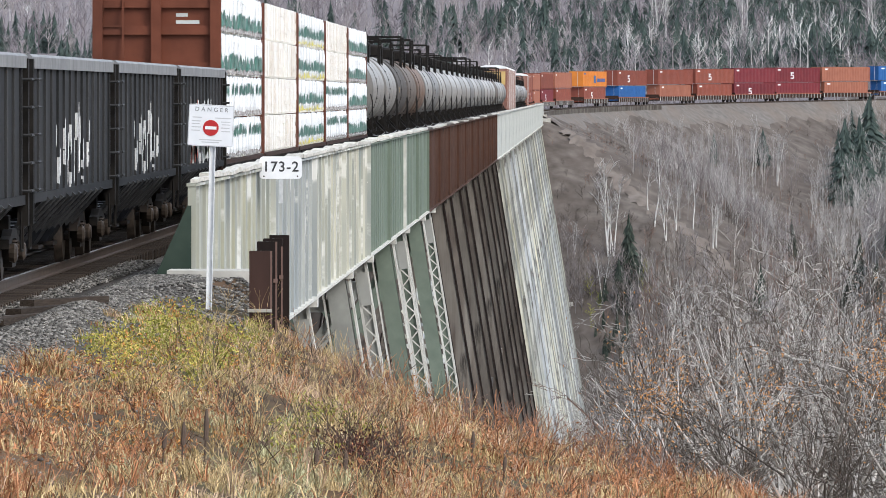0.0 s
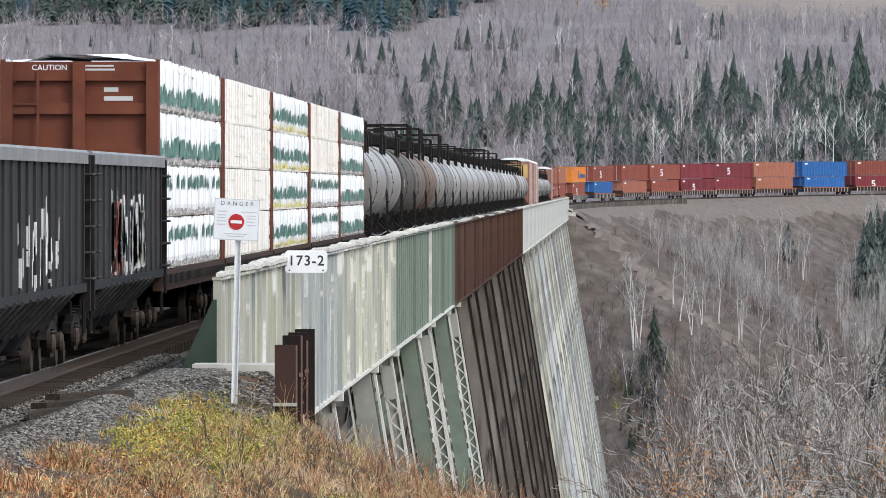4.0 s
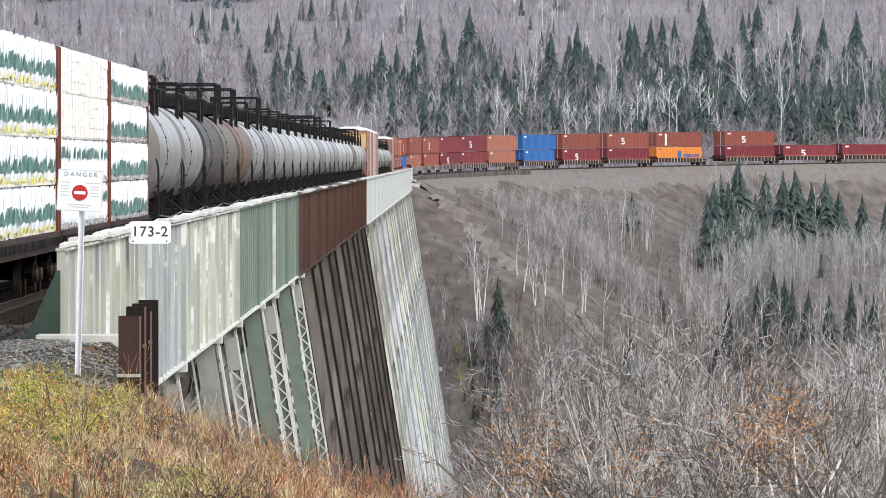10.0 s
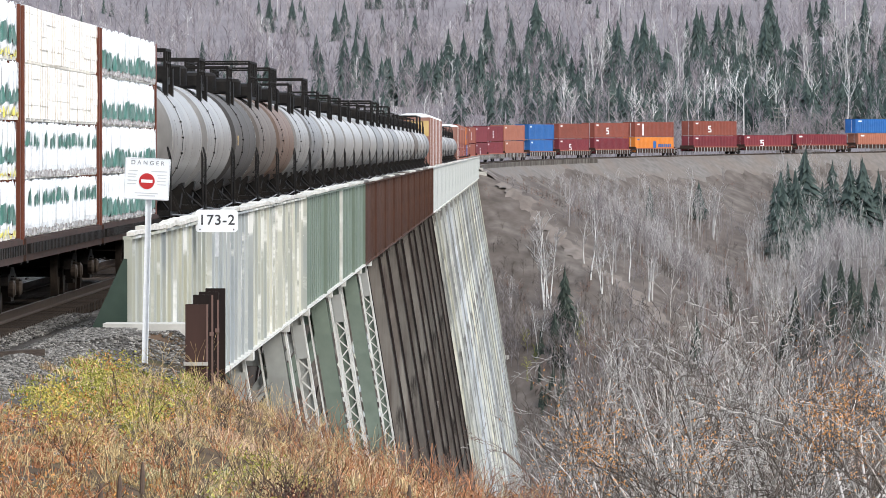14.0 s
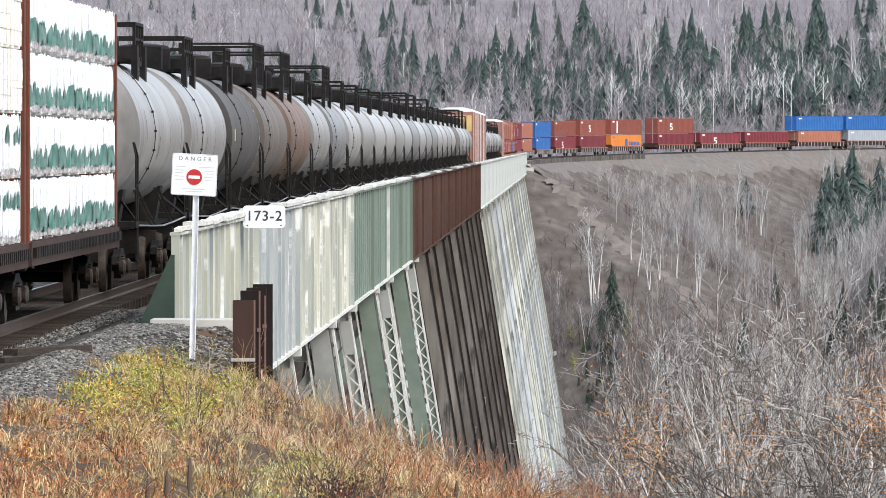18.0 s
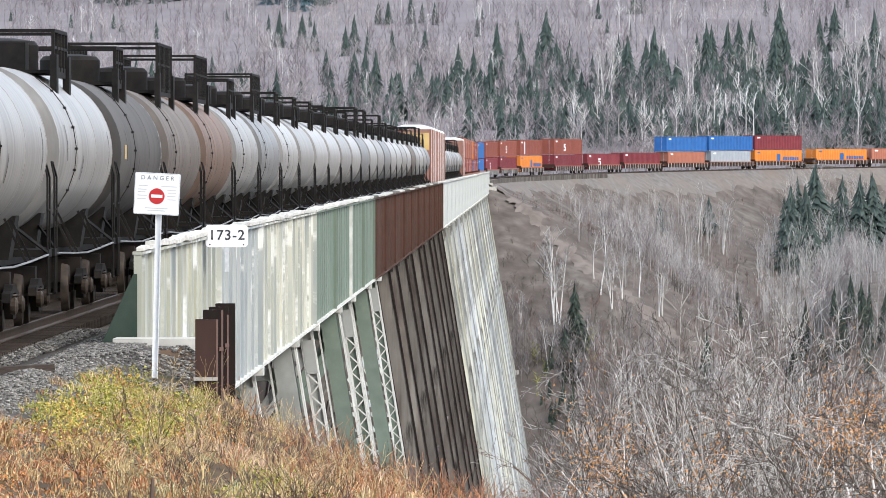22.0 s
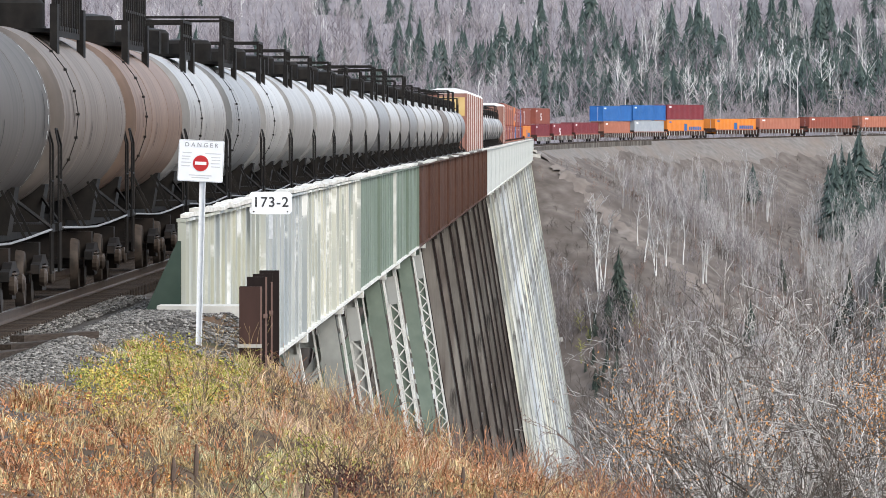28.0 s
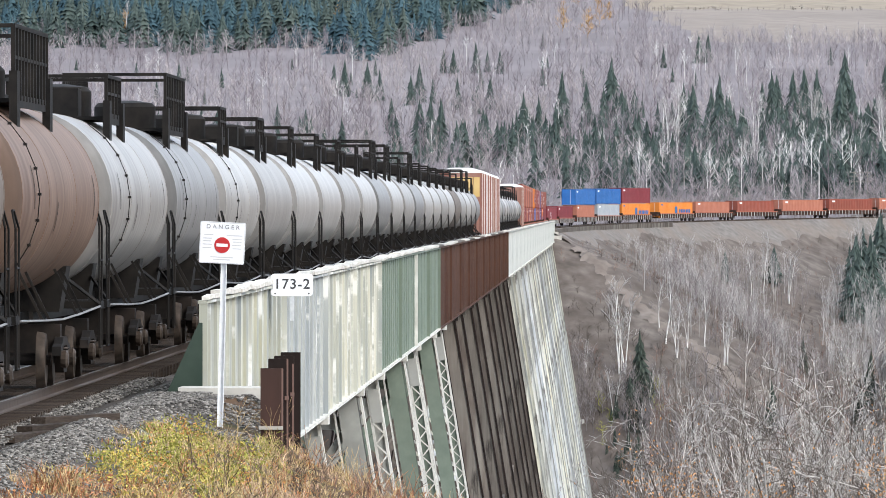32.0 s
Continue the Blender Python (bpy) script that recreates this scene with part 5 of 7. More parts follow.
def build_container(mat, words, long, mark):
    n, h, w = long / 2, 2.72, 1.22
    o = thing("container", pose(0, 0, 0), words + " corrugated steel shipping container", "container", "containers of the train")
    g = Geo()
    k = int(long / 0.55)
    for s in (-1, 1):
        verts, faces = [], []
        for i in range(2 * k + 1):
            y = -n + 0.12 + (long - 0.24) * i / (2 * k)
            x = s * (w - (0.0 if (i // 1) % 2 else 0.045))
            verts += [(x, y, 0.15), (x, y, h - 0.12)]
        faces = [(2 * i, 2 * i + 2, 2 * i + 3, 2 * i + 1) for i in range(2 * k)]
        g.add(verts, faces)
    g.box(-w + 0.06, w - 0.06, -n + 0.1, n - 0.1, 0.1, h - 0.05)
    body = part("body", g, mat, o)
    part("roof", Geo().box(-w, w, -n, n, h - 0.12, h), "palewood" if mark == "pale" else mat, body)
    for x in (-w + 0.07, w - 0.07):
        for y in (-n + 0.08, n - 0.08):
            part("corner_post", Geo().box(x - 0.08, x + 0.08, y - 0.09, y + 0.09, 0, h), mat, body)
        part("top_rail", Geo().box(x - 0.075, x + 0.075, -n, n, h - 0.13, h + 0.004), mat, body)
    for s in (-1, 1):
        d = part("door" if s < 0 else "front_wall", Geo().box(-w + 0.1, w - 0.1, min(s * n, s * (n - 0.06)), max(s * n, s * (n - 0.06)), 0.1, h - 0.1), mat, o)
        if s < 0:
            part("lock_bar", Geo().tube((0.3, -n - 0.03, 0.12), (0.3, -n - 0.03, h - 0.12), 0.025), "galv", d)
    g = Geo()
    if mark == "logo":
        for y, z, a, b in ((1.4, 1.75, 1.1, 0.22), (1.1, 1.45, 0.35, 0.4), (1.4, 1.3, 1.1, 0.2), (1.9, 1.0, 0.35, 0.4), (1.4, 0.78, 1.1, 0.22)):
            g.box(w + 0.002, w + 0.012, y - a / 2 - 3.4, y + a / 2 - 3.4, z - b / 2, z + b / 2)
    elif mark == "stripe":
        g.box(w + 0.002, w + 0.012, -n + 3.0, -n + 3.6, 0.3, h - 0.3)
    elif mark == "name":
        g.box(w + 0.002, w + 0.012, -0.5, 0.7, 0.7, 2.0)
        for i in range(7):
            g.box(w + 0.002, w + 0.012, 1.6 + i * 0.8, 2.2 + i * 0.8, 0.9, 1.5)
    g.box(w + 0.002, w + 0.012, -n + 0.9, -n + 1.9, h - 0.55, h - 0.3)
    tagged(part("marking", g, "bluebox" if mark == "name" else "roofwhite", body), "painted mark", kind="stuff")
    return o


def place_train():
    """Every car by the place of its middle along the track at the start."""
    first = build_hopper()
    for i in range(5):
        c = first if i == 0 else copy_thing(first, pose(0, 0, 0))
        goes(c, 183 - 10.4 - 21.8 * i)
    tagged(first, "black ribbed open-top hopper car with white and red spray paint", "hopper car", "hopper cars of the train")
    side_part = [c for c in first.children if c.name.startswith("body")][0]
    spray(side_part, 5, -4.6, -1.6, 46, 0.5, "graffiti_red", "faded red spray paint")
    spray(side_part, 6, -5.0, -0.8, 70, 0.5, "graffiti_white", "worn white spray paint")
    spray(side_part, 7, 0.6, 4.6, 130, 0.6, "graffiti_white", "worn white spray paint")
    spray(side_part, 8, 0.6, 4.6, 16, 0.4, "graffiti_lime", "pale yellow-green spray paint")
    flat = build_lumber_flat()
    kinds = {k: [build_bundle(k, s) for s in (1, 2, 3)] + [build_bundle(k, 4, True)] for k in ("green", "yellow", "bare", "white")}
    used, jig = set(), random.Random(6)
    stacks = [("green", "green", "white", "white"), ("bare", "bare", "bare", "bare"), ("yellow", "yellow", "yellow", "yellow"), ("bare", "bare", "white", "white"),
              ("green", "green", "green", "green")]
    for i, tiers in enumerate(stacks):
        u = 182.2 + 12.1 + 24.93 * i
        c = flat if i == 0 else copy_thing(flat, pose(0, 0, 0))
        goes(c, u)
        for tier in range(4):
            kind = tiers[3 - tier]
            for j in range(5):
                for s in (1, -1):
                    b = kinds[kind][(i + 2 * j + tier) % 3 if s > 0 else 3]
                    if b.name in used:
                        b = copy_thing(b, pose(0, 0, 0))
                    used.add(b.name)
                    goes(b, u, (s * (0.78 + jig.uniform(-0.015, 0.02)), -9.36 + 4.68 * j + jig.uniform(-0.06, 0.06), 1.12 + 0.955 * tier, (0 if s > 0 else 180) + jig.uniform(-0.25, 0.25)))
    for k in kinds.values():
        for b in k:
            if b.name not in used:
                goes(b, 190, (0.78, 0, 1.12 + 0.955 * 4, 0))
    rnd, verts = random.Random(17), []
    for i in range(31):
        for j in range(5):
            verts.append((-1.30 + 0.68 * j + rnd.uniform(-0.03, 0.03) - (0.02 if j == 4 else 0), -11.6 + 0.4 * i, 4.93 + rnd.uniform(-0.02, 0.09) - (0.10 + rnd.uniform(0, 0.14) if j in (0, 4) else 0)))
    g = Geo().add(verts, [(5 * i + j, 5 * i + 5 + j, 5 * i + 6 + j, 5 * i + 1 + j) for i in range(30) for j in range(4)])
    sheet = mesh_thing("cover_sheet", g, "wrap", pose(0, 0, 0), "crumpled white plastic sheet over the top lumber bundles", "plastic sheet")
    goes(sheet, 182.2 + 12.1, (0, 0, 0.01, 0))
    order = ["tank_light", "tank_light", "tank_dark", "tank_taupe", "tank_brown", "tank_light", "tank_grey", "tank_white", "tank_light", "tank_white", "tank_white", "tank_light",
             "tank_white", "tank_grey", "tank_white", "tank_light", "tank_grey", "tank_white", "tank_white", "tank_light", "tank_white", "tank_taupe", "tank_light", "tank_white",
             "tank_light", "tank_grey"] + ["tank_light", "tank_grey", "tank_white", "tank_light", "tank_grey"] * 2
    styles = ["short", "box", "short", "long", "long", "box", "long", "short", "box", "short"]
    made = {}
    for i, paint in enumerate(order):
        style = "long" if i == 3 else styles[i % 10]
        u = 331 - 9.7 + 21.2 * i if i < 26 else 984 + 10.4 + 21.0 * (i - 26)
        near = i < 8
        key = (paint, style, near)
        if key in made:
            c = copy_thing(made[key], pose(0, 0, 0))
        else:
            c = made[key] = build_tank(paint, style, near)
        goes(c, u)
    rack = build_autorack("yellow", "rust-streaked autorack with yellow end doors")
    for i in range(4):
        goes(rack if i == 0 else copy_thing(rack, pose(0, 0, 0)), 868 + 14 + 28.4 * i)
    goes(build_autorack("rackside", "rust-streaked autorack with a white roof"), 1196 + 14)
    well = build_well_car()
    boxes, fresh = {}, True
    R, N, S, B, O, G = "redbox", "maroonbox", "salmonbox", "bluebox", "orangebox", "greybox"
    words = {R: "oxide red", N: "maroon", S: "faded salmon-red", B: "blue", O: "orange", G: "pale grey"}
    row = [(1233 + 17.8 * i, [R, S, N][i % 3], [R, S][i % 2]) for i in range(10)]
    row += [(1418, R, O), (1441, B, R), (1463, S, R), (1480.5, R, R), (1497, N, N), (1513, N, N), (1530, S, S), (1549, B, B), (1568, N, R), (1587, N, R), (1606, O, R), (1630, N, R),
            (1649, N, None), (1667, N, None), (1686, S, B), (1703, G, B), (1720, O, N), (1741, O, None), (1758, S, None), (1776, R, None), (1794, S, None), (1811, R, None),
            (1828, S, None), (1846, R, None), (1864, N, None)]
    for i, (u, low, high) in enumerate(row):
        mid = u + 8.6
        goes(well if fresh else copy_thing(well, pose(0, 0, 0)), mid)
        fresh = False
        for level, mat in ((0, low), (1, high)):
            if not mat:
                continue
            mark = "name" if mat == O else "stripe" if i in (20, 17) and mat == R else "logo" if mat in (N, R) and (i + level) % 2 == 0 else "plain"
            long = 16.15 if (level == 1 or mat in (O, N)) else 14.6
            key = (mat, mark, long)
            if key in boxes:
                c = copy_thing(boxes[key], pose(0, 0, 0))
            else:
                c = boxes[key] = build_container(mat, words[mat], long, mark)
            goes(c, mid, (0, 0, 0.45 + 2.73 * level, 0))


place_train()


# ---- vegetation ----
def boughs(rnd, p, d, length, radius, depth, out, spread, lift, pieces=3, kids=(3, 5)):
    """Adds the segments (p, q, r0, r1) of a bare, forking branch."""
    seg, r = length / pieces, radius
    for i in range(pieces):
        d = (d + Vector((rnd.gauss(0, 0.2), rnd.gauss(0, 0.2), rnd.gauss(0, 0.14) + lift))).normalized()
        q, r1 = p + d * seg, r * (0.78 if depth else 0.6)
        out.append((p, q, r, r1))
        if depth > 0 and (i > 0 or pieces < 3):
            for _ in range(rnd.randint(*kids) if i == pieces - 1 else rnd.randint(0 if kids[0] < 3 else 1, 2)):
                side = Vector((rnd.gauss(0, 1), rnd.gauss(0, 1), rnd.gauss(0, 0.5))).normalized()
                e = (d + side * spread * rnd.uniform(0.6, 1.2)).normalized()
                boughs(rnd, q, e, length * rnd.uniform(0.5, 0.75), r1 * 0.62, depth - 1, out, spread, lift, pieces, kids)
        p, r = q, r1


def limb_mesh(segs, least=0.0, sides=3):
    P = np.array([s[0] for s in segs], dtype=float)
    Q = np.array([s[1] for s in segs], dtype=float)
    R0, R1 = np.maximum([s[2] for s in segs], least), np.maximum([s[3] for s in segs], least)
    D = Q - P
    D /= np.linalg.norm(D, axis=1)[:, None] + 1e-9
    S = np.cross(D, np.where(np.abs(D[:, 2:3]) > 0.9, [[1.0, 0, 0]], [[0, 0, 1.0]]))
    S /= np.linalg.norm(S, axis=1)[:, None] + 1e-9
    U = np.cross(D, S)
    rings = []
    for base, r in ((P, R0), (Q, R1)):
        for i in range(sides):
            a = 2 * math.pi * i / sides
            rings.append(base + (S * math.cos(a) + U * math.sin(a)) * r[:, None])
    verts = np.stack(rings, 1)
    faces = []
    for i in range(sides):
        k = (i + 1) % sides
        faces.append([i, k, sides + k, sides + i])
    F = (np.arange(len(segs))[:, None, None] * 2 * sides + np.array(faces)[None]).reshape(-1, 4)
    return verts.reshape(-1, 3), F


def spruce_arrays(seed, layers=13, width=0.165, points=7):
    """Triangles of a spruce one metre high: ragged, drooping skirts of boughs."""
    rnd = np.random.RandomState(seed)
    tris = []
    bend = rnd.normal(0, 0.006, 2)
    for i in range(layers):
        u = i / (layers - 1)
        top = 0.16 + 0.85 * u ** 0.95
        r = width * (1 - u) ** 0.8 * rnd.uniform(0.78, 1.18) + 0.012
        k = 2 * max(4, int(points - 2 * u))
        turn, ring = rnd.rand() * 6.3, []
        for j in range(k):
            a = turn + 2 * math.pi * (j + rnd.uniform(-0.3, 0.3)) / k
            q = r * (rnd.uniform(0.8, 1.3) if j % 2 else rnd.uniform(0.45, 0.7))
            ring.append((q * math.cos(a) + bend[0], q * math.sin(a) + bend[1], top - 0.085 - 0.30 * q - (0.03 if j % 2 else 0) + rnd.normal() * 0.008))
        apex = (bend[0] + rnd.normal() * 0.006, bend[1] + rnd.normal() * 0.006, top + 0.02)
        for j in range(k):
            if rnd.rand() > 0.06:
                tris.append([apex, ring[j], ring[(j + 1) % k]])
    tris.append([(-0.008, 0, 0.9), (0.008, 0, 0.9), (0, 0, 1.06)])
    return np.array(tris)


def bare_arrays(seed, n=26, wide=0.011, low=0.25, stem=0.014, rise=(0.6, 1.6)):
    """Triangles of a leafless tree one metre high, seen from far."""
    rnd = np.random.RandomState(seed)
    tris = []
    lean = rnd.normal(0, 0.05, 2)
    for a in (0, math.pi / 2):
        c, s = math.cos(a) * stem, math.sin(a) * stem
        tris.append([(-c, -s, 0), (c, s, 0), (lean[0], lean[1], 0.97)])
    for i in range(n):
        u = low + (0.9 - low) * rnd.rand()
        a = rnd.rand() * 2 * math.pi
        l = rnd.uniform(0.14, 0.36) * (1.25 - u)
        up = rnd.uniform(*rise) * l
        p = np.array((lean[0] * u, lean[1] * u, u))
        q = p + np.array((math.cos(a) * l, math.sin(a) * l, up))
        b = rnd.rand() * math.pi
        w = np.array((math.cos(b), math.sin(b), 0)) * wide
        tris.append([p - w, p + w, q])
        for _ in range(2):
            t = rnd.uniform(0.3, 0.9)
            p2 = p + (q - p) * t
            q2 = p2 + np.array((rnd.normal() * 0.07, rnd.normal() * 0.07, rnd.uniform(0.05, 0.16)))
            tris.append([p2 - w * 0.6, p2 + w * 0.6, q2])
    return np.array(tris)


def crook(rnd, p, d, length, r, depth, out, droop=0.0, pieces=5, wild=0.24):
    """Adds the segments of a crooked branch that forks at its bends."""
    for i in range(pieces):
        d = (d + Vector((rnd.gauss(0, wild), rnd.gauss(0, wild), rnd.gauss(0, wild * 0.8) - droop))).normalized()
        q, r1 = p + d * (length / pieces), r * 0.80
        out.append((p, q, r, r1, depth))
        if depth and i > 0:
            for _ in range(rnd.choice((0, 1, 1, 1, 2))):
                side = Vector((rnd.gauss(0, 1), rnd.gauss(0, 1), rnd.gauss(0.25, 0.5))).normalized()
                crook(rnd, q, (d + side * rnd.uniform(0.55, 1.1)).normalized(), length * rnd.uniform(0.34, 0.62) * (1.1 - 0.1 * i), r1 * 0.6, depth - 1, out, droop, max(3, pieces - 1), wild)
        p, r = q, r1


def shrub_segments(seed, stems, depth=3, spread=0.3, wild=0.2):
    """Stems and twigs of a tangled shrub one metre high."""
    rnd, out = random.Random(seed), []
    for _ in range(stems):
        d = Vector((rnd.gauss(0, spread), rnd.gauss(0, spread), 1)).normalized()
        crook(rnd, Vector((rnd.gauss(0, 0.04), rnd.gauss(0, 0.04), -0.03)), d, rnd.uniform(0.7, 1.0), 0.0125, depth, out, 0.012, 6, wild)
    return out


def ribbon_arrays(segs, seed, least=0.0015):
    """Segments as tapering strips, two triangles each."""
    rnd = random.Random(seed)
    tris = []
    for p, q, r0, r1, _ in segs:
        d = q - p
        w = d.cross(Vector((rnd.gauss(0, 1), rnd.gauss(0, 1), rnd.gauss(0, 0.3))))
        w = w.normalized() if w.length > 1e-9 else Vector((1, 0, 0))
        a, b = w * max(r0, least), w * max(r1, least)
        tris += [[p - a, p + a, q + b], [p - a, q + b, q - b]]
    return np.array([[tuple(v) for v in t] for t in tris])


def scatter(name, templates, x, y, height, mat, label, category, wide=(0.85, 1.25), seed=1, z=None):
    """Many far plants as one mesh."""
    rnd = np.random.RandomState(seed)
    which = rnd.randint(0, len(templates), len(x))
    z = land(x, y) - 0.2 if z is None else z
    out = []
    for k, tmp in enumerate(templates):
        pick = np.nonzero(which == k)[0]
        if not len(pick):
            continue
        a = rnd.rand(len(pick)) * 2 * math.pi
        h = height[pick]
        w = h * rnd.uniform(*wide, len(pick))
        t = tmp.reshape(-1, 3)
        c, s = np.cos(a)[:, None], np.sin(a)[:, None]
        X = (t[None, :, 0] * c - t[None, :, 1] * s) * w[:, None] + x[pick][:, None]
        Yv = (t[None, :, 0] * s + t[None, :, 1] * c) * w[:, None] + y[pick][:, None]
        Zv = t[None, :, 2] * h[:, None] + z[pick][:, None]
        out.append(np.stack([X, Yv, Zv], -1).reshape(-1, 3))
    v = np.concatenate(out)
    ob = raw(name, v, np.arange(len(v)).reshape(-1, 3), [mat])
    return tagged(ob, label, category, kind="stuff")


def fan(n, s0, s1, a0, a1, seed, power=1.0):
    """Random places between two distances, within a fan of x / y."""
    rnd = np.random.RandomState(seed)
    y = s0 + (s1 - s0) * rnd.rand(n) ** power
    return rnd.uniform(a0, a1, n) * y, y


def cloudy(x, y, size, seed):
    return bumps(x, y, size, seed)


def plantation_edge(a):
    """How far off the blue-green plantation begins, by bearing."""
    return np.interp(a, [-0.13, -0.065, -0.0477, -0.0374, -0.0277, -0.0201, -0.0132, -0.0063, 0.0], [2600, 2510, 2450, 2480, 2375, 2500, 2660, 2880, 3300])


TRAIL = [(-2.5, 1342), (-0.2, 1336), (3.9, 1328), (8.0, 1321), (13.4, 1314), (19.6, 1308), (23.6, 1303)]


def above_trail(x, y):
    """Metres up the far bank from the worn trail."""
    return y - np.interp(x, [p[0] for p in TRAIL], [p[1] for p in TRAIL])


def build_hill_woods():
    rnd = np.random.RandomState(3)
    spruces = [spruce_arrays(s, 14, 0.19) for s in range(6)]
    slim = [spruce_arrays(20 + s, 12, 0.15) for s in range(4)]
    small = [spruce_arrays(90 + s, 11, 0.19, 7) for s in range(5)]
    brooms = [bare_arrays(80 + s, 15, 0.009, 0.22, 0.011, (0.9, 2.2)) for s in range(7)]
    pale = [bare_arrays(40 + s, 14, 0.008, 0.4, 0.016) for s in range(5)]
    # the grey and purple-brown hardwood
    x, y = fan(13500, 1545, 3000, -0.13, 0.13, 1, 0.8)
    keep = (inside(x, y) < -30) & ~field_at(x, y) & ~field_at(x, y + 15) & (y < plantation_edge(x / y) + 40)
    x, y = x[keep], y[keep]
    tone = cloudy(x, y / 2.2, 38, 3) + 0.25 * rnd.normal(size=len(x))
    high = rnd.uniform(5.5, 10.5, len(x)) * (1 - 0.25 * smooth(1900, 2300, y))
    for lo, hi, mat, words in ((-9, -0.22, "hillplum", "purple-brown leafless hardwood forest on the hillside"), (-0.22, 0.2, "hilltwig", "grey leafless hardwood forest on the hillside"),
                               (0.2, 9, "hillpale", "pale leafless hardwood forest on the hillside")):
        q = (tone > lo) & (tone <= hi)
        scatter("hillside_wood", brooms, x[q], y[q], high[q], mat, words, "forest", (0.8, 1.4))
    x, y = fan(400, 1620, 2400, -0.13, 0.13, 2)
    keep = (inside(x, y) < -60) & ~field_at(x, y + 60) & (cloudy(x, y, 70, 5) > -0.1)
    x, y = x[keep], y[keep]
    scatter("hillside_birches", pale, x, y, rnd.uniform(5, 10, len(x)), "birchbark", "pale birch stems scattered through the hillside wood", "forest", (0.8, 1.2))
    # the spruce belt behind the track: dense below, thinning out upwards
    x, y = fan(3800, 1640, 2010, -0.13, 0.13, 4)
    a = x / y
    cover = 0.30 + 0.75 * smooth(-0.03, 0.0, a) + 0.5 * smooth(0.008, 0.03, a) - 1.15 * smooth(1800, 1990, y) - 0.5 * smooth(1720, 1650, y) * smooth(0.035, 0.0, a)
    keep = (inside(x, y) < -70) & (cloudy(x, y, 34, 2) * 2.2 + 0.7 * cloudy(x, y, 12, 8) + cover > 0.62)
    x, y = x[keep], y[keep]
    scatter("spruce_belt", spruces + slim, x, y, rnd.uniform(5, 10.5, len(x)), "hazeneedle", "dark spruces standing among the leafless wood", "forest", (1.05, 1.5))
    x, y = fan(420, 1640, 1760, 0.026, 0.13, 24)
    keep = (inside(x, y) < -60) & (cloudy(x, y, 25, 12) > -0.3)
    x, y = x[keep], y[keep]
    scatter("dense_spruces", spruces, x, y, rnd.uniform(7, 12, len(x)), "hazeneedle", "dense dark spruces behind the birches", "forest", (1.05, 1.5))
    x, y = fan(70, 1600, 1700, 0.005, 0.11, 25)
    keep = (inside(x, y) < -50) & (cloudy(x, y, 30, 3) + 8 * (x / y - 0.02) > -0.1)
    scatter("edge_birches", [bare_arrays(140 + k, 15, 0.008, 0.42, 0.017) for k in range(5)], x[keep], y[keep], rnd.uniform(8, 14, keep.sum()), "birchbark", "white birches along the edge of the spruces", "forest", (0.7, 1.1))
    x, y = fan(90, 2000, 2450, -0.12, 0.12, 14)
    keep = ~field_at(x, y + 80) & (y < plantation_edge(x / y) - 90)
    scatter("lone_spruces", spruces, x[keep], y[keep], rnd.uniform(3, 6, keep.sum()), "hazeneedle", "single dark spruces on the hillside", "forest")
    # the plantation, the larches at its edge and the treeline on the top
    x, y = fan(3400, 2360, 3050, -0.13, 0.0, 5)
    keep = (y > plantation_edge(x / y) + 10 * rnd.normal(size=len(x))) & (cloudy(x, y, 60, 4) > -0.55)
    x, y = x[keep], y[keep]
    deep = cloudy(x, y, 45, 19) + 0.2 * rnd.normal(size=len(x))
    hh = rnd.uniform(7, 15, len(x))
    for q, mat in ((deep > 0.0, "blueneedle"), (deep <= 0.0, "hazeneedle")):
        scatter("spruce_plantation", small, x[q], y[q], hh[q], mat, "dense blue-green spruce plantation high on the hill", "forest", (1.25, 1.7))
    x = np.array([-148, -128, -82, -78, -31, -23, -9.5, -5, -1.6, 2, 5.2, -30])
    y = np.array([2590, 2660, 2650, 2600, 2790, 2830, 2560, 2800, 2520, 2610, 2640, 2850])
    scatter("larches", [bare_arrays(210 + k, 60, 0.016, 0.1, 0.012, (-0.3, 0.9)) for k in range(4)], x, y, rnd.uniform(6, 11, len(x)), "larch", "yellow-orange autumn larches among the spruces", "forest", (1.0, 1.5))
    x, y = fan(900, 2350, 2478, 0.003, 0.13, 44)
    scatter("field_edge_wood", brooms, x, y, rnd.uniform(3.5, 7, len(x)), "hilltwig", "grey leafless wood along the field", "forest", (0.9, 1.4))
    x, y = fan(3600, 2985, 3500, -0.14, 0.14, 6)
    scatter("skyline_wood", brooms, x, y, rnd.uniform(10, 16, len(x)), "hillplum", "grey leafless wood beyond the field", "forest", (0.8, 1.3))
    x, y = fan(900, 3000, 3500, -0.14, 0.14, 7)
    keep = cloudy(x, y, 90, 9) > -0.1
    scatter("skyline_spruces", small, x[keep], y[keep], rnd.uniform(10, 17, keep.sum()), "blueneedle", "blue-green spruces beyond the field", "forest", (1.3, 1.8))
    x, y = fan(260, 2738, 2752, 0.006, 0.13, 41)
    scatter("field_hedge", brooms, x, y + 4 * np.sin(x / 9), rnd.uniform(0.8, 2.2, len(x)), "darktwig", "dark line of brush across the field", "hedge", (1.2, 2.4))
    # brush behind the track
    x, y = fan(2600, 1480, 1640, -0.06, 0.13, 9)
    d = -inside(x, y)
    keep = (d > 12) & (d < 80)
    x, y = x[keep], y[keep]
    scatter("trackside_brush", brooms, x, y, rnd.uniform(2.0, 6.5, len(x)), "fartwig", "tangled leafless brush behind the track", "brush", (1.0, 1.8))
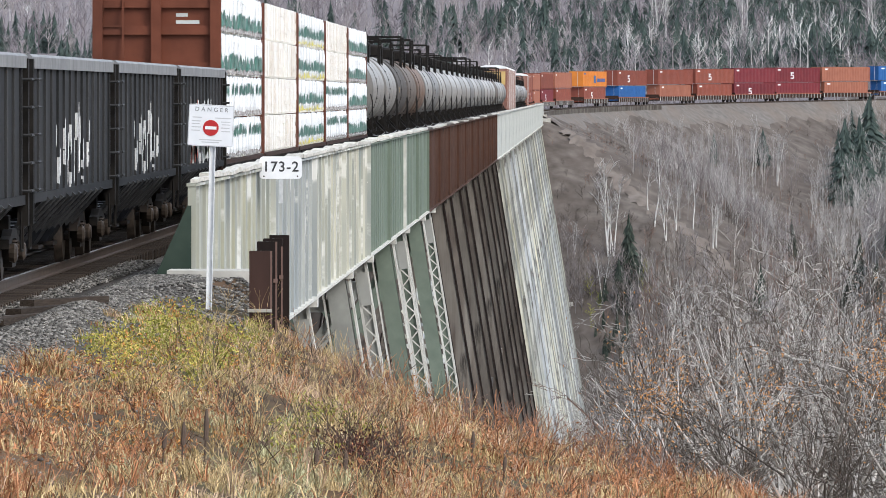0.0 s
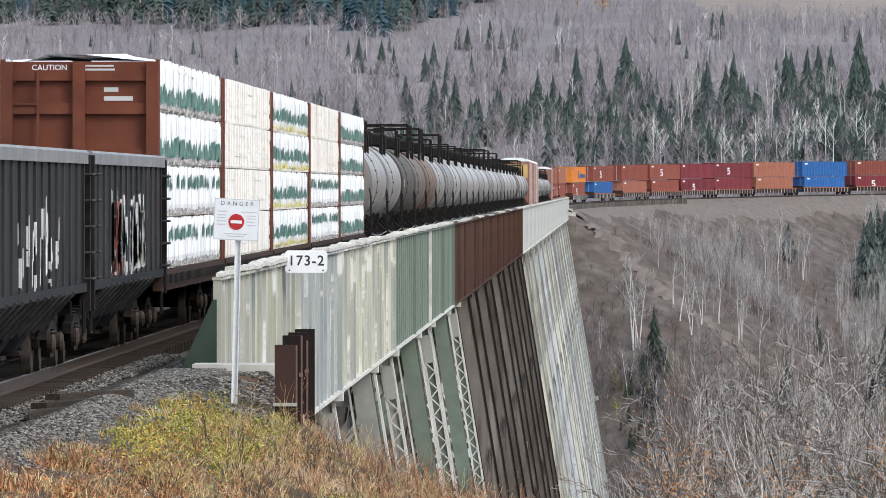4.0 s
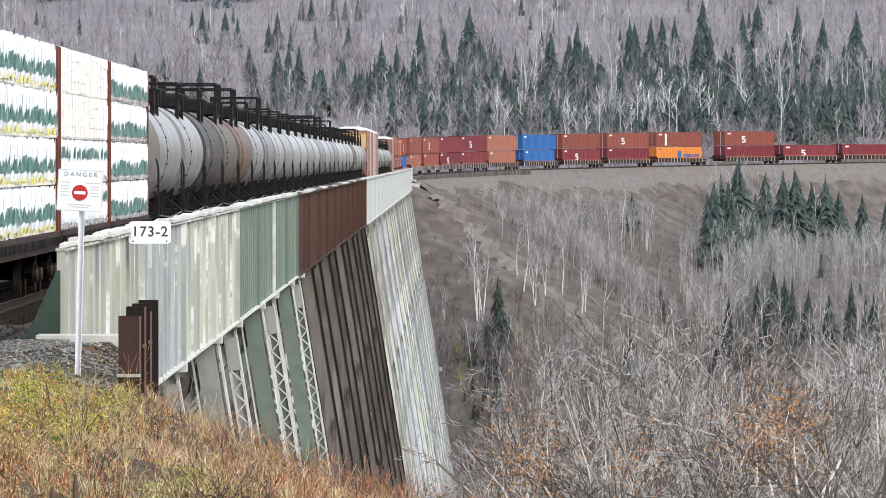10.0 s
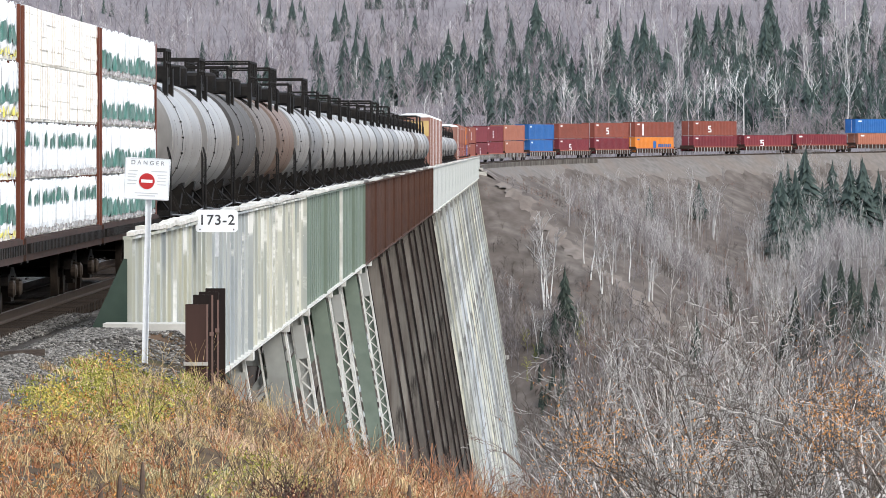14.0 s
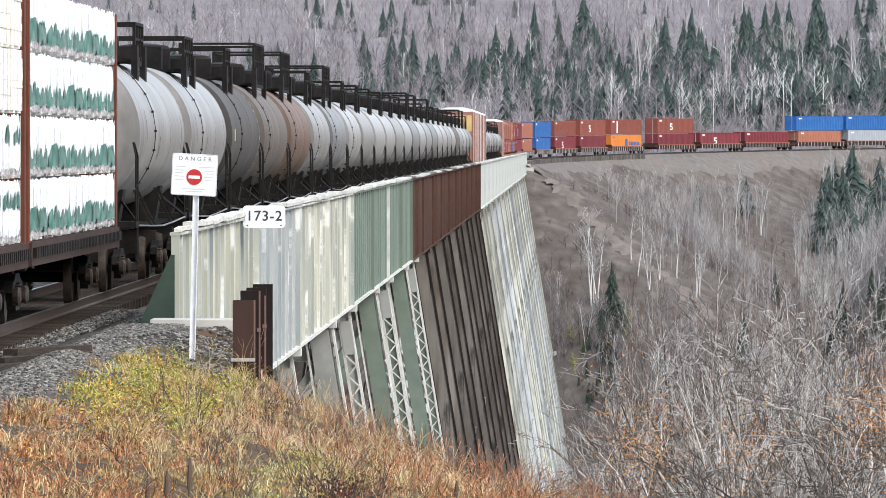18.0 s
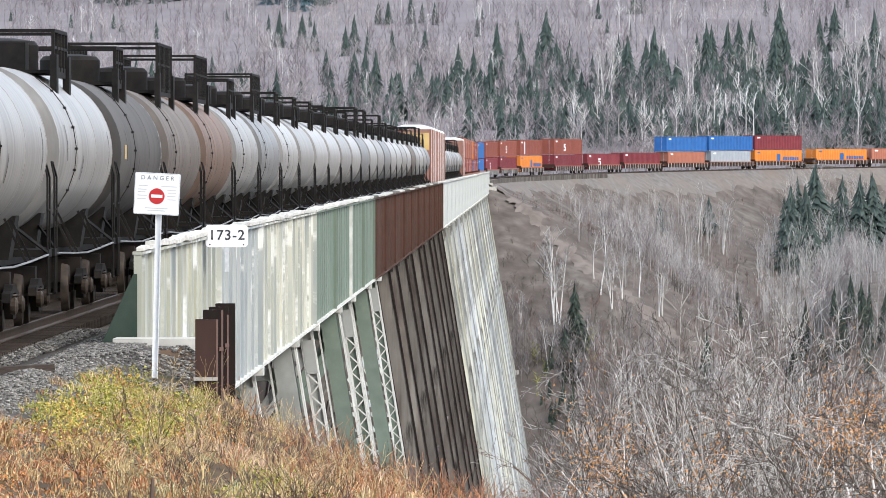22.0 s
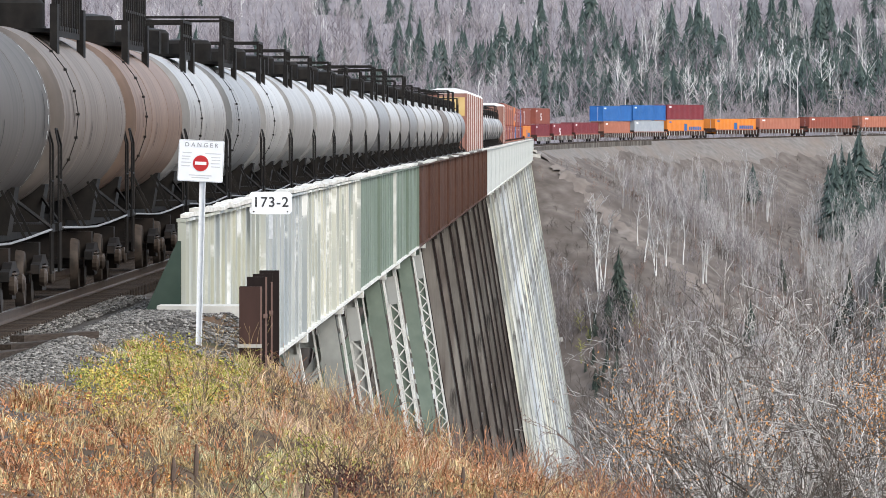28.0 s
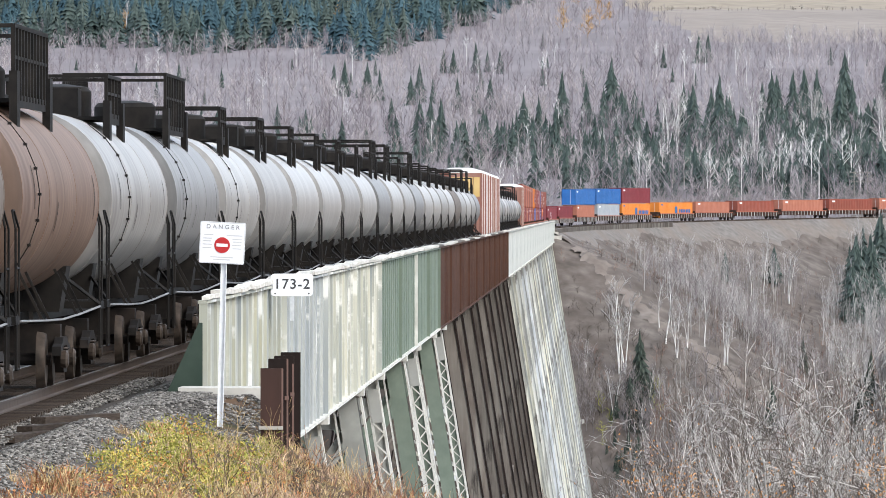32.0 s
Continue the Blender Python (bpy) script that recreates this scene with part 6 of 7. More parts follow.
    x, y = fan(240, 1490, 1620, 0.03, 0.13, 19)
    keep = (inside(x, y) < -12) & (cloudy(x, y, 22, 6) > 0)
    scatter("trackside_plum_brush", brooms, x[keep], y[keep], rnd.uniform(2.5, 5.5, keep.sum()), "hillplum", "purple-brown leafless thicket behind the track", "brush", (1.4, 2.2))


def build_far_bank():
    rnd = np.random.RandomState(8)
    stems = [bare_arrays(170 + s, 14, 0.0055, 0.35, 0.010, (1.0, 2.4)) for s in range(6)]
    bare = [bare_arrays(s, 22, 0.0075, 0.15, 0.009) for s in range(6)]
    spruces = [spruce_arrays(s + 50, 16, 0.15) for s in range(5)]
    # the pale stand above the trail
    x, y = fan(1900, 1300, 1500, 0.002, 0.034, 10)
    d, up = inside(x, y), above_trail(x, y)
    keep = (d > 11) & (up > 4 + 2 * rnd.normal(size=len(x))) & (x > 5) & (x < 38) & (cloudy(x, y, 14, 6) > -0.18 + 0.35 * smooth(26, 38, x))
    x, y, d = x[keep], y[keep], d[keep]
    high = rnd.uniform(3.5, 7.5, len(x)) * np.clip(0.3 + d / 28, 0.35, 1.1)
    light = rnd.rand(len(x)) < 0.5
    scatter("sapling_stand", stems, x[light], y[light], high[light], "palewood", "pale leafless saplings standing close on the far bank", "forest", (0.6, 1.0))
    scatter("sapling_stand", stems, x[~light], y[~light], high[~light] * 0.9, "fartwig", "grey leafless saplings standing close on the far bank", "forest", (0.7, 1.2))
    # low brush over the whole bank, dark in the ravine below the trail
    x, y = fan(7500, 1180, 1530, -0.012, 0.09, 17)
    d, up = inside(x, y), above_trail(x, y)
    thin = np.where(np.abs(up + 1) < 4, 0.03, np.where((up < 0) & (up > -14), 0.9, 1.0)) * np.where(d < 10, 0.6, 1.0)
    keep = (d > 6) & (rnd.rand(len(x)) < thin) & (cloudy(x, y, 12, 14) > -0.3)
    x, y, d, up = x[keep], y[keep], d[keep], up[keep]
    high = rnd.uniform(0.7, 2.3, len(x)) * np.clip(0.4 + d / 40, 0.5, 1.5)
    pick = cloudy(x, y, 17, 23) + 0.3 * rnd.normal(size=len(x)) - 0.5 * smooth(-10, -18, up) * (x < 14)
    for lo, hi, mat, words in ((-9, -0.2, "darktwig", "low dark brown brush on the far bank"), (-0.2, 0.15, "brush", "low reddish-brown brush on the far bank"), (0.15, 9, "fartwig", "low grey leafless brush on the far bank")):
        q = (pick > lo) & (pick <= hi)
        scatter("bank_brush", bare, x[q], y[q], high[q], mat, words, "brush", (1.2, 2.2))
    # taller wood lower down
    x, y = fan(3400, 1160, 1420, -0.006, 0.05, 11)
    d, up = inside(x, y), above_trail(x, y)
    keep = (d > 30) & (up < -13) & (cloudy(x, y, 20, 33) > -0.25 + 0.3 * smooth(12, 2, x))
    x, y = x[keep], y[keep]
    q = (rnd.rand(len(x)) < 0.3) & (x > 9)
    high = rnd.uniform(4, 8.5, len(x))
    scatter("lower_bank_wood", bare, x[~q], y[~q], high[~q], "fartwig", "grey leafless wood low on the far valley side", "forest", (0.7, 1.2))
    scatter("lower_bank_birches", stems, x[q], y[q], high[q], "palewood", "pale leafless stems low on the far valley side", "forest", (0.6, 1.0))
    q = (x < 8.5) & (rnd.rand(len(x)) < 0.55)
    scatter("ravine_brush", bare, x[q] + 0.7, y[q] + 2, high[q] * 0.7, "darktwig", "dark brown brush in the ravine", "brush", (1.0, 1.6))
    # young spruces and autumn bushes of the ravine and the slope
    x, y = rnd.uniform(2, 9.5, 30), rnd.uniform(1262, 1296, 30)
    scatter("ravine_spruces", spruces, x, y, rnd.uniform(2.0, 5.5, 30), "needle", "young dark spruces in the ravine", "forest", (1.0, 1.4))
    x, y = np.concatenate([rnd.uniform(8.5, 10.5, 7), rnd.uniform(0.0, 3.0, 7)]), np.concatenate([rnd.uniform(1284, 1292, 7), rnd.uniform(1276, 1290, 7)])
    scatter("autumn_bushes", bare, x, y, rnd.uniform(1.6, 3.2, 14), "leafgreen", "yellow-green autumn bushes on the far bank", "bush", (1.4, 2.0))
    x, y = fan(330, 1440, 1525, 0.031, 0.06, 61)
    d = inside(x, y)
    keep = (d > 14) & (d < 42) & (cloudy(x, y, 9, 4) > -0.15)
    scatter("slope_spruces", spruces, x[keep], y[keep], rnd.uniform(3.5, 8.5, keep.sum()), "hazeneedle", "dark spruces crowding the slope below the curve", "forest", (1.0, 1.5))
    x, y = fan(300, 1420, 1522, 0.031, 0.06, 62)
    keep = inside(x, y) > 12
    scatter("slope_birches", stems, x[keep], y[keep], rnd.uniform(5, 10, keep.sum()), "palewood", "pale stems among the spruces of the slope", "forest", (0.6, 1.0))
    x, y = fan(900, 1390, 1480, 0.028, 0.06, 63)
    keep = inside(x, y) > 32
    scatter("slope_stand", stems, x[keep], y[keep], rnd.uniform(4, 7.5, keep.sum()), "palewood", "pale leafless stand at the foot of the spruces", "forest", (0.7, 1.1))
    # the spur that runs out into the valley
    x, y = fan(2300, 1010, 1260, 0.022, 0.09, 13)
    q = rnd.rand(len(x)) < 0.55
    high = rnd.uniform(3.5, 6.5, len(x))
    scatter("spur_wood", stems, x[q], y[q], high[q], "palewood", "pale leafless wood on the spur", "forest", (0.7, 1.1))
    scatter("spur_wood", bare, x[~q], y[~q], high[~q] * 0.9, "fartwig", "grey leafless wood on the spur", "forest", (0.8, 1.3))
    x, y = fan(90, 1020, 1110, 0.030, 0.09, 12)
    keep = cloudy(x, y, 11, 5) > 0.02
    x, y = x[keep], y[keep]
    scatter("spur_spruces", spruces, x, y, rnd.uniform(2, 4.5, len(x)), "needle", "dark spruces on the wooded spur", "forest", (1.0, 1.4))
    x, y = fan(1000, 560, 1060, -0.12, 0.12, 15)
    scatter("valley_floor_wood", bare, x, y, rnd.uniform(6, 11, len(x)), "fartwig", "grey leafless wood on the valley floor", "forest")


build_hill_woods()
build_far_bank()

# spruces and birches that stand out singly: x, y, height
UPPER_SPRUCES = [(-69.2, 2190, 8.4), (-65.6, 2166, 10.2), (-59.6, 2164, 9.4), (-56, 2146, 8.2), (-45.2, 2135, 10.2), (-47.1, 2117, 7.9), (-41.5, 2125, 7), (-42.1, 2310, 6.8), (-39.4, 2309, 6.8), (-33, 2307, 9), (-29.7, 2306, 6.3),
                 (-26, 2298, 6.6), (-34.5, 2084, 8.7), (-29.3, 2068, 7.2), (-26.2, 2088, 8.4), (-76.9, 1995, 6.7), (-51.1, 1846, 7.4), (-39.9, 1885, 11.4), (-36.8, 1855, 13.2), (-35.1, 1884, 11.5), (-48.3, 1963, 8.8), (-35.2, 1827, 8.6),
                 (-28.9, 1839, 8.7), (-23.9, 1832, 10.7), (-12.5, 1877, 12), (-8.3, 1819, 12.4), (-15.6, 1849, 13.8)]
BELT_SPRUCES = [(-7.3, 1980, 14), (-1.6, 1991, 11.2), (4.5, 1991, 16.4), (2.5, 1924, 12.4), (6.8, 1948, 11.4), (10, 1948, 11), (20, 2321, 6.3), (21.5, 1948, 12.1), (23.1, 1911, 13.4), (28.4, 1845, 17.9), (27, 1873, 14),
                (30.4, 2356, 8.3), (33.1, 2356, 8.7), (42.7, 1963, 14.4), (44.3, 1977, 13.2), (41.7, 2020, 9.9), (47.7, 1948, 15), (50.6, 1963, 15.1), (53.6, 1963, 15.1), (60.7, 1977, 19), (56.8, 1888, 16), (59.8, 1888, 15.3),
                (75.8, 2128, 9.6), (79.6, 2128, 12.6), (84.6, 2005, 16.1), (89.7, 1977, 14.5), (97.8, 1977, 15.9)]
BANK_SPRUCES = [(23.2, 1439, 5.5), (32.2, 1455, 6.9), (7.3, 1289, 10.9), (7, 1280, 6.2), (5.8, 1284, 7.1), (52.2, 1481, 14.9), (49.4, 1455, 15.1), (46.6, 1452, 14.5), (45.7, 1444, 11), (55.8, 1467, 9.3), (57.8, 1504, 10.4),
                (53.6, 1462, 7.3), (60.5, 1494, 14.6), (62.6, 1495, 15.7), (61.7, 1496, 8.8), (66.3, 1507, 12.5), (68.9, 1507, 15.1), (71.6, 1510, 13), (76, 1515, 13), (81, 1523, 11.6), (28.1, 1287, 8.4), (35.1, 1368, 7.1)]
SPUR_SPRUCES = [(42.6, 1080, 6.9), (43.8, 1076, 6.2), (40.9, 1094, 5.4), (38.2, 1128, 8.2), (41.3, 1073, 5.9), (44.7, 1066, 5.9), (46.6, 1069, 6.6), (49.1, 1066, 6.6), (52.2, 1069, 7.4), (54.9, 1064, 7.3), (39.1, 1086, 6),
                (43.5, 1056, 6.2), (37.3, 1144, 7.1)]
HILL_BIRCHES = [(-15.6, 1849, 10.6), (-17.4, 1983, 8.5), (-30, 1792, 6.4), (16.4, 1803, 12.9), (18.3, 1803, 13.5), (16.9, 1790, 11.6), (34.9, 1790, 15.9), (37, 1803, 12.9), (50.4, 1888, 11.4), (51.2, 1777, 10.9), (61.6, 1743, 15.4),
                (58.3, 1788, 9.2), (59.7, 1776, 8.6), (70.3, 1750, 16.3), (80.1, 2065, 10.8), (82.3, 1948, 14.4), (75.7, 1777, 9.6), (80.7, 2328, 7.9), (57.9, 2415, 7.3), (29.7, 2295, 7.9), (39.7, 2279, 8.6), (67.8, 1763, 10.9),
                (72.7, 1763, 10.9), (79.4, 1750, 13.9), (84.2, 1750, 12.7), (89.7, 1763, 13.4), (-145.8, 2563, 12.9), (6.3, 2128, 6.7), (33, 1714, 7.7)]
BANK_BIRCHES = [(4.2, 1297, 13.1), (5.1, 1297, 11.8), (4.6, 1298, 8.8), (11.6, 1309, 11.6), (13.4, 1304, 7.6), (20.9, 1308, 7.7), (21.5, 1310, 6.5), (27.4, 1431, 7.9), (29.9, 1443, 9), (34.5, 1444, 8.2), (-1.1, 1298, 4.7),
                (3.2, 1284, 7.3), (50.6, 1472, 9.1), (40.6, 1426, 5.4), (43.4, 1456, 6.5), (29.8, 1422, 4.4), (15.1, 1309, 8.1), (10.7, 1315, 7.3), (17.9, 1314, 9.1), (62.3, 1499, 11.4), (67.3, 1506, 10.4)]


def spruce_thing(seed, far):
    o = thing("spruce", pose(0, 0, 0), "dark green pointed spruce tree on the far slope", "tree", "spruces")
    v = spruce_arrays(seed, 26, 0.18, 8).reshape(-1, 3)
    # far crowns take the needle colour with haze in it
    t = raw("crown", v, np.arange(len(v)).reshape(-1, 3), ["hazeneedle" if far else "needle"])
    t.parent = o
    v, f = limb_mesh([(Vector((0, 0, -0.05)), Vector((0, 0, 0.5)), 0.013, 0.008), (Vector((0, 0, 0.5)), Vector((0, 0, 0.95)), 0.008, 0.002)], 0, 6)
    t = raw("trunk", v, f, ["bark"])
    t.parent = o
    return o


def chain_part(name, line, mat, parent):
    """A stem in one piece through points with radii."""
    v = [tuple(p + Vector((math.cos(a), math.sin(a), 0)) * r) for p, r in line for a in (0, 1.26, 2.51, 3.77, 5.03)]
    t = raw(name, v, [(5 * j + k, 5 * j + (k + 1) % 5, 5 * j + 5 + (k + 1) % 5, 5 * j + 5 + k) for j in range(len(line) - 1) for k in range(5)], [mat])
    t.parent = parent
    return t


def birch_thing(seed, stems):
    o = thing("birch", pose(0, 0, 0), "slender leafless white-barked birch tree on the far slope", "tree", "birches")
    rnd, crown = random.Random(seed), []
    for _ in range(stems):
        line = []
        p, d, r = Vector((0, 0, -0.03)), Vector((rnd.gauss(0, 0.10), rnd.gauss(0, 0.10), 1)).normalized(), 0.014
        for i in range(8):
            d = (d + Vector((rnd.gauss(0, 0.05), rnd.gauss(0, 0.05), 0.06))).normalized()
            q = p + d * 0.125
            line.append((p, max(r, 0.005)))
            r *= 0.82
            if i > 2:
                for _ in range(3):
                    e = (d + Vector((rnd.gauss(0, 0.6), rnd.gauss(0, 0.6), rnd.uniform(0.1, 0.6)))).normalized()
                    crook(rnd, q, e, rnd.uniform(0.10, 0.24), r * 0.6, 1, crown, -0.03, 3, 0.14)
            p = q
        chain_part("trunk", line + [(p, 0.004)], "birchbark", o)
    v, f = limb_mesh([s[:4] for s in crown], 0.0036)
    t = raw("crown", v, f, ["palewood"])
    t.parent = o
    return o


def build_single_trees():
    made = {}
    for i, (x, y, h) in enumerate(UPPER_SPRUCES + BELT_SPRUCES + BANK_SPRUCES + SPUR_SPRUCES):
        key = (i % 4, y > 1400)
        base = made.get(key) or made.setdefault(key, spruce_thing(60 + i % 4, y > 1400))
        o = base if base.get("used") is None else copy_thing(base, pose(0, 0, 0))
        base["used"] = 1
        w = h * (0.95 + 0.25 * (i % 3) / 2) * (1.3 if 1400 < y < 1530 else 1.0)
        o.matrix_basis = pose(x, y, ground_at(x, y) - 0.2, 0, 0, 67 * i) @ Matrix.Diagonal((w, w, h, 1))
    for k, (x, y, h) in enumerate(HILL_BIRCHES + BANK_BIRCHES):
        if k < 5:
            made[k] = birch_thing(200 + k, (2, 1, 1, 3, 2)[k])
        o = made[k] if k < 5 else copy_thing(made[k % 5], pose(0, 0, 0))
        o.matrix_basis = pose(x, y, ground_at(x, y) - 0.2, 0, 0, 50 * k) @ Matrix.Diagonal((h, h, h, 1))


build_single_trees()


def build_trail():
    """A worn, paler scar that runs down the far bank."""
    n = 70
    u = np.linspace(0, len(TRAIL) - 1, n)
    xs, ys = [np.interp(u, range(len(TRAIL)), [q[k] for q in TRAIL]) for k in (0, 1)]
    v = []
    for i, (x, y) in enumerate(zip(xs, ys)):
        w = 2.3 + 0.9 * math.sin(i * 0.9) + 0.7 * math.sin(i * 2.3)
        for a in (-w, 0, w):
            v.append((x + a * 0.4, y + a, ground_at(x + a * 0.4, y + a) + 1.2 * float(bumps(np.array([x + a * 0.4]), np.array([y + a]), 9.0)[0]) + 0.36 + 0.14 * math.sin(i * 1.7) - 0.4 * (a != 0)))
    f = [(3 * i + k, 3 * i + k + 1, 3 * i + k + 4, 3 * i + k + 3) for i in range(n - 1) for k in (0, 1)]
    tagged(raw("bank_trail", v, f, ["trail"]), "pale worn earth trail down the far bank", "trail", kind="structure")


build_trail()


def build_pole():
    x, y = 51.6, 1580.0
    z = ground_at(x, y)
    o = thing("utility_pole", pose(x, y, z), "grey timber H-frame utility pole with crossarms beside the track", "utility pole")
    for dx in (-1.3, 1.3):
        part("post", Geo().tube((dx, 0, -0.5), (dx, 0, 8.6), 0.11, 0.08, 8), "bark", o)
    for h in (6.6, 7.6, 8.3):
        part("crossarm", Geo().beam((-2.2, 0.1, h), (2.2, 0.1, h), 0.1, 0.14), "bark", o)
    for dx in (-2.0, -0.7, 0.7, 2.0):
        part("insulator", Geo().tube((dx, 0.1, 8.37), (dx, 0.1, 8.6), 0.05, 0.03, 6), "galv", o)


build_pole()


def sapling_thing(seed, stems, twig, spread):
    o = thing("bare_sapling", pose(0, 0, 0), "leafless grey sapling with crooked tangled branches in the gully", "tree", "saplings of the gully")
    segs = shrub_segments(seed, stems, 3, spread, 0.2)
    main = [s for s in segs if s[4] == 3]
    for i in range(stems):
        chain = main[6 * i:6 * i + 6]
        chain_part("stem", [(chain[0][0], chain[0][2])] + [(s[1], s[3]) for s in chain], "paletwig" if (i + seed) % 3 == 0 else "bark", o)
    v, f = limb_mesh([s[:4] for s in segs if s[4] < 3], 0.0012)
    t = raw("crown", v, f, [twig])
    t.parent = o
    return o


def build_near_thicket():
    """Bare saplings that stand up out of the gully beside the viaduct, and the thicket behind them."""
    rnd = random.Random(12)
    made = [sapling_thing(300 + k, (2, 3, 2, 1, 3, 2)[k], ("twig", "darktwig", "darktwig", "paletwig", "darktwig", "twig")[k], (0.22, 0.3, 0.4, 0.2, 0.3, 0.45)[k]) for k in range(6)]
    used, n = set(), 0
    while n < 32:
        y, b = rnd.uniform(122, 190), rnd.uniform(0.006, 0.056)
        x = b * y
        drop = rnd.uniform(0.0205, 0.040) + 0.014 * max(0.0, 1 - b / 0.02)
        g = ground_at(x, y)
        h = EYE - drop * y - g
        if not 1.6 < h < 9:
            continue
        k = rnd.randrange(6)
        o = made[k] if k not in used else copy_thing(made[k], pose(0, 0, 0))
        used.add(k)
        w = h * rnd.uniform(0.9, 1.25)
        o.matrix_basis = pose(x, y, g - 0.1, rnd.uniform(-7, 7), rnd.uniform(-7, 7), rnd.uniform(0, 360)) @ Matrix.Diagonal((w, w, h, 1))
        n += 1
    for k in range(6):
        if k not in used:
            made[k].matrix_basis = pose(14 + k, 150, ground_at(14 + k, 150)) @ Matrix.Diagonal((4, 4, 4, 1))
    shrubs = [ribbon_arrays(shrub_segments(400 + k, (3, 2, 4, 2, 3)[k], 3 if k != 2 else 2, (0.16, 0.2, 0.3, 0.12, 0.25)[k], 0.16), k, 0.0011) for k in range(5)]
    q = np.random.RandomState(77)
    for count, mat, seed, words in ((95, "twig", 1, "grey leafless thicket filling the gully"), (120, "darktwig", 2, "dark brown leafless thicket filling the gully"), (26, "brush", 3, "reddish leafless thicket filling the gully"),
                                    (40, "paletwig", 4, "pale leafless stems rising from the gully")):
        y = 170 + 300 * q.rand(count)
        b = q.uniform(0.0065, 0.056, count)
        x = b * y
        g = land(x, y)
        drop = q.uniform(0.0208, 0.040, count) + 0.010 * np.maximum(0, 1 - b / 0.016) - (0.002 if mat == "paletwig" else 0)
        h = EYE - drop * y - g
        ok = h > 2
        scatter("gully_thicket", shrubs, x[ok], y[ok], h[ok], mat, words, "thicket", (0.6, 0.95), seed)
    leaf = []
    for cx, cy, cz in ((1.1, 132, -2.1), (1.25, 132, -2.4), (5.2, 132, -1.6), (5.6, 132, -1.75), (4.8, 132, -1.9), (2.9, 132, -2.4)):
        for _ in range(520):
            p = Vector((cx + rnd.gauss(0, 0.42), cy + rnd.gauss(0, 0.6), cz + rnd.gauss(0, 0.5)))
            a, b = Vector((rnd.gauss(0, 1), rnd.gauss(0, 1), rnd.gauss(0, 1))).normalized() * 0.036, Vector((rnd.gauss(0, 1), rnd.gauss(0, 1), rnd.gauss(0, 1))).normalized() * 0.04
            leaf.append([p, p + a, p + b])
    v = np.array([[tuple(q) for q in t] for t in leaf]).reshape(-1, 3)
    tagged(raw("orange_leaves", v, np.arange(len(v)).reshape(-1, 3), ["orangeleaf"]), "last orange leaves on the gully saplings", "leaves", kind="stuff")


build_near_thicket()


# ---- the grassy bank ----
def gravel_edge(x, y, wobble):
    return (x < -6.85 + 0.6 * smooth(84, 92, y) + 0.6 * wobble) | ((x < -4.95 + 0.3 * wobble) & (y > 118.5 + wobble) & (y < 131))


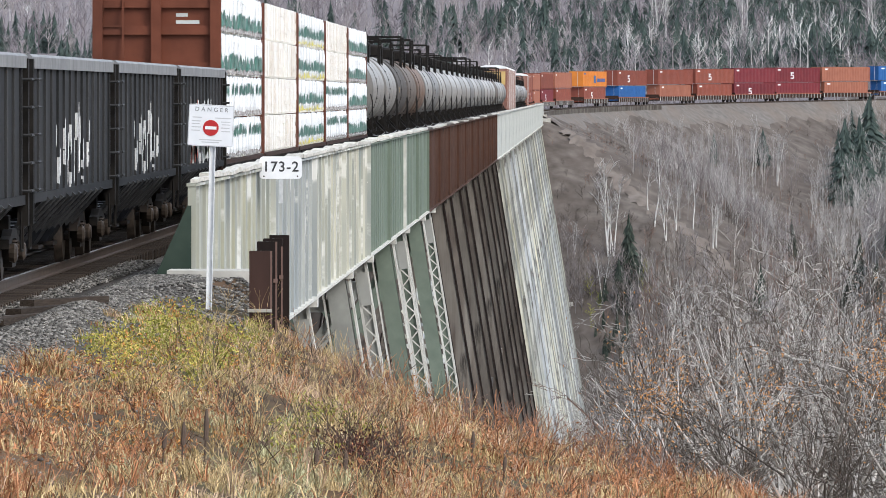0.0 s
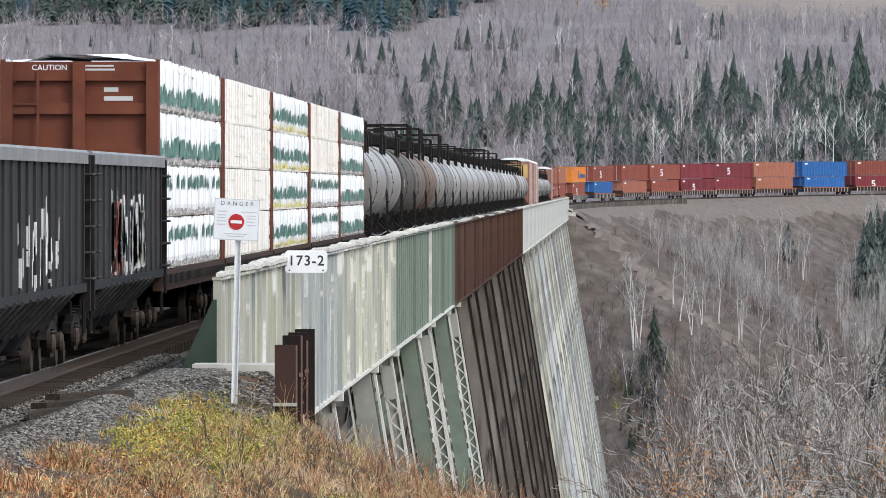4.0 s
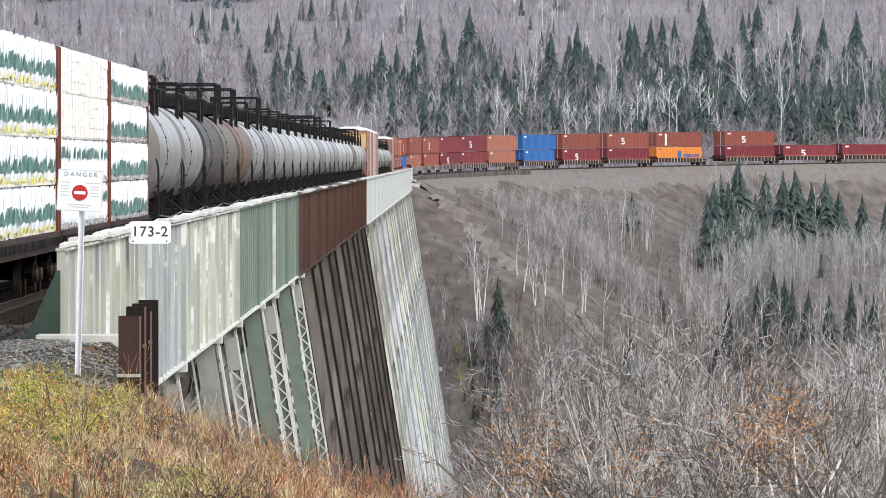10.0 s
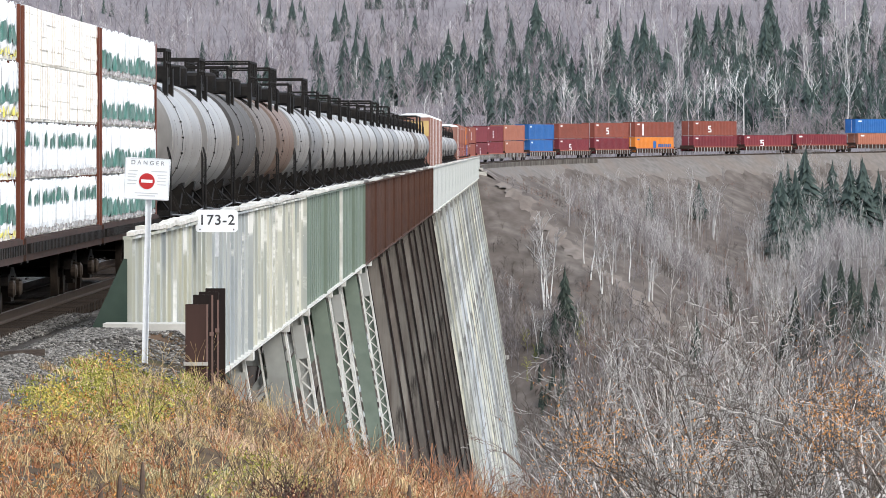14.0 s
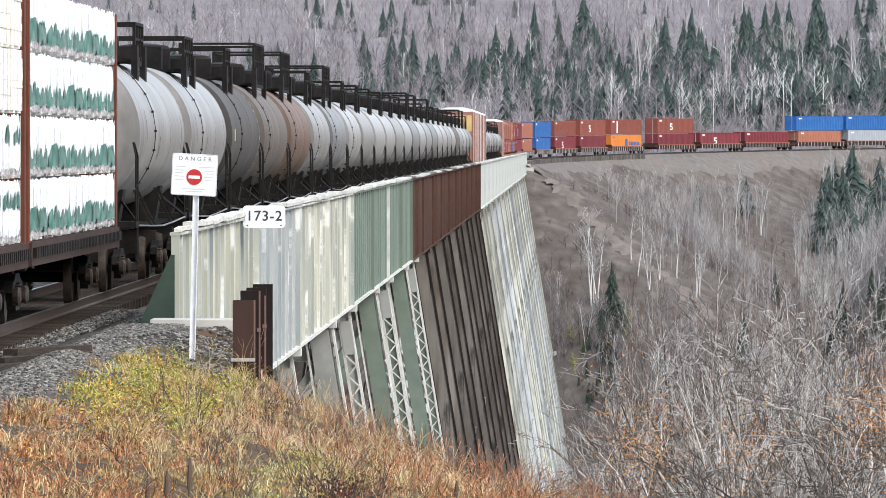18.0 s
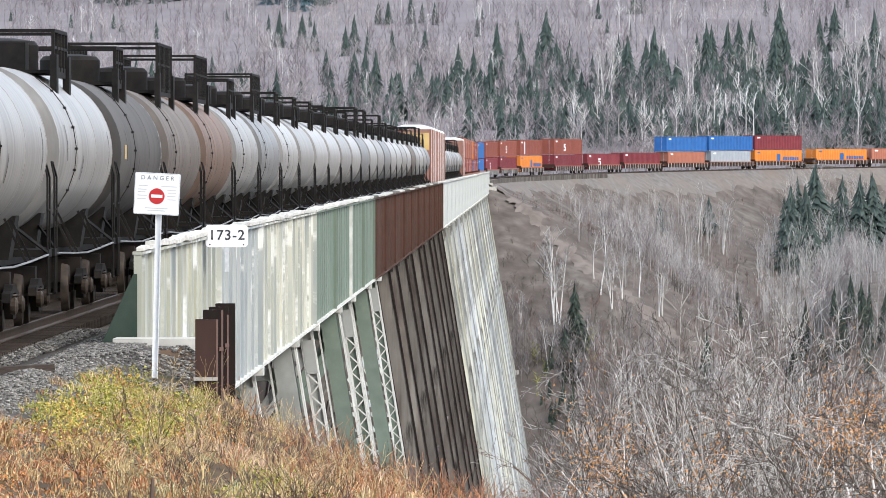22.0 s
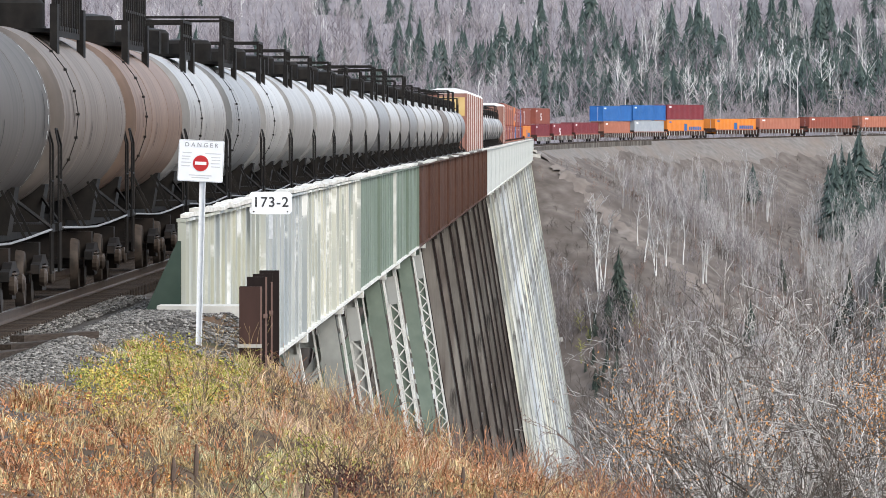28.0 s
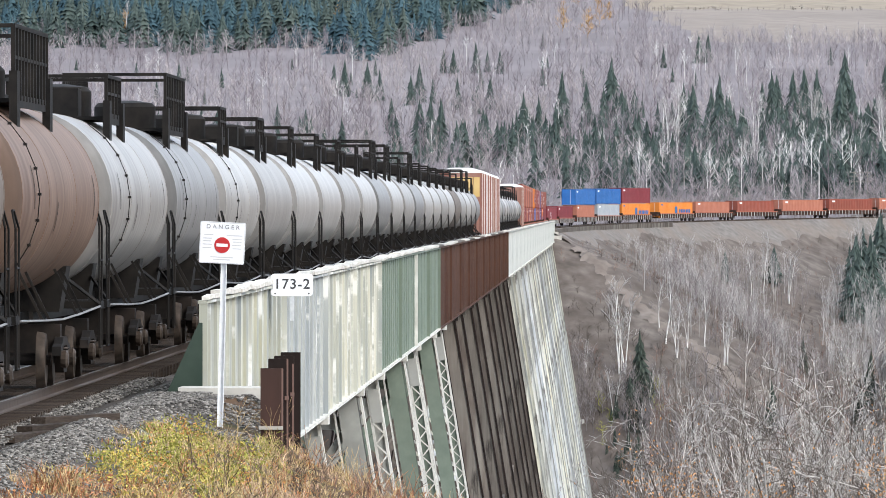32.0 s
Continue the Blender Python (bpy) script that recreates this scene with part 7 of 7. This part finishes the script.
def build_bank():
    rnd = np.random.RandomState(21)
    nc = 17000
    cy = 66 + 67 * rnd.rand(nc)
    cx = rnd.uniform(-8.6, 3.4, nc)
    wob = cloudy(cx, cy, 2.2, 3)
    patch = cloudy(cx, cy / 2.5, 1.1, 11) + 0.6 * cloudy(cx, cy / 2, 0.4, 17)
    keep = ~gravel_edge(cx, cy, wob) & (rnd.rand(nc) < 0.62 + 1.1 * patch)
    cx, cy, patch, wob = cx[keep], cy[keep], patch[keep], wob[keep]
    nc = len(cx)
    # what grows where: gold 0, rust 1, green 2, olive 3, faded pink-brown 4
    wx = cx + 0.7 * wob + 0.25 * rnd.normal(size=nc)
    wy = cy + 5 * cloudy(cx, cy, 1.5, 29) + 1.5 * rnd.normal(size=nc)
    green = smooth(-4.3, -5.3, wx) * smooth(94, 101, wy)
    olive = smooth(0.75, 0.3, np.abs(wx - np.interp(wy, [78, 87, 100, 110], [-2.5, -3.3, -4.4, -5.2]))) * smooth(108, 100, wy)
    rust = np.maximum(smooth(-4.0, -4.5, wx) * smooth(97, 90, wy), smooth(-2.5, -1.9, wx) * smooth(76, 84, wy))
    pink = smooth(97, 102, wy) * smooth(-5.1, -4.5, wx)
    r = rnd.rand(nc)
    ckind = np.where(r < 0.15, 0, np.where(r < 0.15 + 0.55 * green, 2, np.where(r < 0.15 + 0.8 * olive, 3, np.where(r < 0.16 + 0.40 * rust, 1, np.where(r < 0.15 + 0.7 * pink, 4, 0)))))
    ckind = np.where((rnd.rand(nc) > 0.78), rnd.choice([0, 0, 0, 1, 3, 4, 4], nc), ckind)
    tall = np.array([0.9, 1.25, 0.8, 0.85, 1.2])
    ch = rnd.uniform(0.09, 0.22, nc) * np.clip(1 + 1.7 * patch, 0.4, 2.2) * tall[ckind] * (0.8 + 0.3 * smooth(-6, -2, cx)) * (1 - 0.45 * smooth(104, 112, cy) * smooth(-5, -4, cx))
    per = 16
    k = np.repeat(np.arange(nc), per)
    n = len(k)
    a = rnd.rand(n) * 2 * math.pi
    out = np.abs(rnd.normal(0, 0.06, n))
    x, y, kind = cx[k] + np.cos(a) * out, cy[k] + np.sin(a) * out * 1.6, ckind[k]
    h = ch[k] * rnd.uniform(0.4, 1.15, n)
    z = land(x, y) + swells(cx, cy)[k] - 0.03
    a = a + rnd.normal(0, 0.6, n)
    lean = rnd.uniform(0.2, 1.35, n) * h
    wdt = rnd.uniform(0.003, 0.010, n)
    b = rnd.rand(n) * math.pi
    W = np.stack([np.cos(b), np.sin(b) * 0.4, 0 * b], -1) * wdt[:, None]
    P = np.stack([x, y, z], -1)
    mid = P + np.stack([np.cos(a) * lean * 0.3, np.sin(a) * lean * 0.3, 0.62 * h], -1)
    tip = P + np.stack([np.cos(a) * lean, np.sin(a) * lean, h * rnd.uniform(0.6, 1.0, n)], -1)
    V5 = np.stack([P - W, P + W, mid - W * 0.7, mid + W * 0.7, tip], 1)
    T = np.array([[0, 1, 3], [0, 3, 2], [2, 3, 4]])
    for kk, (name, mat, label) in enumerate((("dry_grass", "grassgold", "golden dry autumn grass on the bank"), ("rusty_weeds", "grassred", "rusty red-brown dead weeds on the bank"),
                                             ("green_grass", "grassgreen", "yellow-green grass on the bank"), ("olive_grass", "grassolive", "olive-grey faded grass on the bank"),
                                             ("faded_grass", "grasspink", "faded pink-brown dead grass on the bank"))):
        q = np.nonzero(kind == kk)[0]
        f = (np.arange(len(q))[:, None, None] * 5 + T[None]).reshape(-1, 3)
        tagged(raw(name, V5[q].reshape(-1, 3), f, [mat]), label, "grass", kind="stuff")
    # leafy weeds: material, plants, seed, the stretch they grow in, height, label
    for mat, count, seed2, (xa, xb, ya, yb), high, label in (
            ("leafgreen", 330, 1, (-6.9, -4.5, 97, 120), 0.30, "leafy yellow-green autumn weeds"), ("leafgold", 90, 2, (-6.6, -4.3, 92, 116), 0.3, "yellow autumn leaves among the weeds"),
            ("orangeleaf", 70, 3, (-6.6, -3.6, 78, 118), 0.3, "orange autumn leaves among the weeds"), ("leafrust", 120, 4, (-6.6, -3.9, 70, 94), 0.24, "rusty withered fern fronds"),
            ("leafrust", 130, 5, (-2.4, 1.4, 82, 112), 0.4, "rusty withered leaves on the bank's crest"), ("leafgreen", 40, 6, (-3.4, -2.4, 84, 100), 0.25, "leafy green weeds in the dry grass"),
            ("leafmaroon", 60, 7, (-2.75, -2.05, 86.5, 91.5), 0.34, "dark maroon withered leaves of a low shrub")):
        q = np.random.RandomState(seed2)
        wx, wy = q.uniform(xa, xb, count), q.uniform(ya, yb, count)
        ok = ~gravel_edge(wx, wy, 0.4) & (cloudy(wx, wy / 2, 0.8, seed2) > -0.2)
        wx, wy = wx[ok], wy[ok]
        m = 34
        c = np.repeat(np.arange(len(wx)), m)
        hh = q.uniform(0.03, high, len(c)) * (0.6 + 0.8 * q.rand(len(wx)))[c]
        L = np.stack([wx[c] + q.normal(0, 0.10, len(c)), wy[c] + q.normal(0, 0.2, len(c)), (land(wx, wy) + swells(wx, wy))[c] + hh], -1)
        d1 = q.normal(0, 1, (len(c), 3))
        d1 *= (q.uniform(0.014, 0.038, len(c)) / np.linalg.norm(d1, axis=1))[:, None]
        d2 = q.normal(0, 1, (len(c), 3))
        d2 *= (q.uniform(0.006, 0.016, len(c)) / np.linalg.norm(d2, axis=1))[:, None]
        quad = np.stack([L - d1, L + d2, L + d1, L - d2], 1)
        tagged(raw("leafy_weeds", quad.reshape(-1, 3), np.arange(len(c) * 4).reshape(-1, 4), [mat]), label, "weeds", kind="stuff")
    # low bare shrubs
    r2 = random.Random(5)
    segs = {"grassred": [], "deadstalk": [], "grassgold": [], "brush": []}
    for i in range(330):
        yy, xx = r2.uniform(74, 126), r2.uniform(-5.2, 2.4)
        if bool(gravel_edge(np.array(xx), np.array(yy), 0.3)):
            continue
        mat = r2.choice(["grassred", "grassgold", "grassgold", "deadstalk"])
        base = Vector((xx, yy, ground_at(xx, yy)))
        for _ in range(r2.randint(3, 6)):
            d = Vector((r2.gauss(0, 0.45), r2.gauss(0, 0.45), 1)).normalized()
            boughs(r2, base, d, r2.uniform(0.2, 0.42), 0.006, 1, segs[mat], 0.6, 0.05, 3, (1, 3))
    for i in range(60):
        u = r2.random()
        xx, yy = -3.4 + 4.6 * u + r2.gauss(0, 0.25), 115 - 14 * u + r2.gauss(0, 2)
        for _ in range(r2.randint(4, 7)):
            d = Vector((r2.gauss(0, 0.45), r2.gauss(0, 0.45), 1)).normalized()
            boughs(r2, Vector((xx, yy, ground_at(xx, yy))), d, r2.uniform(0.2, 0.42), 0.006, 1, segs["brush" if i % 3 else "grassred"], 0.6, 0.05, 3, (2, 4))
    for cx, cy, n in ((-2.4, 89, 26), (-2.65, 90.5, 20), (-2.15, 88.2, 18), (-2.5, 87.6, 14), (-4.3, 97, 8), (-3.4, 84, 8), (-0.6, 98, 8), (-4.9, 104, 7)):
        for _ in range(n):
            xx, yy = cx + r2.gauss(0, 0.16), cy + r2.gauss(0, 0.5)
            d = Vector((r2.gauss(0, 0.8), r2.gauss(0, 0.8), 1)).normalized()
            boughs(r2, Vector((xx, yy, ground_at(xx, yy))), d, r2.uniform(0.25, 0.55), 0.008, 1, segs["deadstalk"], 0.7, 0.03, 3, (2, 3))
    for mat, s in segs.items():
        v, f = limb_mesh(s, 0.0025)
        tagged(raw("low_shrubs", v, f, [mat]), "low twiggy dead shrubs on the grassy bank", "shrub", kind="stuff")
    for i, (xx, yy, h) in enumerate(((-3.72, 80.5, 0.62), (-3.92, 80, 0.46), (-4.08, 79.5, 0.36), (-2.75, 84, 0.34), (-2.45, 84, 0.4), (-1.3, 96, 0.4), (-0.9, 93, 0.34))):
        g = Geo()
        z0 = ground_at(xx, yy)
        g.tube((0, 0, -0.1), (0.02, 0, h * 0.5), 0.012, 0.010, 6)
        g.tube((0.02, 0, h * 0.5), (0.03, 0.01, h * 0.8), 0.024, 0.026, 7)
        g.tube((0.03, 0.01, h * 0.8), (0.03, 0.01, h), 0.026, 0.010, 7)
        mesh_thing("dead_stalk", g, "deadstalk", pose(xx, yy, z0), "dark dead weed stalk standing in the grass", "weed", "dead stalks")


build_bank()


def build_stones():
    """Loose crushed stone beside the track and round the sign."""
    rnd = np.random.RandomState(9)
    n = 62000
    y = rnd.uniform(70, 148, n)
    x = np.where(y < 132, rnd.uniform(-8.6, -4.7, n), rnd.uniform(-8.6, -6.5, n))
    keep = gravel_edge(x, y, cloudy(x, y, 2.2, 3)) | (rnd.rand(n) < 0.03)
    keep &= np.abs(x - XT) > 0.86
    x, y = x[keep], y[keep]
    z = land(x, y) + swells(x, y) + 0.01
    z = np.where(np.abs(x - XT) < 1.75, np.maximum(z, RAIL - 0.20 - rnd.uniform(0, 0.06, len(x))), z)
    s = rnd.uniform(0.011, 0.028, len(x))
    cube = np.array([(-1, -1, -0.6), (1, -1, -0.6), (1, 1, -0.6), (-1, 1, -0.6), (-0.8, -0.6, 0.3), (0.8, -0.8, 0.4), (0.7, 0.7, 0.3), (-0.6, 0.8, 0.4)], dtype=float)
    V8 = cube[None] * s[:, None, None] * rnd.uniform(0.6, 1.3, (len(x), 8, 3))
    a = rnd.rand(len(x)) * 6.28
    c, k = np.cos(a)[:, None], np.sin(a)[:, None]
    V8 = np.stack([V8[..., 0] * c - V8[..., 1] * k, V8[..., 0] * k + V8[..., 1] * c, V8[..., 2]], -1) + np.stack([x, y, z], -1)[:, None]
    F = (np.arange(len(x))[:, None, None] * 8 + np.array(Geo.BOX)[None]).reshape(-1, 4)
    tagged(raw("loose_ballast", V8.reshape(-1, 3), F, ["stone"]), "grey crushed stone ballast beside the track", "ballast", kind="stuff")


build_stones()
for x, y, w, a in ((-7.4, 112.5, 1.5, 78), (-7.2, 114.0, 1.3, 70), (-7.6, 110.5, 1.8, 84)):
    g = Geo().box(-w, w, -0.11, 0.11, -0.02, 0.07)
    mesh_thing("old_tie", g, "tie", pose(x, y, ground_at(x, y) + 0.03, 0, 0, a), "discarded dark timber tie lying on the ballast", "railway tie", "old ties")


# ---- pieces of the track, last ----
def build_near_ties():
    me = Geo().box(-1.3, 1.3, -0.11, 0.11, -0.36, -0.175).mesh("tie", "tie")
    for i in range(270):
        ob = new("tie", me)
        ob.parent = railway
        ob.matrix_local = pose(XT, 212 - 0.55 * i, RAIL, 0, 0, 0.6 * math.sin(i * 1.7))


build_near_ties()


# ---- the train's run ----
def motions():
    for ob, u, off in MOVERS:
        local = pose(off[0], off[1], off[2], 0, 0, off[3] if len(off) > 3 else 0)
        bent = u + 15 > BEND
        times = [2.0 * i for i in range(17)] if bent else [0, 16, 32]
        walk(ob, [(t, track_pose(u - SPEED * t) @ local) for t in times])


motions()
